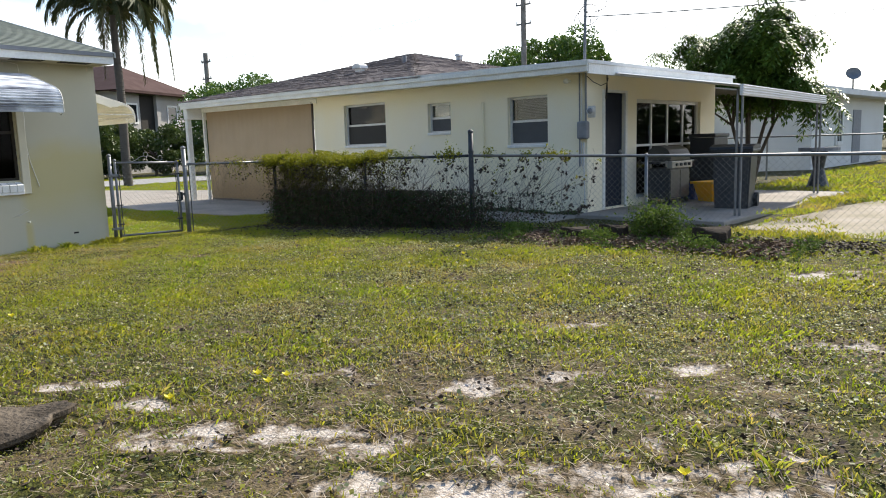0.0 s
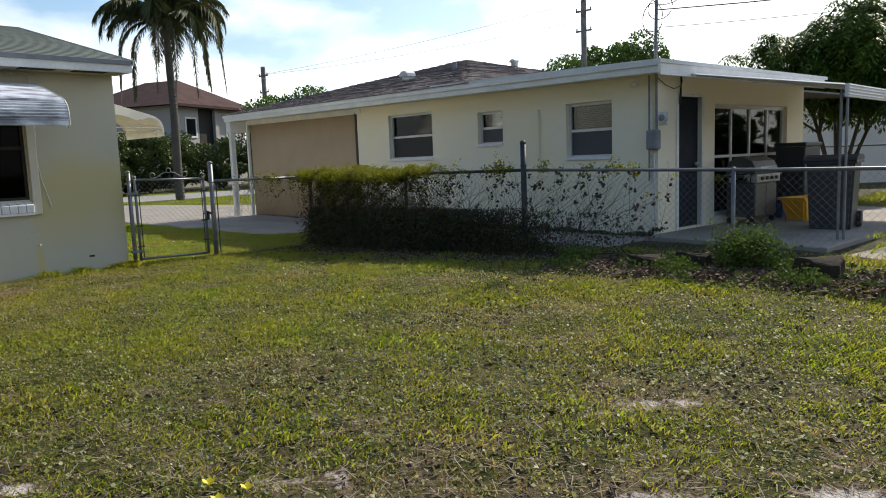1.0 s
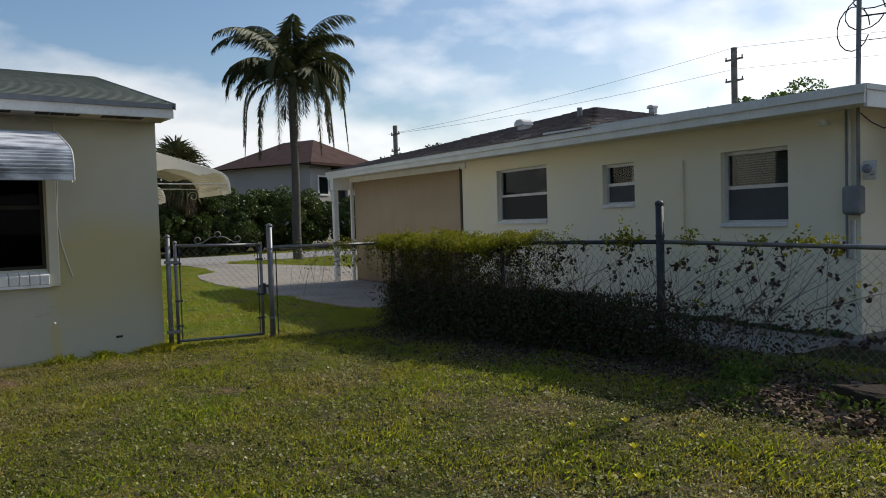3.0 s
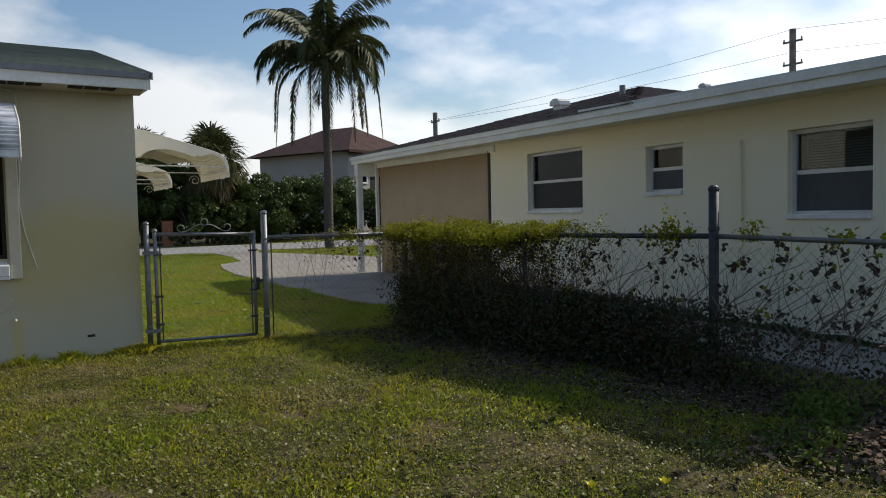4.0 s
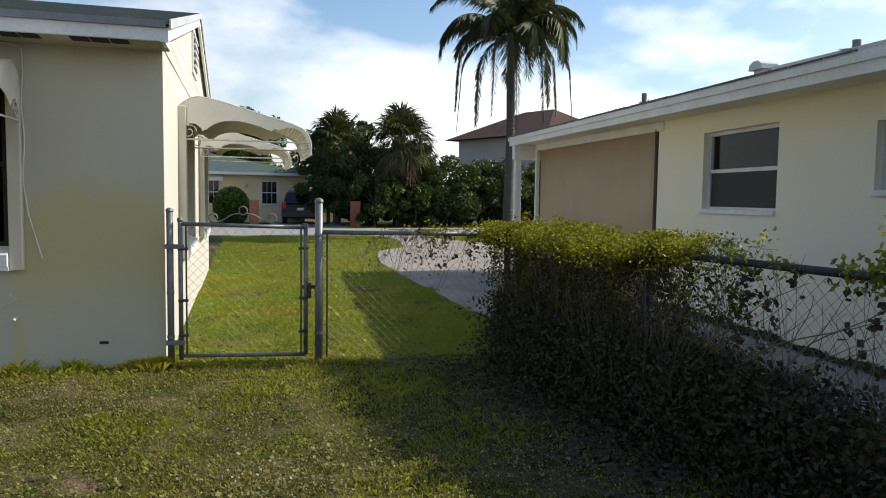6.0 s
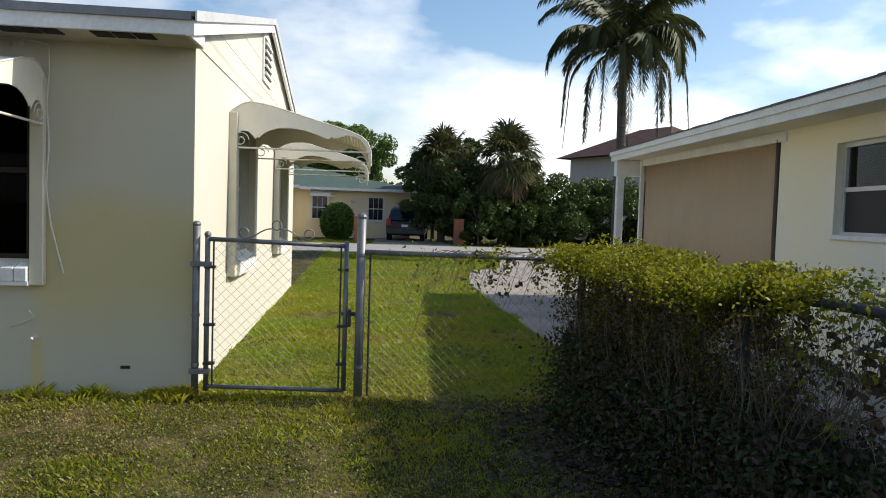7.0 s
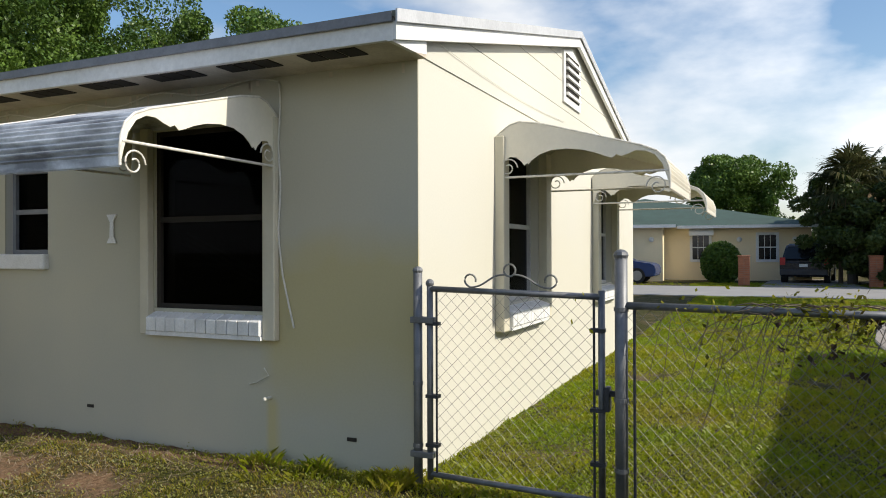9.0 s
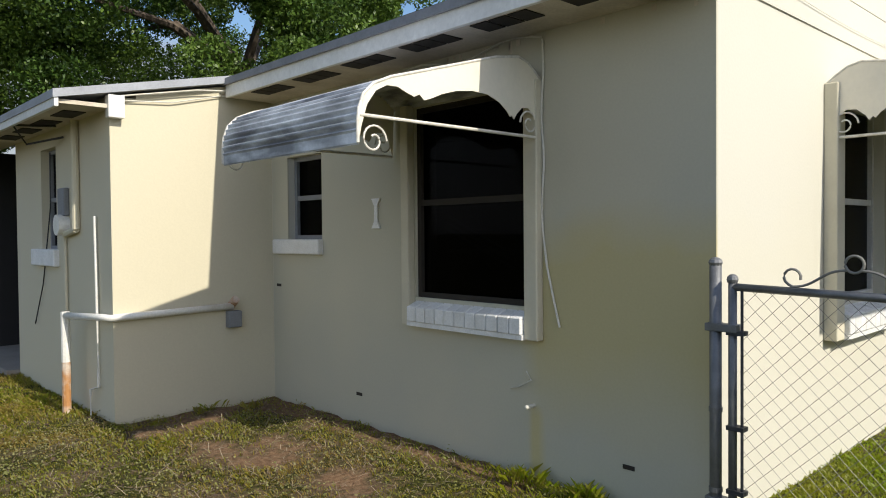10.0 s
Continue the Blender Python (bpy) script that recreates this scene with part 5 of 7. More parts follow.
core = hedge_points(80000, -9.82, -6.7, 0.42, 1.14, 0.105)
core = core[nrng.uniform(0, 1, len(core)) < (0.05 + 0.95 * holes(core)) * fade(core[:, 0])]
crest = hedge_points(80000, -9.95, -7.0, 1.05, 1.20, 0.135)
ragged = np.sin(crest[:, 0] * 5 + 1) + np.sin(crest[:, 0] * 13 + 1) + 0.8 * np.sin(crest[:, 0] * 29 + 9 * crest[:, 1])
crest[:, 2] += 0.030 * ragged
crest = crest[nrng.uniform(0, 1, len(crest)) < (0.15 + 0.85 * holes(crest)) * (0.12 + 0.88 * fade(crest[:, 0]))]
tall = np.concatenate([np.stack((x + nrng.normal(0, 0.022, 40) + bend * np.linspace(0, 1, 40) ** 2, float(fence_y(x)) + nrng.normal(0, 0.03, 40), np.linspace(1.1, top, 40)), 1)
                       for x, top, bend in zip(np.concatenate((nrng.uniform(-9.95, -7.8, 30), nrng.uniform(-7.8, -4.4, 7))), nrng.uniform(1.16, 1.32, 37), nrng.uniform(-0.12, 0.12, 37))])
part_leaf = leaf_quads(nrng, core - OFF, 0.0125)
# higher leaves tinted paler, sun through the hedge put into their colour
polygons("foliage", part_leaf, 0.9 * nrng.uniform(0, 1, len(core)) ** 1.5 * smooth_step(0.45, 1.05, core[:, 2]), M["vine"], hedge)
polygons("crest_foliage", leaf_quads(nrng, crest - OFF, 0.0128, flat=0.3), nrng.uniform(0.3, 1, len(crest)), M["vine"], hedge, "bright yellow green foliage along the crest")
SPRIG = polygons("sprig", leaf_quads(nrng, tall - OFF, 0.017), nrng.uniform(0.3, 1, len(tall)), M["vine"], hedge)
# scattered bunches beyond the thick growth: shrivelled leaves on the wire, bright ones on the rail
bx = -8.0 + 4.3 * nrng.uniform(0, 1, 210) ** 1.25
bz = 1.1 - 0.8 * nrng.uniform(0, 1, 210) ** 1.3
bn = nrng.integers(3, 11, 210)
bunch = np.repeat(np.stack((bx, fence_y(bx) - 0.015, bz), 1), bn, axis=0) + nrng.normal(0, 1, (bn.sum(), 3)) * (0.02, 0.018, 0.022)
polygons("dead_foliage", leaf_quads(nrng, bunch - OFF, 0.034, long=1.25), nrng.uniform(0, 1, len(bunch)), M["vinedry"], hedge, "shrivelled brown leaves")
green = []
for gx0, gx1, count, up in ((-7.6, -6.6, 260, 0.035), (-6.35, -5.85, 330, 0.05), (-6.2, -6.0, 90, 0.12), (-4.95, -4.15, 420, 0.035), (-4.5, -4.35, 80, 0.07), (-7.3, -4.0, 90, 0.03)):
    gx = nrng.uniform(gx0, gx1, count)
    gx = gx[np.sin(gx * 37 + 2 * np.sin(gx * 17)) > -0.45]
    green.append(np.stack((gx, fence_y(gx) + nrng.normal(0, 0.035, len(gx)), 1.125 + np.abs(nrng.normal(0, up, len(gx))) - 0.09 * nrng.uniform(0, 1, len(gx)) ** 3), 1))
gb = nrng.integers(0, 210, 70)
green.append(np.repeat(np.stack((bx[gb] + 0.06, fence_y(bx[gb]) - 0.02, bz[gb] + 0.03), 1), 5, axis=0) + nrng.normal(0, 0.02, (350, 3)))
green = np.concatenate(green)
polygons("thin_foliage", leaf_quads(nrng, green - OFF, 0.021), nrng.uniform(0.2, 1, len(green)), M["vine"], hedge, "bright green leaf bunches along the rail")
dry = hedge_points(30000, -9.9, -7.0, 0.3, 1.06, 0.12)
dry = dry[nrng.uniform(0, 1, len(dry)) < (0.2 + 0.8 * holes(dry)) * (0.15 + 0.85 * fade(dry[:, 0]))]
polygons("dead_foliage", leaf_quads(nrng, dry - OFF, 0.017, long=1.3), nrng.uniform(0, 1, len(dry)), M["vinedry"], hedge, "shrivelled brown leaves")
# low leaves in dark green and brown: foot shade put into the colour
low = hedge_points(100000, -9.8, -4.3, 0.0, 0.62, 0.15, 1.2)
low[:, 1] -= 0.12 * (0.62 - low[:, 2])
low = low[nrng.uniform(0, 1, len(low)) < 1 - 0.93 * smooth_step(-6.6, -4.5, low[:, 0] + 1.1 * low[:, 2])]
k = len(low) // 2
polygons("undergrowth", leaf_quads(nrng, low[:k] - OFF, 0.018), 0.1 * nrng.uniform(0, 1, k), M["leaf"], hedge, "low leaves coloured dark for the shade they stand in")
polygons("undergrowth", leaf_quads(nrng, low[k:] - OFF, 0.019), nrng.uniform(0, 1, len(low) - k), M["vinedry"], hedge, "dead brown leaves deepening the shade at the foot")
tr = random.Random(11)
bm = bmesh.new()
for i in range(1150):
    dense = i < 1020
    x = tr.uniform(-9.9, -7.2) if dense else tr.uniform(-7.6, -3.8)
    z = tr.uniform(0.02, 0.5)
    pts, dx, dz = [], tr.uniform(-0.09, 0.09), tr.uniform(0.05, 0.15)
    yy = float(fence_y(x)) + tr.gauss(0, 0.1 if dense else 0.03)
    for q in range(7):
        pts.append((x + 8.6, yy - 10.05, z))
        x, z, yy = x + dx + tr.uniform(-0.04, 0.04), min(z + dz, 1.2), yy + tr.uniform(-0.03, 0.03)
        dz += tr.uniform(-0.07, 0.05)
    tube(bm, pts, tr.uniform(0.0014, 0.0042), 4, 0.001, caps=False)
for i in range(90):
    x = tr.uniform(-8.0, -4.3)
    z, run, top = tr.uniform(0.05, 0.6), tr.uniform(-0.25, 1.0), tr.uniform(0.75, 1.14)
    pts = [(x + run * f + 0.02 * math.sin(9 * f + i) + 8.6, float(fence_y(x + run * f)) - 0.02 + 0.012 * math.sin(7 * f + i) - 10.05, z + max(0.0, top - z) * f ** 0.8) for f in [j / 9 for j in range(10)]]
    tube(bm, pts, tr.uniform(0.0025, 0.0055), 4, 0.0015, caps=False)
for i in range(24):
    x, z = tr.uniform(-10.0, -8.9), tr.uniform(1.0, 1.2)
    y = tr.uniform(8.9, 10.0)
    pts = [(-9.98 + 8.6 + tr.uniform(-0.03, 0.03), y - 10.05 - 0.07 * q, 1.14 + 0.02 * math.sin(q) - 0.012 * q * q * tr.random()) for q in range(9)]
    tube(bm, pts, 0.003, 4, 0.0015, caps=False)
tagged(part("twig", bm, M["twig"], hedge, "bare grey brown stems"), kind="stuff")
over = np.stack((nrng.normal(-9.97, 0.04, 1500), 9.98 - np.abs(nrng.normal(0, 0.55, 1500)), 1.12 + nrng.normal(0, 0.05, 1500) - 0.35 * nrng.uniform(0, 1, 1500) ** 4), 1)
over = over[(np.sin(over[:, 1] * 11) + np.sin(over[:, 1] * 23) > -0.5)]
rc = np.stack((np.full(24, -10.0), 9.95 - 0.9 * nrng.uniform(0, 1, 24) ** 1.6, 1.1 - 0.28 * nrng.uniform(0, 1, 24) ** 1.8), 1)
rd = np.repeat(rc, 5, axis=0) + nrng.normal(0, 0.018, (120, 3))
polygons("dead_foliage", leaf_quads(nrng, rd - OFF, 0.034, long=1.25), nrng.uniform(0, 1, len(rd)), M["vinedry"], hedge, "shrivelled brown leaves")
RUNNER = polygons("runner", leaf_quads(nrng, over - OFF, 0.018), nrng.uniform(0, 1, len(over)), M["vine"], hedge)

for ob in (SPRIG, RUNNER):
    tagged(ob, kind="stuff")

# ---- grass ----


def grass(name, x0, x1, y0, y1, n, h, keep, mat, width, label, broad=False):
    rng2 = np.random.default_rng(abs(int(x0 * 100 + y0 * 7 + n)) + 3)
    x, y = rng2.uniform(x0, x1, n), rng2.uniform(y0, y1, n)
    ok = (rng2.uniform(0, 1, n) < keep(x, y)) & (wear(x, y) + rng2.normal(0, 0.16, n) < 0.42) & (rng2.uniform(0, 1, n) > 0.45 * smooth_step(-5.5, -1.0, x) * (1 - smooth_step(4.2, 7.5, y)))
    x, y = x[ok], y[ok]
    n = len(x)
    z = ground_z(x, y) + 0.008 * np.sin(x * 9 + 2 * np.sin(y * 7)) * np.sin(y * 8 + np.sin(x * 5))
    az = rng2.uniform(0, 6.283, n)
    clump = 0.6 + 0.4 * np.sin(x * 3.1 + 1.3 * np.sin(y * 2.3)) * np.sin(y * 3.7 + x)
    patch = np.sin(x * 1.7 + 2 * np.sin(y * 1.1)) * np.sin(y * 1.9 + 1.5 * np.sin(x * 0.9)) + 0.5 * np.sin(x * 5.1) * np.sin(y * 4.3)
    dry = smooth_step(-5.5, -1.0, x) * (1 - smooth_step(4.2, 7.5, y))
    mosaic = np.sin(x * 6.3 + 2.6 * np.sin(y * 3.7 + 0.5)) * np.sin(y * 7.1 + 2.4 * np.sin(x * 3.3)) + 0.55 * np.sin(x * 14.5 + 3 * np.sin(y * 9)) * np.sin(y * 16.3)
    bare_spot = (0.25 + 0.75 * dry) * smooth_step(0.0, -0.75, mosaic)
    live = rng2.uniform(0, 1, n) > 0.8 * bare_spot
    x, y, z, az, clump, patch, dry, mosaic = (v[live] for v in (x, y, z, az, clump, patch, dry, mosaic))
    n = len(x)
    dry = np.maximum(dry * smooth_step(0.5, -0.4, mosaic), 0.75 * smooth_step(-6.8, -8.2, x) * smooth_step(6.6, 5.2, y))
    tint = np.clip(rng2.beta(1.2, 3, n) + 0.45 * smooth_step(0.2, 1.0, patch) + dry * rng2.uniform(0, 0.75, n), 0, 1)
    tint = tint * (1 - 0.55 * (x < -10.3))
    if broad:
        lump = np.sin(x * 27 + 4 * np.sin(y * 11)) * np.sin(y * 25 + 4 * np.sin(x * 13))
        sel = rng2.uniform(0, 1, n) < 0.35 + 0.65 * smooth_step(-0.5, 0.5, lump)
        x, y, z, tint, lump = x[sel], y[sel], z[sel], tint[sel], lump[sel]
        # a few leaves tinted pale: glints on the lawn put into the colour
        tint = np.where(rng2.uniform(0, 1, len(x)) < 0.09 * smooth_step(-8.0, -5.5, x), rng2.uniform(0.6, 1, len(x)), tint * 0.45)
        c = np.stack((x, y, z + rng2.uniform(0.006, 0.03, len(x)) * (1.2 + lump)), 1)
        return tagged(polygons(name, leaf_quads(rng2, c, width, flat=0.55, long=1.25), tint, mat), label, "grass", kind="stuff")
    tuffet = 0.5 + 0.5 * np.sin(x * 33 + 4 * np.sin(y * 9)) * np.sin(y * 31 + 4 * np.sin(x * 11))
    hh = h * rng2.uniform(0.5, 1.25, n) * (0.6 + 0.75 * tuffet) * clump * (1.15 - 0.5 * smooth_step(0.2, 1, patch))
    lean = rng2.uniform(0.3, 1.5, n) * hh
    dx, dy = np.cos(az), np.sin(az)
    ww = width * rng2.uniform(0.6, 1.3, n)
    p0 = np.stack((x - dy * ww, y + dx * ww, z - 0.005), 1)
    p1 = np.stack((x + dy * ww, y - dx * ww, z - 0.005), 1)
    p2 = np.stack((x + dx * lean * 0.5 + dy * ww * 0.8, y + dy * lean * 0.5 - dx * ww * 0.8, z + hh * 0.75), 1)
    p3 = np.stack((x + dx * lean, y + dy * lean, z + hh), 1)
    return tagged(polygons(name, np.stack((p0, p1, p2, p3), 1), tint, mat), label, "grass", kind="stuff")


def off_slabs(x, y):
    """1 on the lawn, 0 under the houses and slabs."""
    a = (x < -10.2) & (y < 7.05) | (x < -8.83) & (y < 2.94)
    drive = (x < -11.6) & (y > np.interp(x, (-30, -28.5, -26.3, -23.6, -22.6, -21.2, -19.0, -11.6), (12.0, 12.6, 12.5, 12.0, 11.15, 10.8, 10.5, 10.55)))
    yw = 12.15 - (x + 4.86) * 0.0875
    bb = (y > yw - 1.2) & (x > -11.6) & (x < -2.4) | (x > -2.4) & (y > 11.1)
    return (~(a | drive | bb)).astype(float)


def near_start(x, y):
    return off_slabs(x, y) * np.clip(1.0 - 0.045 * np.hypot(x + 4, y - 6), 0.25, 1)


grass("lawn_grass", -12, 3.5, 2.6, 11.5, 420000, 0.034, near_start, M["grass"], 0.0034, "short yellow green lawn grass")
grass("lawn_weeds", -12, 3.5, 2.6, 11.5, 330000, 0.04, near_start, M["clover"], 0.0115, "low broad leaved weeds in the lawn", True)
grass("side_lawn_grass", -29.9, -10, 6.9, 12.6, 430000, 0.042, off_slabs, M["grass"], 0.0075, "sunlit strip of lawn between the houses")
def dry_corner(x, y):
    m = np.sin(x * 2.9 + 2 * np.sin(y * 2.1)) * np.sin(y * 3.3 + x)
    return smooth_step(-6.5, -3.0, x) * (1 - smooth_step(6.0, 8.5, y)) * (0.25 + 0.75 * smooth_step(-0.1, 0.5, m))


def back_lawn(x, y):
    return ((y > 15.3) | (x < -1.0 - 0.45 * (y - 11.3))).astype(float) * ((x > -2.2) | (y > 18.3)) * (y > 11.6)


grass("creeping_weeds", -6.5, 3.2, 2.6, 8.5, 26000, 0.04, dry_corner, M["greyweed"], 0.021, "grey green creeping weeds in worn lawn", True)
grass("creeping_weeds", -8.0, 3.2, 2.6, 8.5, 34000, 0.04, near_start, M["clover"], 0.019, "larger leaved creeping weeds in the lawn", True)
grass("back_lawn_grass", -4.5, 9, 11.4, 32, 90000, 0.07, back_lawn, M["grass"], 0.013, "sunlit back lawn behind the patio")
def island(x, y):
    return ((y > np.interp(x, (-30, -28.2, -25.9, -23.6, -20.5), (14.6, 14.0, 14.9, 15.4, 16.3))) & (x > -29.9) & (x < -20.2)).astype(float) * 0.8 + ((x < -36.4) & (y < 30)).astype(float)


grass("side_lawn_grass", -29.9, -19.5, 13.4, 20.5, 50000, 0.06, island, M["grass"], 0.008, "grass island between the drive and the street")
grass("verge_grass", -39.5, -36.4, -2, 26, 60000, 0.06, island, M["grass"], 0.012, "grass verge on the far side of the street")
grass("side_lawn_grass", -10, -6.5, 0.0, 3.2, 45000, 0.045, off_slabs, M["grass"], 0.004, "lawn beside the extension")
def track_strip(x, y):
    return smooth_step(0.34, 0.1, np.abs(x + 1.95 - 0.06 * (y - 12) + 0.1 * np.sin(y * 2.3))) * (y > 12.0)


for z_lift, n_tufts, x0, x1, y0, y1, keep in ((0.135, 9000, -2.6, -1.2, 11.9, 16.4, track_strip), (0.03, 7000, -2.4, 3.2, 10.3, 11.3, lambda x, y: smooth_step(0.35, 0.0, np.abs(y - 10.85 + 0.12 * np.sin(x * 3))))):
    gob = grass("track_grass", x0, x1, y0, y1, n_tufts, 0.06, keep, M["grass"], 0.006, "tufts of grass along the sandy track")
    gob.location.z = z_lift
edge = np.random.default_rng(5)
n = 2400
px, py = np.concatenate((-10.14 + np.abs(edge.normal(0, 0.1, n)), edge.uniform(-10.2, -8.8, 160))), np.concatenate((7.05 - 4.1 * edge.uniform(0, 1, n) ** 2.4, 2.98 + np.abs(edge.normal(0, 0.1, 160))))
n = len(px)
az, tall2 = edge.uniform(0, 6.283, n), 0.5 + 0.5 * np.sin(py * 9 + 2 * np.sin(py * 4))
hh = (0.02 + 0.065 * tall2 * smooth_step(4.5, 6.2, py)) * edge.uniform(0.4, 1.3, n)
ln, z, w = hh * edge.uniform(0.3, 1.2, n), ground_z(px, py), 0.0024
dx, dy = np.cos(az), np.sin(az)
q = np.stack((np.stack((px - dy * w, py + dx * w, z), 1), np.stack((px + dy * w, py - dx * w, z), 1),
              np.stack((px + dx * ln * 0.4, py + dy * ln * 0.4, z + hh * 0.7), 1), np.stack((px + dx * ln, py + dy * ln, z + hh), 1)), 1)
tagged(polygons("wall_foot_grass", q, edge.uniform(0, 0.6, n), M["grass"]), "taller untrimmed grass at the foot of the wall", "grass", kind="stuff")

sn = 40000
sxy = np.stack((edge.uniform(-10.1, 3.0, sn), edge.uniform(1.6, 8.0, sn)), 1)
sk = edge.uniform(0, 1, sn) < np.maximum(smooth_step(-6.5, -1.5, sxy[:, 0]) * (1.0 - 0.8 * smooth_step(4.0, 8.0, sxy[:, 1])), 0.7 * smooth_step(-7.2, -8.4, sxy[:, 0]) * smooth_step(6.4, 5.0, sxy[:, 1])) * off_slabs(sxy[:, 0], sxy[:, 1])
sxy = sxy[sk]
sn = len(sxy)
sa, sl = edge.uniform(0, 6.283, sn), edge.uniform(0.012, 0.05, sn)
sd = np.stack((np.cos(sa), np.sin(sa), edge.normal(0, 0.25, sn)), 1)
sc = np.stack((sxy[:, 0], sxy[:, 1], ground_z(sxy[:, 0], sxy[:, 1]) + edge.uniform(0.004, 0.03, sn)), 1)
sw = np.stack((-np.sin(sa), np.cos(sa), np.zeros(sn)), 1) * 0.0016
tagged(polygons("dry_straw", np.stack((sc - sd * sl[:, None] - sw, sc - sd * sl[:, None] + sw, sc + sd * sl[:, None] + sw, sc + sd * sl[:, None] - sw), 1), edge.uniform(0, 1, sn), M["straw"]),
       "dry pale grass stems lying on the lawn", "dry grass", kind="stuff")

fn = 26000
fxy = np.stack((edge.uniform(-9.0, 3.0, fn), edge.uniform(2.6, 8.6, fn)), 1)
fm2 = np.sin(fxy[:, 0] * 6.3 + 2.6 * np.sin(fxy[:, 1] * 3.7 + 0.5)) * np.sin(fxy[:, 1] * 7.1 + 2.4 * np.sin(fxy[:, 0] * 3.3))
fk = edge.uniform(0, 1, fn) < smooth_step(0.1, -0.7, fm2) * (0.3 + 0.7 * smooth_step(-6.5, -2.5, fxy[:, 0]))
fxy = fxy[fk]
fp = np.stack((fxy[:, 0], fxy[:, 1], ground_z(fxy[:, 0], fxy[:, 1]) + edge.uniform(0.006, 0.022, len(fxy))), 1)
tagged(polygons("leaf_crumbs", leaf_quads(edge, fp, 0.02, flat=0.7, long=1.6), edge.uniform(0, 1, len(fxy)), M["vinedry"]), "dead brown leaf crumbs in the worn lawn", "leaf litter", kind="stuff")

# small yellow flowers
for x, y in ((-4.6, 7.95), (-4.42, 8.21), (-4.1, 7.9), (-3.82, 7.6), (-3.93, 8.27), (-2.77, 4.22), (-2.61, 4.17), (-2.61, 4.3), (-2.82, 3.7), (-0.36, 4.39), (-5.61, 3.98), (-7.1, 3.9), (-6.0, 3.4)):
    fl = thing("flower", Matrix.Translation((x, y, gz(x, y))), "small bright yellow flower in the grass", "flower", "yellow lawn flowers")
    part("stem", tubes(([(0, 0, 0), (0.005, 0, 0.055)], 0.0018), sides=4), M["grass"], fl)
    bm = bmesh.new()
    for k in range(5):
        a = k * 1.2566
        c, s = math.cos(a), math.sin(a)
        vs = [bm.verts.new(p) for p in ((0.005, 0, 0.055), (0.005 + 0.018 * c - 0.013 * s, 0.018 * s + 0.013 * c, 0.072), (0.005 + 0.03 * c, 0.03 * s, 0.082), (0.005 + 0.018 * c + 0.013 * s, 0.018 * s - 0.013 * c, 0.072))]
        bm.faces.new(vs)
    part("bloom", bm, M["yellow"], fl)


# ---- stumps, bush and leaf litter by the fence ----
def stump(x, y, r, h, label, slice_=False):
    rr = random.Random(int(x * 100))
    bm = bmesh.new()
    rings = []
    for z, k in (((0.0, 0.7), (h * 0.35, 0.82), (h * 0.6, 0.98), (h * 0.9, 1.0), (h, 0.95)) if slice_ else ((-0.1, 1.5), (0.0, 1.3), (h * 0.4, 1.05), (h * 0.95, 1.0), (h, 0.93))):
        rings.append([bm.verts.new((r * k * (1 + 0.14 * math.sin(3 * a + x) + 0.07 * math.sin(7 * a)) * math.cos(a), r * k * (1 + 0.14 * math.sin(3 * a + x) + 0.07 * math.sin(7 * a)) * math.sin(a), z + (0.02 * math.sin(2 * a) if z > 0 else 0))) for a in [6.283 * j / 20 for j in range(20)]])
    for u, v in zip(rings, rings[1:]):
        for j in range(20):
            bm.faces.new((u[j], u[(j + 1) % 20], v[(j + 1) % 20], v[j]))
    bm.faces.new(rings[-1])
    ob = mesh_object("tree_stump", bm, M["logwood" if slice_ else "stumpwood"])
    ob.matrix_world = Matrix.Translation((x, y, gz(x, y) - 0.01))
    return tagged(ob, label, "stump", "old stumps by the fence")


stump(-2.1, 9.83, 0.2, 0.19, "low cut dark tree stump beside the fence")
stump(-3.3, 9.9, 0.16, 0.17, "weathered stump half hidden in weeds")
stump(-3.68, 9.66, 0.17, 0.14, "small rotten stump half hidden in weeds")
stump(-3.16, 3.08, 0.25, 0.085, "broad flat rotten log slice on the lawn", True)
bush = thing("bush", Matrix.Translation((-2.82, 10.02, gz(-2.82, 10.02))), "small green bush sprouting beside old stumps", "bush")
c = nrng.normal(size=(5600, 3)) * (0.16, 0.13, 0.105) + (0, 0, 0.2)
c = c[np.sin(c[:, 0] * 31 + 3 * np.sin(c[:, 2] * 19)) * np.sin(c[:, 2] * 29 + c[:, 1] * 17) > -0.35]
polygons("foliage", leaf_quads(nrng, c[c[:, 2] > 0], 0.019), nrng.uniform(0, 0.6, int((c[:, 2] > 0).sum())), M["weedleaf"], bush)
bm = bmesh.new()
for i in range(26):
    a, l = tr.uniform(0, 6.28), tr.uniform(0.1, 0.3)
    tube(bm, [(0, 0, 0), (0.5 * l * math.cos(a), 0.5 * l * math.sin(a), l * 0.6), (l * 0.8 * math.cos(a), l * 0.8 * math.sin(a), l)], 0.005, 4, 0.002, caps=False)
part("stem", bm, M["twig"], bush)
wd = np.stack((nrng.uniform(-4.8, -1.0, 14000), nrng.normal(9.55, 0.34, 14000), nrng.uniform(0.0, 1, 14000)), 1)
wd = wd[np.sin(wd[:, 0] * 4.3 + 1.5 * np.sin(wd[:, 1] * 5)) * np.sin(wd[:, 1] * 6.1 + wd[:, 0]) + 0.4 * np.sin(wd[:, 0] * 13) * np.sin(wd[:, 1] * 17) > 0.05]
lump = np.clip(np.sin(wd[:, 0] * 5) * 0.5 + 0.6 + 0.3 * np.sin(wd[:, 0] * 11 + wd[:, 1] * 6), 0.1, 1)
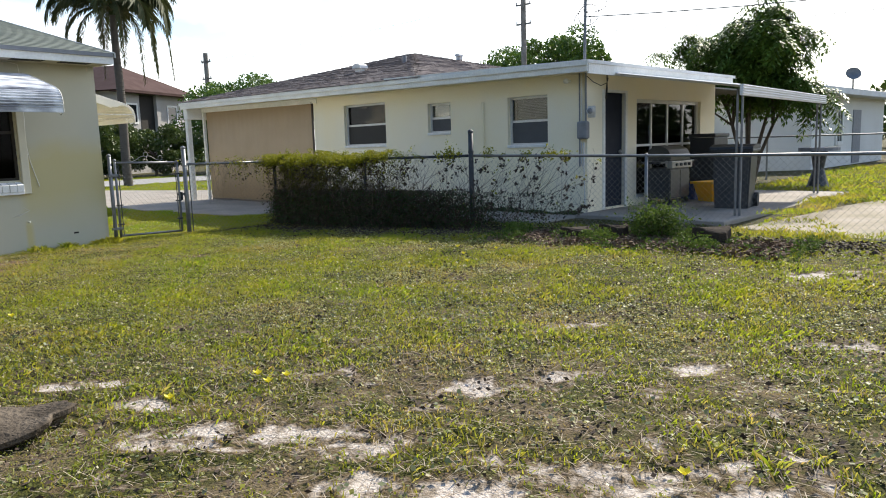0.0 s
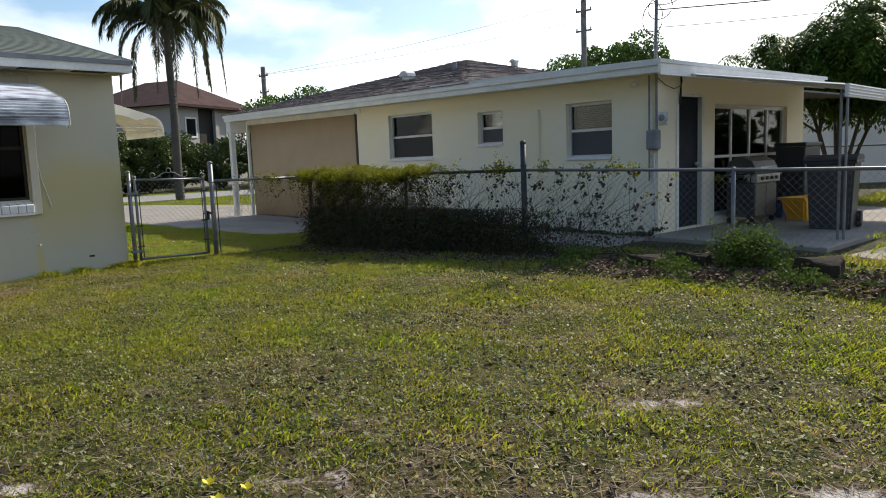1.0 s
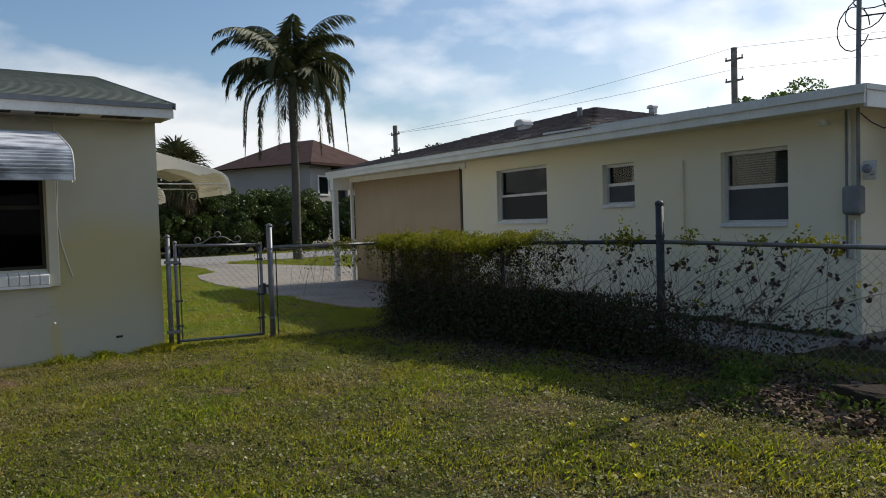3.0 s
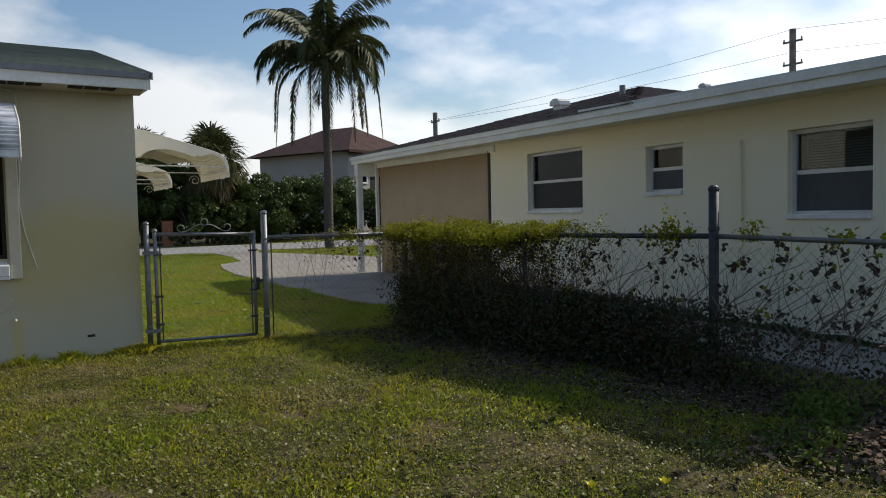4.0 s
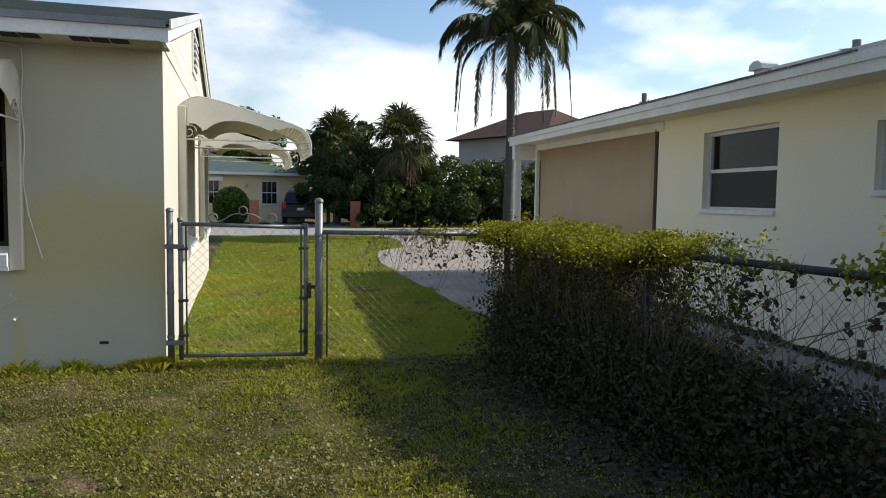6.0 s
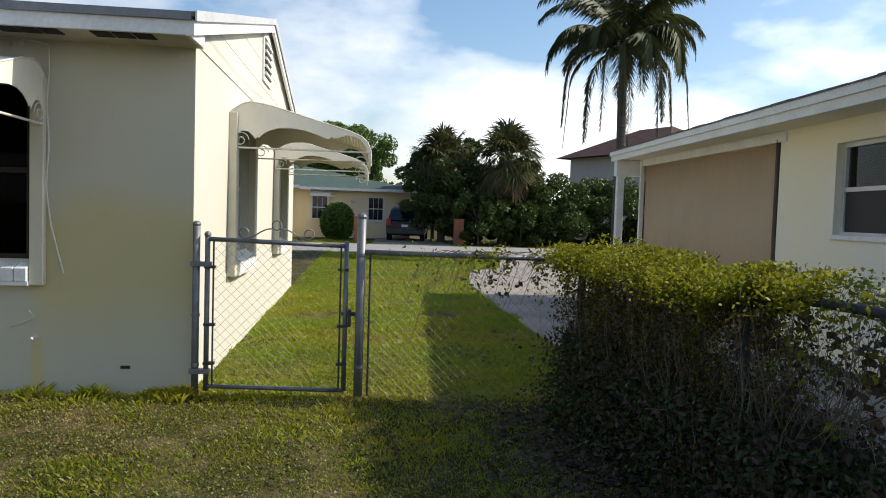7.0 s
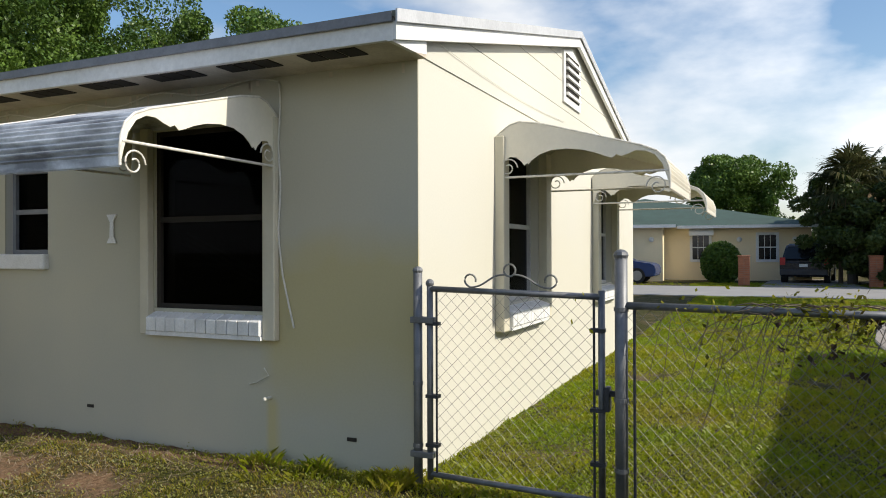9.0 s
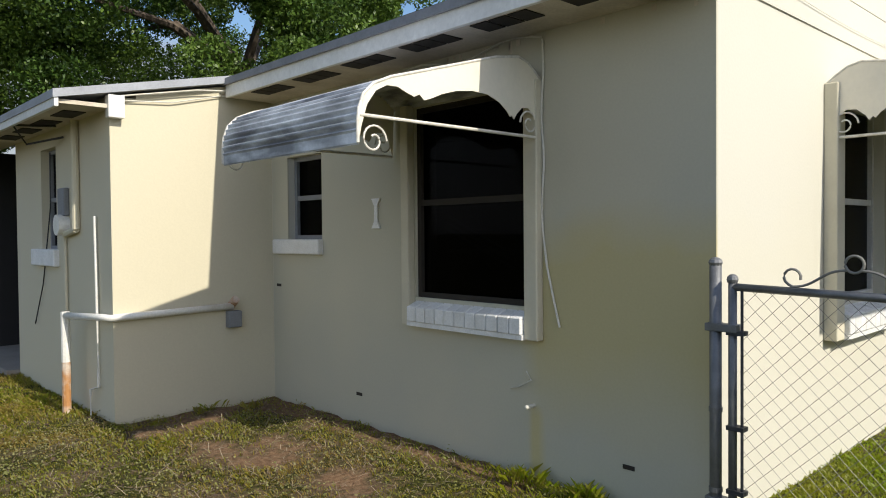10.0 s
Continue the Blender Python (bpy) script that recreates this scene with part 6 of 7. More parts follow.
wd[:, 2] = ground_z(wd[:, 0], wd[:, 1]) + 0.01 + wd[:, 2] * 0.15 * lump
tagged(polygons("weed_patch", leaf_quads(nrng, wd, 0.02), nrng.uniform(0, 0.6, len(wd)), M["weedleaf"]), "creeping weeds over the old stumps", "weeds", kind="stuff")
ln2 = 13000
lx = nrng.uniform(-9.8, 0.8, ln2)
lt2 = np.stack((lx, fence_y(lx) - 0.05 - np.abs(nrng.normal(0, 0.42, ln2)), np.zeros(ln2)), 1)
lt2[:, 2] = ground_z(lt2[:, 0], lt2[:, 1]) + nrng.uniform(0.01, 0.035, ln2)
tagged(polygons("leaf_litter", leaf_quads(nrng, lt2, 0.032, flat=0.8, long=1.4), nrng.uniform(0, 1, ln2), M["vinedry"]), "fallen brown leaves under the fence", "leaf litter", kind="stuff")

wf = np.stack((nrng.uniform(-6.9, -0.05, 5200), -0.03 - np.abs(nrng.normal(0, 0.07, 5200)), nrng.uniform(0, 1, 5200)), 1)
wf[:, 2] = 0.132 + 0.07 * wf[:, 2] * (0.5 + 0.5 * np.sin(wf[:, 0] * 7) * np.sin(wf[:, 0] * 3.1))
wf = np.stack((-4.86 + 0.99619 * wf[:, 0] + 0.08716 * wf[:, 1], 12.15 - 0.08716 * wf[:, 0] + 0.99619 * wf[:, 1], wf[:, 2]), 1)
tagged(polygons("wall_foot_weeds", leaf_quads(nrng, wf, 0.026), nrng.uniform(0, 0.3, len(wf)), M["leaf"]), "dark weeds and litter at the foot of the wall", "weeds", kind="stuff")

ml = np.stack((nrng.uniform(-4.6, -1.2, 9000), nrng.normal(9.6, 0.3, 9000), np.zeros(9000)), 1)
ml[:, 2] = ground_z(ml[:, 0], ml[:, 1]) + nrng.uniform(0.012, 0.05, 9000)
tagged(polygons("leaf_litter", leaf_quads(nrng, ml, 0.034, flat=0.6, long=1.5), nrng.uniform(0, 1, 9000), M["litter"]), "reddish brown leaf litter round the old stumps", "leaf litter", kind="stuff")

# ---- things on the patio ----
grill = thing("barbecue_grill", B0 @ pose(0.34, 2.02, 0.17, 0, 0, 90) @ Matrix.Scale(0.86, 4), "steel barbecue grill with a domed hood on a cart", "grill")
part("cabinet", boxes((-0.42, 0.42, -0.25, 0.25, 0.12, 0.72), bevel=0.015), M["black_plastic"], grill)
part("front_panel", boxes((-0.40, -0.01, -0.265, -0.251, 0.15, 0.68), bevel=0.005), M["grill_hood"], grill)
part("front_panel", boxes((0.01, 0.40, -0.265, -0.251, 0.15, 0.68), bevel=0.005), M["grill_hood"], grill)
part("control_panel", boxes((-0.44, 0.44, -0.31, -0.2, 0.72, 0.86), bevel=0.012), M["steel"], grill)
for k in range(4):
    part("knob", tubes(([(-0.27 + 0.18 * k, -0.31, 0.79), (-0.27 + 0.18 * k, -0.345, 0.79)], 0.03), sides=12), M["black_plastic"], grill)
hood = [(-0.26, 0.0), (-0.27, 0.1), (-0.2, 0.22), (-0.06, 0.29), (0.1, 0.29), (0.22, 0.2), (0.26, 0.0)]
part("hood", prism(hood, 0.84, Matrix.Translation((0.42, 0, 0.87)) @ Matrix(((0, 0, 1, 0), (1, 0, 0, 0), (0, 1, 0, 0), (0, 0, 0, 1)))), M["grill_hood"], grill, "domed dark grey hood")
part("hood_handle", tubes(([(-0.3, -0.3, 0.98), (0.3, -0.3, 0.98)], 0.012)), M["steel"], grill)
part("side_shelf", boxes((-0.72, -0.45, -0.22, 0.22, 0.82, 0.86), bevel=0.008), M["black_plastic"], grill)
part("side_shelf", boxes((0.45, 0.72, -0.22, 0.22, 0.82, 0.86), bevel=0.008), M["black_plastic"], grill)
for x in (-0.38, 0.38):
    for y in (-0.2, 0.2):
        part("caster", tubes(([(x - 0.02, y, 0.055), (x + 0.02, y, 0.055)], 0.055), sides=14), M["rubber"], grill)
        part("leg", boxes((x - 0.015, x + 0.015, y - 0.015, y + 0.015, 0.06, 0.13)), M["black_plastic"], grill)


def tapered(w0, d0, w1, d1, h, wall=0.012):
    bm = bmesh.new()
    ring = lambda w, d, z: [bm.verts.new((x * w, y * d, z)) for x, y in ((-.5, -.5), (.5, -.5), (.5, .5), (-.5, .5))]
    a, b, c2, d2 = ring(w0, d0, 0), ring(w1, d1, h), ring(w1 - 2 * wall, d1 - 2 * wall, h), ring(w0 - 2 * wall, d0 - 2 * wall, 0.02)
    for u, v in ((a, b), (b, c2), (c2, d2)):
        for j in range(4):
            bm.faces.new((u[j], u[(j + 1) % 4], v[(j + 1) % 4], v[j]))
    bm.faces.new(a[::-1])
    bm.faces.new(d2)
    bmesh.ops.bevel(bm, geom=[e for e in bm.edges if abs(e.verts[0].co.z - e.verts[1].co.z) > h / 2], offset=0.03, segments=2, affect="EDGES")
    return bm


tub = thing("storage_tub", B0 @ pose(0.84, 2.8, 0.17, 0, 0, 72), "yellow orange plastic recycling tub", "tub")
part("body", tapered(0.46, 0.36, 0.64, 0.48, 0.34), M["orange_plastic"], tub)
part("rim", boxes((-0.33, 0.33, -0.255, -0.24, 0.31, 0.35), (-0.33, 0.33, 0.24, 0.255, 0.31, 0.35), (-0.34, -0.325, -0.255, 0.255, 0.31, 0.35), (0.325, 0.34, -0.255, 0.255, 0.31, 0.35)), M["orange_plastic"], tub)
part("print_mark", boxes((-0.10, 0.10, -0.222, -0.214, 0.12, 0.2)), M["rust"], tub)
box2 = thing("storage_box", B0 @ pose(0.3, 2.98, 0.17, 0, 0, 0), "small dark blue plastic box beside the grill", "box")
part("body", tapered(0.26, 0.26, 0.3, 0.3, 0.28), M["blue_plastic"], box2)


def wheelie_bin(x, y, rz, label):
    b = thing("wheelie_bin", B0 @ pose(x, y, 0.17, 0, 0, rz), label, "bin", "rubbish bins on the patio")
    part("body", tapered(0.50, 0.55, 0.58, 0.64, 0.92), M["black_plastic"], b)
    part("rim", boxes((-0.32, 0.32, -0.35, 0.35, 0.88, 0.925), bevel=0.012), M["black_plastic"], b)
    part("lid", prism([(-0.37, 0.0), (-0.36, 0.035), (-0.1, 0.075), (0.25, 0.07), (0.36, 0.03), (0.36, 0.0)], 0.64, Matrix.Translation((0.32, 0, 0.927)) @ Matrix(((0, 0, 1, 0), (1, 0, 0, 0), (0, 1, 0, 0), (0, 0, 0, 1)))), M["black_plastic"], b)
    part("handle", tubes(([(-0.26, 0.38, 0.9), (0.26, 0.38, 0.9)], 0.016)), M["blue_plastic"], b)
    for s in (-0.29, 0.29):
        part("wheel", tubes(([(s - 0.03, 0.25, 0.11), (s + 0.03, 0.25, 0.11)], 0.11), sides=16), M["rubber"], b)
    return b


wheelie_bin(1.62, 1.75, 12, "tall dark rubbish bin with a blue handle")
sm = thing("smoker_cabinet", B0 @ pose(0.36, 3.6, 0.17), "tall square black smoker cabinet against the porch glass", "smoker")
part("body", boxes((-0.24, 0.24, -0.3, 0.3, 0.12, 1.12), bevel=0.02), M["black_plastic"], sm)
part("lid", boxes((-0.26, 0.26, -0.32, 0.32, 1.122, 1.19), bevel=0.015), M["black_plastic"], sm)
part("handle", tubes(([(0.28, -0.12, 0.75), (0.28, 0.12, 0.75)], 0.012)), M["steel"], sm)
for x in (-0.2, 0.2):
    for y in (-0.25, 0.25):
        part("leg", boxes((x - 0.02, x + 0.02, y - 0.02, y + 0.02, 0.0, 0.121)), M["black_plastic"], sm)
stool = thing("step_stool", B0 @ pose(0.75, 3.5, 0.17, 0, 0, 20), "small white plastic step stool behind the tub", "stool")
part("seat", boxes((-0.16, 0.16, -0.11, 0.11, 0.43, 0.46), bevel=0.01), M["pvc"], stool)
for x in (-1, 1):
    for y in (-1, 1):
        part("leg", tubes(([(0.18 * x, 0.14 * y, 0.0), (0.13 * x, 0.08 * y, 0.435)], 0.016)), M["pvc"], stool)
part("stretcher", tubes(([(-0.155, -0.11, 0.2), (0.155, -0.11, 0.2)], 0.012)), M["pvc"], stool)
sack = thing("sack", B0 @ pose(0.72, 4.1, 0.17), "pale grey filled sack leaning by the porch post", "sack")
bm = bmesh.new()
rings = []
for i in range(9):
    f = i / 8
    w = 0.2 * (1.0 - 0.55 * max(0.0, f - 0.72) / 0.28) * (0.9 + 0.14 * math.sin(f * 5.0))
    rings.append([bm.verts.new((w * math.cos(a) * (1 + 0.08 * math.sin(3 * a + 4 * f)), 0.8 * w * math.sin(a) + 0.12 * f * f, 0.85 * f)) for a in [6.283 * j / 16 for j in range(16)]])
for u, v in zip(rings, rings[1:]):
    for j in range(16):
        bm.faces.new((u[j], u[(j + 1) % 16], v[(j + 1) % 16], v[j]))
bm.faces.new(rings[0][::-1])
bm.faces.new(rings[-1])
part("cloth", bm, M["stucco_white"], sack, "", True)
bath = thing("pedestal_table", Matrix.Translation((-3.1, 19.6, gz(-3.1, 19.6))), "dark pedestal with a shallow round top on the back lawn", "pedestal")
part("column", tube(tube(bmesh.new(), [(0, 0, 0.4), (0, 0, 0.82)], 0.11, 14, 0.18), [(0, 0, 0), (0, 0, 0.2), (0, 0, 0.42)], 0.24, 14, 0.11), M["black_plastic"], bath)
part("top", tubes(([(0, 0, 0.8), (0, 0, 0.88)], 0.42), sides=18), M["greymetal"], bath)


# ---- trees ----
def tree(name, x, y, h, spread, base, clumps, per, leaf, label, trunk_r=0.2, seed=1, mat="leaf", stems=1, loose=1.0, mottle=0.0):
    """A tapered trunk with limbs and a crown of leaves in uneven clumps."""
    r2, n2 = random.Random(seed), np.random.default_rng(seed)
    t = thing(name, Matrix.Translation((x, y, gz(x, y))), label, "tree")
    bm = bmesh.new()
    tips = []
    for s in range(stems):
        a0 = r2.uniform(0, 6.28)
        off = 0.0 if stems == 1 else trunk_r * 3
        top = Vector((off * math.cos(a0) * 3, off * math.sin(a0) * 3, base + (h - base) * 0.35))
        tube(bm, [(off * math.cos(a0), off * math.sin(a0), -0.2), (top.x * 0.6, top.y * 0.6, top.z * 0.5), tuple(top)], trunk_r, 9, trunk_r * 0.55)
        for q in range(max(3, 7 // stems)):
            a, f = r2.uniform(0, 6.28), r2.uniform(0.5, 0.95)
            tip = Vector((spread * f * math.cos(a), spread * f * math.sin(a), base + (h - base) * r2.uniform(0.3, 0.85)))
            mid = top.lerp(tip, 0.5) + Vector((0, 0, 0.15 * h * r2.random()))
            tube(bm, [tuple(top), tuple(mid), tuple(tip)], trunk_r * 0.45, 6, trunk_r * 0.1)
            tips.append(tip)
    part("trunk", bm, M["bark"], t)
    cs, shade = [], []
    for i in range(clumps):
        if i < len(tips):
            c = np.array(tips[i])
        else:
            v = n2.normal(size=3)
            v /= np.linalg.norm(v)
            v *= n2.uniform(0.55, 1.0)
            c = np.array((v[0] * spread, v[1] * spread, (base + h) / 2 + v[2] * (h - base) / 2))
        rad = spread * n2.uniform(0.13, 0.30) * loose
        d = n2.normal(size=(per, 3))
        d /= np.linalg.norm(d, axis=1)[:, None]
        shade.append(np.full(per, n2.normal(0, mottle) if mottle else 0.0))
        cs.append(c + d * (rad * n2.uniform(0.45, 1.05, per) ** 0.7)[:, None] * (1, 1, 0.75))
    pts = np.concatenate(cs)
    up = pts[:, 2] > 0.1
    pts, shade = pts[up], np.concatenate(shade)[up]
    # leaves take more of the paler tint towards the top of the crown
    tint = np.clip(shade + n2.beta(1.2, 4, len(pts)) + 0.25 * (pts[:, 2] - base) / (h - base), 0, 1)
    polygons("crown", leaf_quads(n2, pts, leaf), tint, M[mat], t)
    return t


tree("oak_tree", -16.5, -9.5, 11.5, 6.2, 2.6, 150, 1900, 0.055, "large dense green oak behind the bungalow", 0.35, 21, "leaf_oak", loose=0.72, mottle=0.22)
tree("oak_tree", -27.0, -8.0, 10.0, 4.6, 2.5, 90, 1200, 0.065, "large green oak beyond the roof", 0.3, 22, "leaf_oak", loose=0.8, mottle=0.2)
tree("oak_tree", -7.5, -13.0, 12.0, 6.0, 2.8, 140, 1800, 0.055, "large dense green oak behind the extension", 0.35, 23, "leaf_oak", loose=0.72, mottle=0.22)
tree("oak_tree", -60.0, 7.2, 8.3, 3.3, 2.6, 80, 700, 0.11, "broad green oak behind the far house", 0.4, 24, "leaf_oak", loose=1.25, mottle=0.15)
tree("tree", -42.0, 32.5, 6.0, 3.6, 1.0, 50, 420, 0.13, "rounded green tree across the street", 0.2, 27, "leaf_oak", loose=1.8)
tree("tree", -29.5, 48.0, 8.4, 3.4, 3.0, 45, 420, 0.13, "green tree rising behind the brown roof", 0.2, 28, "leaf_oak", loose=1.8)
tree("tree", -24.5, 46.0, 8.8, 2.6, 3.5, 34, 420, 0.13, "green tree rising behind the brown roof", 0.2, 29, "leaf_oak", loose=1.8)
tree("tree", -44.0, 44.0, 7.0, 2.6, 2.0, 24, 420, 0.13, "green tree far behind the houses", 0.2, 30, "leaf_oak", loose=1.8)
tree("tree", -38.8, 17.4, 3.4, 2.2, 0.2, 50, 380, 0.09, "dark leafy shrub across the street", 0.1, 31, mottle=0.12)
tree("tree", -39.0, 14.9, 3.4, 1.7, 0.2, 50, 380, 0.09, "dark leafy shrub across the street", 0.1, 32, mottle=0.12)
tree("tree", -37.3, 13.6, 2.7, 1.3, 0.1, 40, 200, 0.11, "dark leafy shrub beside the street", 0.06, 41)
tree("tree", -37.4, 15.6, 2.5, 1.3, 0.1, 40, 200, 0.11, "dark leafy shrub beside the street", 0.06, 42)
tree("tree", -39.5, 13.0, 4.4, 1.9, 0.2, 50, 380, 0.09, "dark leafy shrub across the street", 0.1, 33, mottle=0.12)
tree("tree", -40.5, 11.8, 5.0, 1.8, 0.6, 40, 380, 0.09, "dark leafy shrub beside the far house", 0.1, 34, mottle=0.12)
tree("tree", -42.5, 13.6, 5.3, 2.2, 0.5, 60, 260, 0.13, "tall dark leafy tree behind the sabal palms", 0.12, 43)
tree("tree", -42.5, 16.6, 4.6, 2.0, 0.5, 50, 260, 0.13, "dark leafy tree behind the sabal palms", 0.12, 44)
tree("tree", -40.0, 21.0, 3.6, 2.6, 0.2, 60, 380, 0.09, "broad leafy shrub in front of the two storey house", 0.1, 35, mottle=0.12)
tree("tree", -40.5, 25.0, 3.2, 2.4, 0.2, 50, 380, 0.09, "broad leafy shrub in front of the two storey house", 0.1, 36, mottle=0.12)
tree("tree", -37.5, 28.5, 3.0, 2.2, 0.2, 45, 380, 0.09, "broad leafy shrub in front of the two storey house", 0.1, 37, mottle=0.12)
tree("tree", 6.0, 52.0, 4.5, 4.0, 1.0, 40, 420, 0.13, "green tree far down the back gardens", 0.2, 38, "leaf_oak", loose=1.8)
tree("tree", -1.0, 58.0, 5.0, 3.5, 1.0, 40, 420, 0.13, "green tree far down the back gardens", 0.2, 39, "leaf_oak", loose=1.8)
gt = thing("garden_tree", Matrix.Translation((-5.1, 21.3, gz(-5.1, 21.3))), "leafy garden tree with several pale stems and drooping leaves", "tree")
gr, gn = random.Random(26), np.random.default_rng(26)
bm, heads = bmesh.new(), []
for k in range(6):
    a = 1.05 * k + gr.uniform(-0.3, 0.3)
    fork = Vector((0.55 * math.cos(a), 0.55 * math.sin(a), gr.uniform(1.3, 2.0)))
    tube(bm, [(0.12 * math.cos(a), 0.12 * math.sin(a), -0.1), tuple(fork * 0.5), tuple(fork)], 0.055, 7, 0.035)
    for j in range(5):
        b2, reach = a + gr.uniform(-0.8, 0.8), gr.uniform(0.4, 1.9)
        tip = Vector((reach * math.cos(b2), reach * math.sin(b2), gr.uniform(2.7, 4.6) - 0.45 * reach))
        tube(bm, [tuple(fork), tuple(fork.lerp(tip, 0.5) + Vector((0, 0, 0.15))), tuple(tip)], 0.03, 5, 0.012)
        heads += [tip] + [tip + Vector((gr.gauss(0, 0.27), gr.gauss(0, 0.27), gr.gauss(0, 0.2))) for q in range(6)]
part("trunk", bm, M["bark"], gt)
quads = []
for h in heads:
    for j in range(22):
        a, tilt = gr.uniform(0, 6.283), gr.uniform(-0.9, 0.5)
        d = np.array((math.cos(a) * math.cos(tilt), math.sin(a) * math.cos(tilt), math.sin(tilt)))
        for k in range(1, 6):
            o = np.array(h) + d * 0.075 * k + np.array((0, 0, -0.012 * k * k))
            for sgn in (-1, 1):
                e = o + 0.16 * (np.array((-math.sin(a), math.cos(a), 0)) * sgn * 0.8 + d * 0.4 + np.array((0, 0, -gr.uniform(0.2, 0.7))))
                wv = np.cross(e - o, np.array((0, 0, 1.0))) * 0.17
                m2 = (o + e) / 2
                quads.append((o, m2 + wv, e, m2 - wv))
polygons("crown", np.array(quads), gn.uniform(0.1, 0.9, len(quads)), M["leaf_oak"], gt)
rb = thing("round_bush", Matrix.Translation((-41.0, 7.1, 0)), "clipped round green bush before the yellow house", "bush")
d = nrng.normal(size=(9000, 3))
d /= np.linalg.norm(d, axis=1)[:, None]
d = d * (0.85, 0.85, 0.95) * nrng.uniform(0.75, 1.05, (9000, 1)) + (0, 0, 0.85)
polygons("foliage", leaf_quads(nrng, d[d[:, 2] > 0], 0.07), nrng.uniform(0, 0.8, int((d[:, 2] > 0).sum())), M["leaf_oak"], rb)
part("stem", tubes(([(0, 0, -0.1), (0, 0, 0.8)], 0.05)), M["bark"], rb)

far = np.random.default_rng(50)
pts = []
for i in range(210):
    if i < 120:
        c0 = np.array((-72 + far.normal(0, 3), far.uniform(-60, 60), far.uniform(0.5, 3.2)))
    else:
        c0 = np.array((far.uniform(-70, 45), 72 + far.normal(0, 3), far.uniform(0.5, 3.4)))
    d = far.normal(size=(170, 3))
    d /= np.linalg.norm(d, axis=1)[:, None]
    pts.append(c0 + d * far.uniform(1.2, 2.4))
pts = np.concatenate(pts)
tagged(polygons("far_trees", leaf_quads(far, pts[pts[:, 2] > 0], 0.4), far.uniform(0, 0.4, int((pts[:, 2] > 0).sum())), M["leaf"]), "distant line of green trees", "trees", kind="stuff")


def frond(n2, az, rise, length, droop, leaflet, tip_dead=0.0, early=False):
    """A feather frond: the rib arches and falls, its leaflets hang from both sides."""
    steps = 46
    p, q = np.zeros(3), []
    el = rise
    for i in range(steps):
        q.append((p.copy(), el))
        p = p + np.array((math.cos(az) * math.cos(el), math.sin(az) * math.cos(el), math.sin(el))) * length / steps
        el = max(el - droop / steps * (2.0 - 1.3 * i / steps if early else 0.5 + 1.4 * i / steps), -1.5)
    quads, tint = [], []
    side = np.array((-math.sin(az), math.cos(az), 0))
    for i in range(steps - 1):
        a, b = q[i][0], q[i + 1][0]
        w = 0.022 * (1 - i / steps) + 0.006
        quads.append((a - side * w, a + side * w, b + side * w, b - side * w))
        tint.append(0.7)
        up = np.array((0, 0, w))
        quads.append((a - up, a + up, b + up, b - up))
        tint.append(0.7)
        if i < 5:
            continue
        along = (b - a) / (np.linalg.norm(b - a) + 1e-9)
        ll = leaflet * (math.sin(3.0 * (i / steps) ** 0.8) * 0.8 + 0.25)
        for s in (-1, 1):
            for rep in range(3):
                d = side * s * n2.uniform(0.25, 0.8) + along * 0.5 + np.array((0, 0, -n2.uniform(0.35, 1.0)))
                d /= np.linalg.norm(d)
                o = a + (b - a) * n2.uniform(0, 1)
                wv = np.cross(d, np.array((0.2, 0.3, 1.0)))
                wv = wv / np.linalg.norm(wv) * 0.015
                e = o + d * ll * n2.uniform(0.8, 1.15)
                sag = np.array((0, 0, -0.10 * ll))
                quads.append((o - wv, o + wv, (o + e) / 2 + wv - sag * 0.5, e + sag))
                tint.append(min(1.0, tip_dead + 0.25 * n2.uniform(0, 1)))
    return np.array(quads), np.array(tint)


palm = thing("queen_palm", Matrix.Translation((-28.6, 17.0, 0)), "tall queen palm with a straight grey trunk and drooping fronds", "palm tree")
bm = bmesh.new()
tube(bm, [(-0.05 * math.sin(i * 0.4), 0, -0.2 + 7.4 * i / 24) for i in range(25)], 0.19, 14, 0.13)
for i in range(46):
    z = 0.2 + 0.155 * i
    tube(bm, [(-0.05 * math.sin(i * 0.155 / 0.308 * 0.4), 0, z), (-0.05 * math.sin(i * 0.155 / 0.308 * 0.4), 0, z + 0.03)], 0.197 - 0.06 * z / 7.3, 14)
part("trunk", bm, M["palmbark"], palm, "", True)
part("crownshaft", tubes(([(0, 0, 6.9), (0.0, 0, 7.7)], 0.16), sides=12), M["palmleaf"], palm)
pn = np.random.default_rng(8)
for k in range(33):
    az = k * 2.39996 + pn.normal(0, 0.2)
    hang = k >= 23
    if k < 10:
        args = (pn.uniform(1.25, 1.55), pn.uniform(3.6, 4.2), pn.uniform(1.5, 2.1), 0.7, 0.0)
    elif k < 23:
        args = (pn.uniform(0.5, 1.1), pn.uniform(3.2, 3.8), pn.uniform(1.9, 2.4), 0.78, 0.0)
    else:
        args = (pn.uniform(0.5, 0.9), pn.uniform(3.9, 4.7), pn.uniform(2.0, 2.6), 0.42, 0.06 if k < 30 else 0.3)
    q, tn = frond(pn, az, *args, early=hang)
    polygons("frond", q + np.array((0, 0, 6.95 if hang else 7.2)), tn, M["palmleaf"], palm)


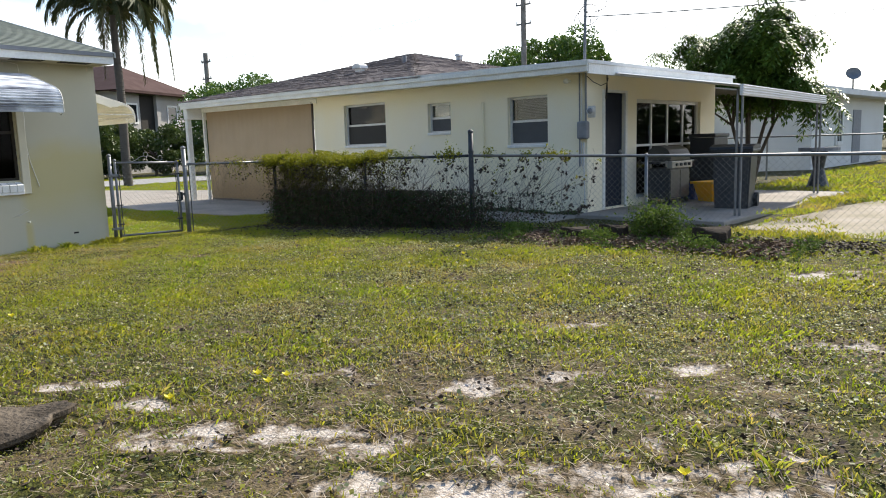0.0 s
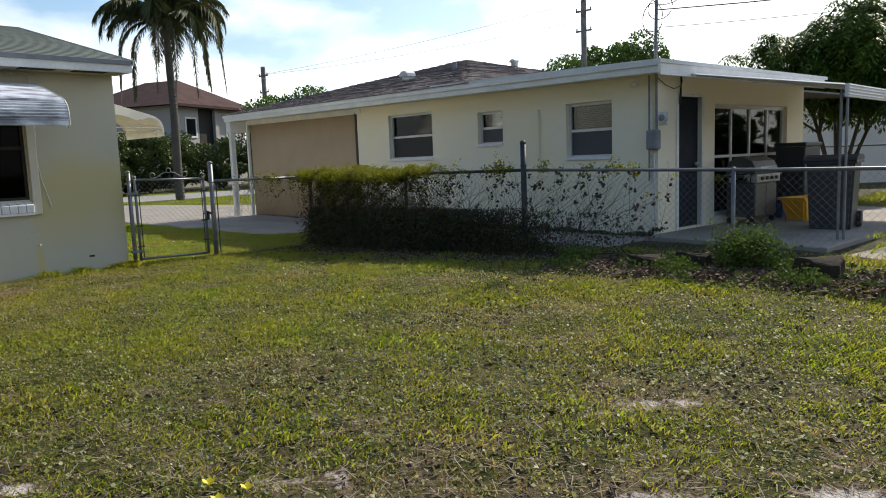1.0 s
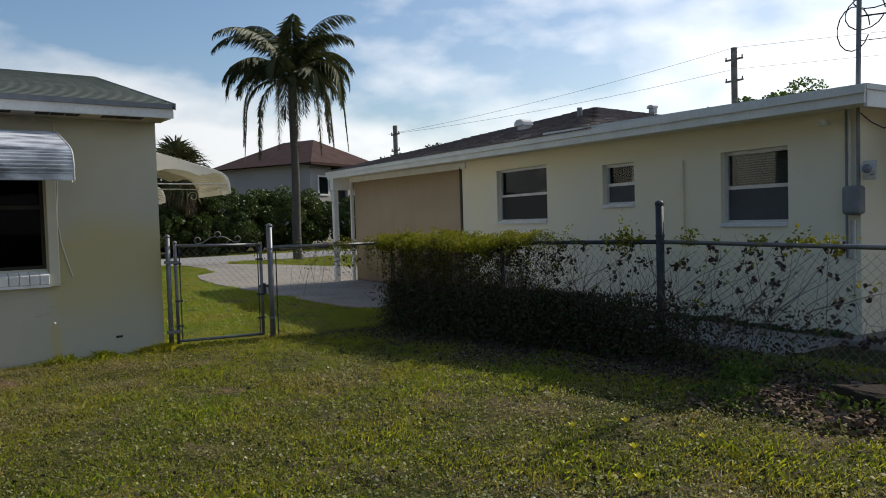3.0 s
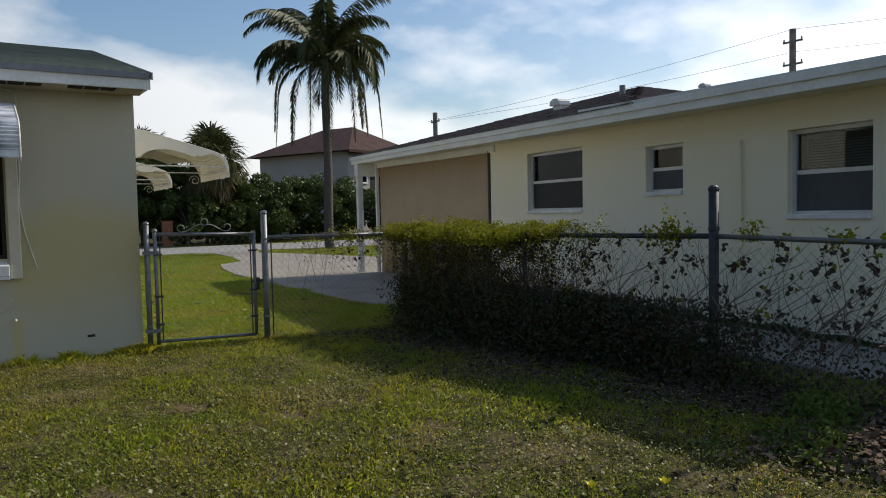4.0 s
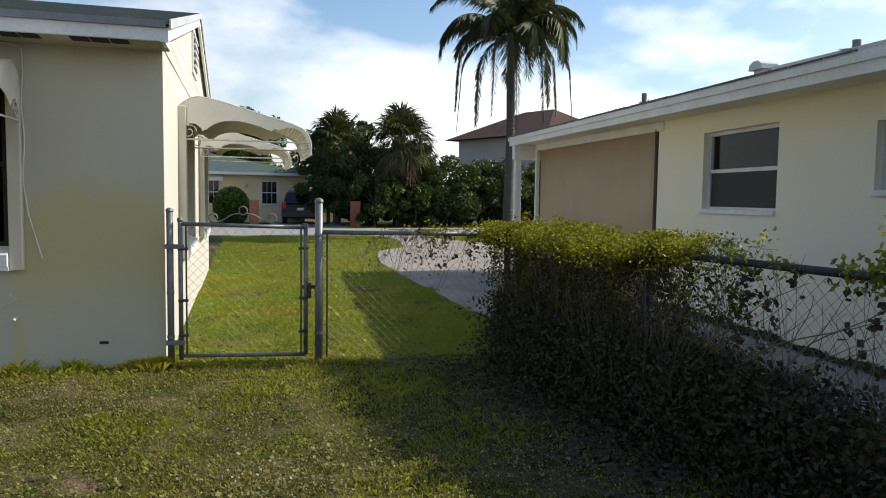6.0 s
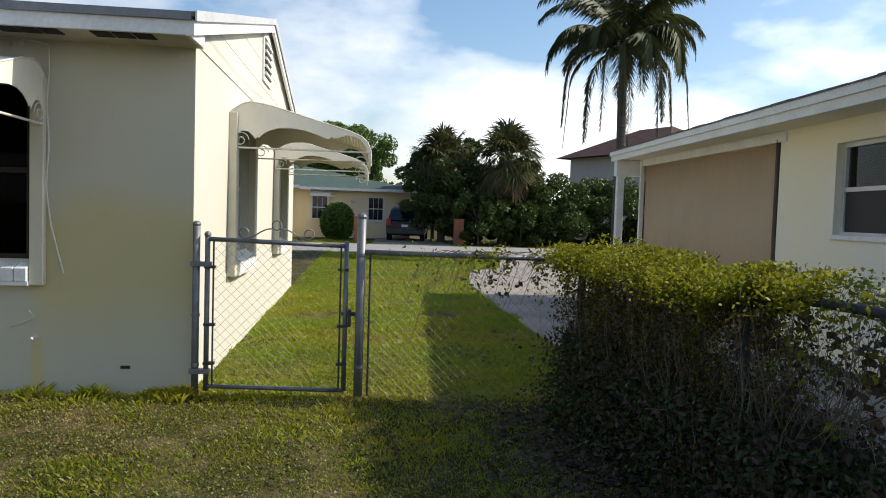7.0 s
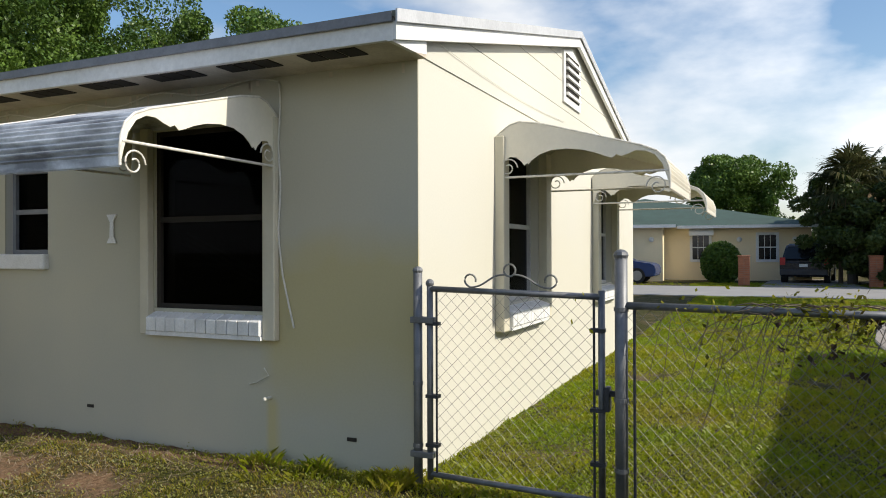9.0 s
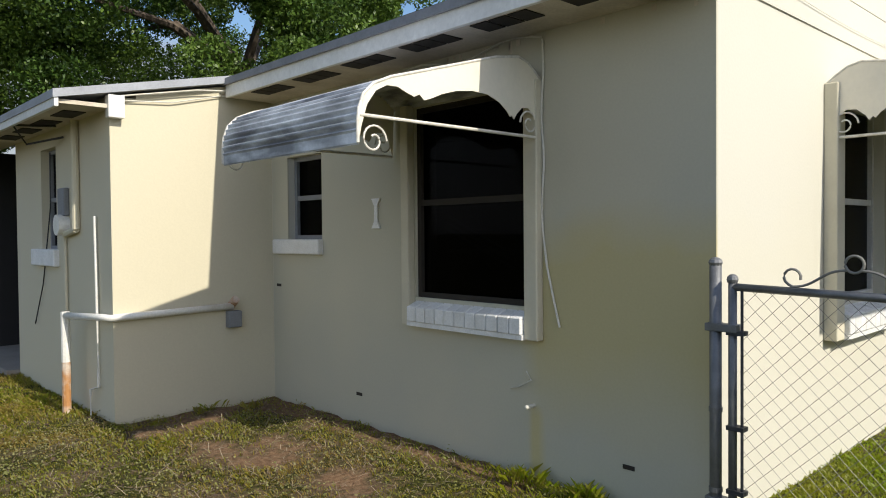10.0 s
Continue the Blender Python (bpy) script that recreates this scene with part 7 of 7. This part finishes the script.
def fan_palm(x, y, h, seed, label, fans=42, size=1.2):
    n2 = np.random.default_rng(seed)
    t = thing("sabal_palm", Matrix.Translation((x, y, gz(x, y))), label, "palm tree", "sabal palms across the street")
    bm = tubes(([(0, 0, -0.2), (0.05, 0, h * 0.5), (0, 0.05, h)], 0.2), sides=10)
    for k in range(40):
        a, z = k * 2.4, h * (0.3 + 0.7 * k / 40)
        tube(bm, [(0.17 * math.cos(a), 0.17 * math.sin(a), z), (0.3 * math.cos(a), 0.3 * math.sin(a), z + 0.22)], 0.05, 5, 0.02)
    part("trunk", bm, M["palmbark"], t)
    for k in range(fans):
        dead = k > fans * 0.76
        az = k * 2.39996 + n2.normal(0, 0.2)
        el = n2.uniform(-1.3, -0.45) if dead else 1.45 - 2.2 * (k / (fans * 0.76)) + n2.normal(0, 0.18)
        d = np.array((math.cos(az) * math.cos(el), math.sin(az) * math.cos(el), math.sin(el)))
        crown = np.array((0, 0, h))
        o = crown + d * n2.uniform(0.3, 0.95) * (0.8 if dead else 1.0) * size
        side = np.array((-math.sin(az), math.cos(az), 0))
        nrm = np.cross(side, d)
        quads = [(crown - side * 0.02, crown + side * 0.02, o + side * 0.015, o - side * 0.015)]
        roll = n2.uniform(-0.6, 0.6)
        for j in range(24):
            b = -1.3 + 2.6 * j / 23 + n2.normal(0, 0.05)
            v = d * math.cos(b) + (side * math.cos(roll) + nrm * math.sin(roll)) * math.sin(b)
            wv = (side * math.cos(b) - d * math.sin(b)) * 0.027 * size
            ln = 0.84 * size * n2.uniform(0.75, 1.1)
            mid = o + v * ln * 0.6 + np.array((0, 0, -0.04 * size))
            tip = o + v * ln + np.array((0, 0, -n2.uniform(0.15, 0.4) * size))
            quads.append((o, mid + wv, tip, mid - wv))
        polygons("fan_leaf", np.array(quads), n2.uniform(0.4, 1, len(quads)) if dead else n2.uniform(0, 0.45, len(quads)), M["deadleaf"] if dead else M["palmleaf"], t)
    return t


fan_palm(-38.0, 15.0, 4.0, 61, "sabal palm with fan leaves and a skirt of dry fronds", 86, 1.38)
fan_palm(-40.2, 12.2, 4.3, 62, "sabal palm with fan leaves among dark shrubs", 66, 1.2)
fan_palm(-39.0, 16.6, 2.6, 63, "young sabal palm with fan leaves among shrubs", 26, 0.8)

# ---- houses across the street and behind ----
def far_window(owner, m, w, h, bars=True):
    def put(name, rows, mat, o):
        bm = boxes(*rows)
        bmesh.ops.transform(bm, matrix=m, verts=bm.verts)
        bmesh.ops.recalc_face_normals(bm, faces=bm.faces)
        return part(name, bm, M[mat], o)
    win = put("window", [(-0.12, 0.0, -0.12, h + 0.12, 0, 0.05), (w, w + 0.12, -0.12, h + 0.12, 0, 0.05), (0, w, h, h + 0.12, 0, 0.05), (0, w, -0.12, 0, 0, 0.07)], "trim", owner)
    put("pane", [(0.002, w - 0.002, 0.002, h - 0.002, 0.004, 0.012)], "carglass", win)
    if bars:
        put("sash_rail", [(0, w, h / 2 - 0.025, h / 2 + 0.025, 0.014, 0.03)], "trim", win)
        for k in range(1, 3):
            put("glazing_bar", [(w * k / 3 - 0.01, w * k / 3 + 0.01, 0, h, 0.014, 0.024)], "trim", win)
    return win


FAR_E = Matrix(((0, 0, 1, 0), (1, 0, 0, 0), (0, 1, 0, 0), (0, 0, 0, 1)))
fh = thing("house", pose(-43.0, 4.5, 0, 0, 0, 5), "warm yellow bungalow with a green hip roof across the street", "house")
part("wall", boxes((-9, 0, -9, 6.4, -0.2, 2.6)), M["house_far"], fh)
part("wing_wall", boxes((-0.01, 2.0, -6.0, -0.1, -0.2, 2.6)), M["house_far"], fh)
part("roof", hip(-9.6, 0.6, -9.6, 7.0, 2.6, 4.3, 5.0), M["roof_green"], fh, "green shingle hip roof")
part("wing_roof", hip(-3.0, 2.6, -6.6, 0.5, 2.605, 3.7, 2.7), M["roof_green"], fh)
part("fascia", boxes((0.55, 0.62, 0.5, 7.0, 2.48, 2.62)), M["trim"], fh)
part("fascia", boxes((2.55, 2.62, -6.6, 0.5, 2.48, 2.62)), M["trim"], fh)
for y in (1.2, 4.15):
    far_window(fh, Matrix.Translation((0, y, 1.0)) @ FAR_E, 0.75, 1.15)
part("window_awning", prism([(0, 0), (0, 0.4), (0.15, 0.42), (0.45, 0.15), (0.45, 0.0)], 1.1, Matrix.Translation((0.06, 1.05, 2.15)) @ Matrix(((1, 0, 0, 0), (0, 0, -1, 0), (0, 1, 0, 0), (0, 0, 0, 1)))), M["awning"], fh)
for y in (3.3, 5.7, -0.6):
    part("wall_lamp", dome(bmesh.new(), (0.05 if y > 0 else 2.05, y, 1.95), 0.12), M["trim"], fh)

th = thing("house", pose(-53.5, 28.7, 0, 0, 0, 24), "grey two storey house with a brown hip roof across the street", "house")
part("wall", boxes((-4.6, 4.2, -3.9, 3.9, -0.2, 5.7)), M["house_two"], th)
part("roof", hip(-5.4, 5.0, -4.7, 4.7, 5.7, 7.9, 3.7), M["roof_brown"], th, "brown tiled hip roof")
part("fascia", boxes((4.95, 5.02, -4.7, 4.7, 5.56, 5.74)), M["roof_brown"], th)
part("soffit", boxes((4.2, 4.95, -4.6, 4.6, 5.6, 5.66)), M["roof_brown"], th)
# dark sheet on the wall, painted shade of a porch recess
part("recess", boxes((4.2, 4.22, -1.6, 0.0, 3.0, 5.55)), M["vent"], th)
part("porch_column", boxes((4.25, 4.5, -0.1, 0.3, 0, 5.6)), M["house_two"], th)
for y in (-3.0, 1.6):
    for z in (0.9, 3.6):
        far_window(th, Matrix.Translation((4.2, y, z)) @ FAR_E, 1.0, 1.2, False)
st = thing("outside_stair", pose(-46.5, 24.2, 0, 0, 0, 24), "grey outside stair leading to the upper floor", "stair")
for k in range(13):
    part("tread", boxes((-0.5, 0.5, 0.28 * k, 0.28 * k + 0.27, 0.19 * k, 0.19 * k + 0.06)), M["house_two"], st)
part("stringer", prism([(0, -0.1), (3.6, 2.35), (3.6, 2.65), (0, 0.2)], 0.06, Matrix.Translation((-0.55, 0, 0)) @ FAR_E), M["house_two"], st)

rh = thing("house", pose(-5.2, 28.5, 0.1, 0, 0, -5), "white stucco house with a flat white roof edge behind the garden", "house")
part("wall", boxes((-8, 0, 0, 9, -0.3, 2.5)), M["stucco_white"], rh)
part("roof", boxes((-8.6, 0.6, -0.6, 9.6, 2.5, 2.72), bevel=0.02), M["membrane"], rh)
far_window(rh, Matrix.Translation((0, 2.6, 0.9)) @ FAR_E, 0.6, 1.1)
part("door", boxes((0.0, 0.03, 4.6, 5.6, 0.05, 2.05)), M["greymetal"], rh)
dish = thing("satellite_dish", pose(-4.4, 30.5, 2.8), "grey satellite dish on the white roof", "dish")
part("mount", tubes(([(0, 0, -0.02), (0, 0, 0.35)], 0.03)), M["greymetal"], dish)
bm = bmesh.new()
bmesh.ops.create_uvsphere(bm, u_segments=18, v_segments=10, radius=0.30)
bmesh.ops.delete(bm, geom=[v for v in bm.verts if v.co.z > -0.14], context="VERTS")
bmesh.ops.transform(bm, matrix=Matrix.Translation((0, 0, 0.5)) @ pose(0, 0, 0, 60, 0, 20) @ Matrix.Translation((0, 0, 0.2)), verts=bm.verts)
part("bowl", bm, M["greymetal"], dish)
bh = thing("house", pose(2.5, 47.0, 0.1, 0, 0, -5), "low brown roofed house far down the gardens", "house")
part("wall", boxes((-7, 7, 0, 8, -0.3, 2.4)), M["house_two"], bh)
part("roof", hip(-7.6, 7.6, -0.6, 8.6, 2.4, 3.6, 4.2), M["roof_brown"], bh)
bf = thing("chain_link_fence", pose(-2.0, 22.6, 0.1), "thin chain link fence across the back lawn", "fence")
part("top_rail", tubes(([(-6, 0, 1.15), (9, 0, 1.15)], 0.02)), M["galv"], bf)
for x in (-6, -3, 0, 3, 6, 9):
    part("post", tubes(([(x, 0, -0.1), (x, 0, 1.2)], 0.025)), M["galv"], bf)


def lean(bm):
    """Draws the sides of a car's cabin in towards the roof."""
    for v in bm.verts:
        v.co.y *= 1 - 0.28 * max(0.0, v.co.z - 1.0)
    return bm


def car(m, paint, label, suv=True):
    """Length along x, the tail at -x."""
    c = thing("parked_car", m, label, "car")
    roof, L = (1.70, 2.25) if suv else (1.42, 2.2)
    lower = [(-L, 0.45), (-L, 0.95), (-L + 0.06, 1.02), (1.15, 1.0), (2.05, 0.86), (L, 0.7), (L, 0.4), (L - 0.1, 0.3), (-L + 0.1, 0.3)]
    upper = [(-L + 0.06, 1.0), (-L + 0.28, roof - 0.1), (-L + 0.5, roof), (0.3, roof), (0.6, roof - 0.06), (1.25, 1.0)] if suv else [(-L + 0.5, 1.0), (-1.2, roof), (0.2, roof), (1.2, 1.0)]
    SIDE = Matrix(((1, 0, 0, 0), (0, 0, -1, 0), (0, 1, 0, 0), (0, 0, 0, 1)))
    bm = prism(lower, 1.84, Matrix.Translation((0, -0.92, 0)) @ SIDE)
    bmesh.ops.bevel(bm, geom=list(bm.edges), offset=0.05, segments=2, affect="EDGES")
    part("body", bm, paint, c)
    bm = lean(prism(upper, 1.7, Matrix.Translation((0, -0.85, 0)) @ SIDE))
    bmesh.ops.bevel(bm, geom=list(bm.edges), offset=0.07, segments=2, affect="EDGES")
    part("cabin", bm, paint, c)
    part("rear_window", prism([(-0.74, -0.02), (0.74, -0.02), (0.62, 0.48), (-0.62, 0.48)], 0.02, Matrix.Translation((-L + (0.05 if suv else 0.48), 0, 1.08)) @ Matrix(((0, 0.36, -0.93, 0), (-1, 0, 0, 0), (0, 0.93, 0.36, 0), (0, 0, 0, 1)))), M["carglass"], c)
    for s in (-1, 1):
        part("side_window", lean(boxes((-L + 0.55, 0.75, s * 0.845, s * 0.862, 1.08, roof - 0.16), bevel=0.004)), M["carglass"], c)
        part("tail_lamp", boxes((-L - 0.015, -L + 0.05, s * 0.84 - 0.14, s * 0.84 + 0.06, 0.8, 1.12), bevel=0.008), M["redlamp"], c)
        for x in (-1.38, 1.42):
            w = part("wheel", tubes(([(x, s * 0.72, 0.34), (x, s * 0.94, 0.34)], 0.34), sides=20), M["rubber"], c)
            part("rim", tubes(([(x, s * 0.93, 0.34), (x, s * 0.95, 0.34)], 0.22), sides=16), M["steel"], w)
        part("mirror", boxes((0.72, 0.85, s * 0.93 - 0.08, s * 0.93 + 0.08, 1.02, 1.16), bevel=0.01), paint, c)
    part("bumper", boxes((-L - 0.05, -L + 0.1, -0.9, 0.9, 0.38, 0.62), bevel=0.02), M["black_plastic"], c)
    part("number_plate", boxes((-L - 0.012, -L + 0.01, -0.16, 0.16, 0.72, 0.84)), M["trim"], c)
    return c


car(pose(-42.3, 10.7, 0, 0, 0, 180 - 8), M["carpaint_dark"], "dark sports utility car parked on the drive")
car(pose(-39.3, 2.4, 0, 0, 0, 90), M["carpaint_blue"], "blue saloon car parked before the yellow house", False)
car(pose(-41.5, 18.6, 0, 0, 0, 100), M["white_paint"], "white car half hidden by shrubs", True)


def brick_pillar(x, y):
    p = thing("brick_pillar", Matrix.Translation((x, y, 0)), "short orange brick gate pillar beside the street", "pillar", "brick pillars by the drive")
    part("core", boxes((-0.19, 0.19, -0.19, 0.19, -0.1, 1.17)), M["concrete"], p)
    for i in range(14):
        for k, (x0, x1, y0, y1) in enumerate(((-0.21, 0.105, -0.21, -0.192), (0.115, 0.21, -0.21, -0.192), (0.192, 0.21, -0.19, 0.0), (0.192, 0.21, 0.01, 0.21), (-0.21, -0.192, -0.19, 0.21), (-0.19, 0.19, 0.192, 0.21))):
            part("brick", boxes((x0, x1, y0, y1, 0.084 * i, 0.084 * i + 0.074)), M["brickpost"], p)
    part("cap", boxes((-0.24, 0.24, -0.24, 0.24, 1.176, 1.22), bevel=0.01), M["brickpost"], p)
    return p


brick_pillar(-37.6, 8.15)
brick_pillar(-37.4, 12.7)


def utility_pole(x, y, h, label):
    u = thing("utility_pole", Matrix.Translation((x, y, 0)), label, "pole", "utility poles")
    part("shaft", tubes(([(0, 0, -0.3), (0, 0, h)], 0.17), sides=12), M["pole"], u)
    for z in (h - 0.7, h - 1.9):
        part("crossarm", boxes((-0.55, 0.55, -0.05, 0.05, z, z + 0.1), bevel=0.01), M["pole"], u)
        part("insulator", tubes(([(0.5, 0, z + 0.1), (0.5, 0, z + 0.24)], 0.04)), M["greymetal"], u)
        part("insulator", tubes(([(-0.5, 0, z + 0.1), (-0.5, 0, z + 0.24)], 0.04)), M["greymetal"], u)
    return u


utility_pole(-25.4, 42.5, 10.7, "weathered wooden utility pole behind the roof")
utility_pole(-47.5, 33.6, 8.6, "weathered wooden utility pole across the street")
pw = thing("power_line", Matrix.Translation((-25.4, 42.5, 0)), "thin black overhead power lines between poles", "cable")
for z in (10.7, 9.5):
    part("wire", tubes(([(-22.6 * f, -9.2 * f, z - (z - 8.0) * f - 1.2 * f * (1 - f)) for f in [i / 16 for i in range(17)]], 0.009), sides=4), M["darkcable"], pw)
    part("wire", tubes(([(60 * f, 30 * f, z - 1.6 * f * (1 - f)) for f in [i / 16 for i in range(17)]], 0.009), sides=4), M["darkcable"], pw)
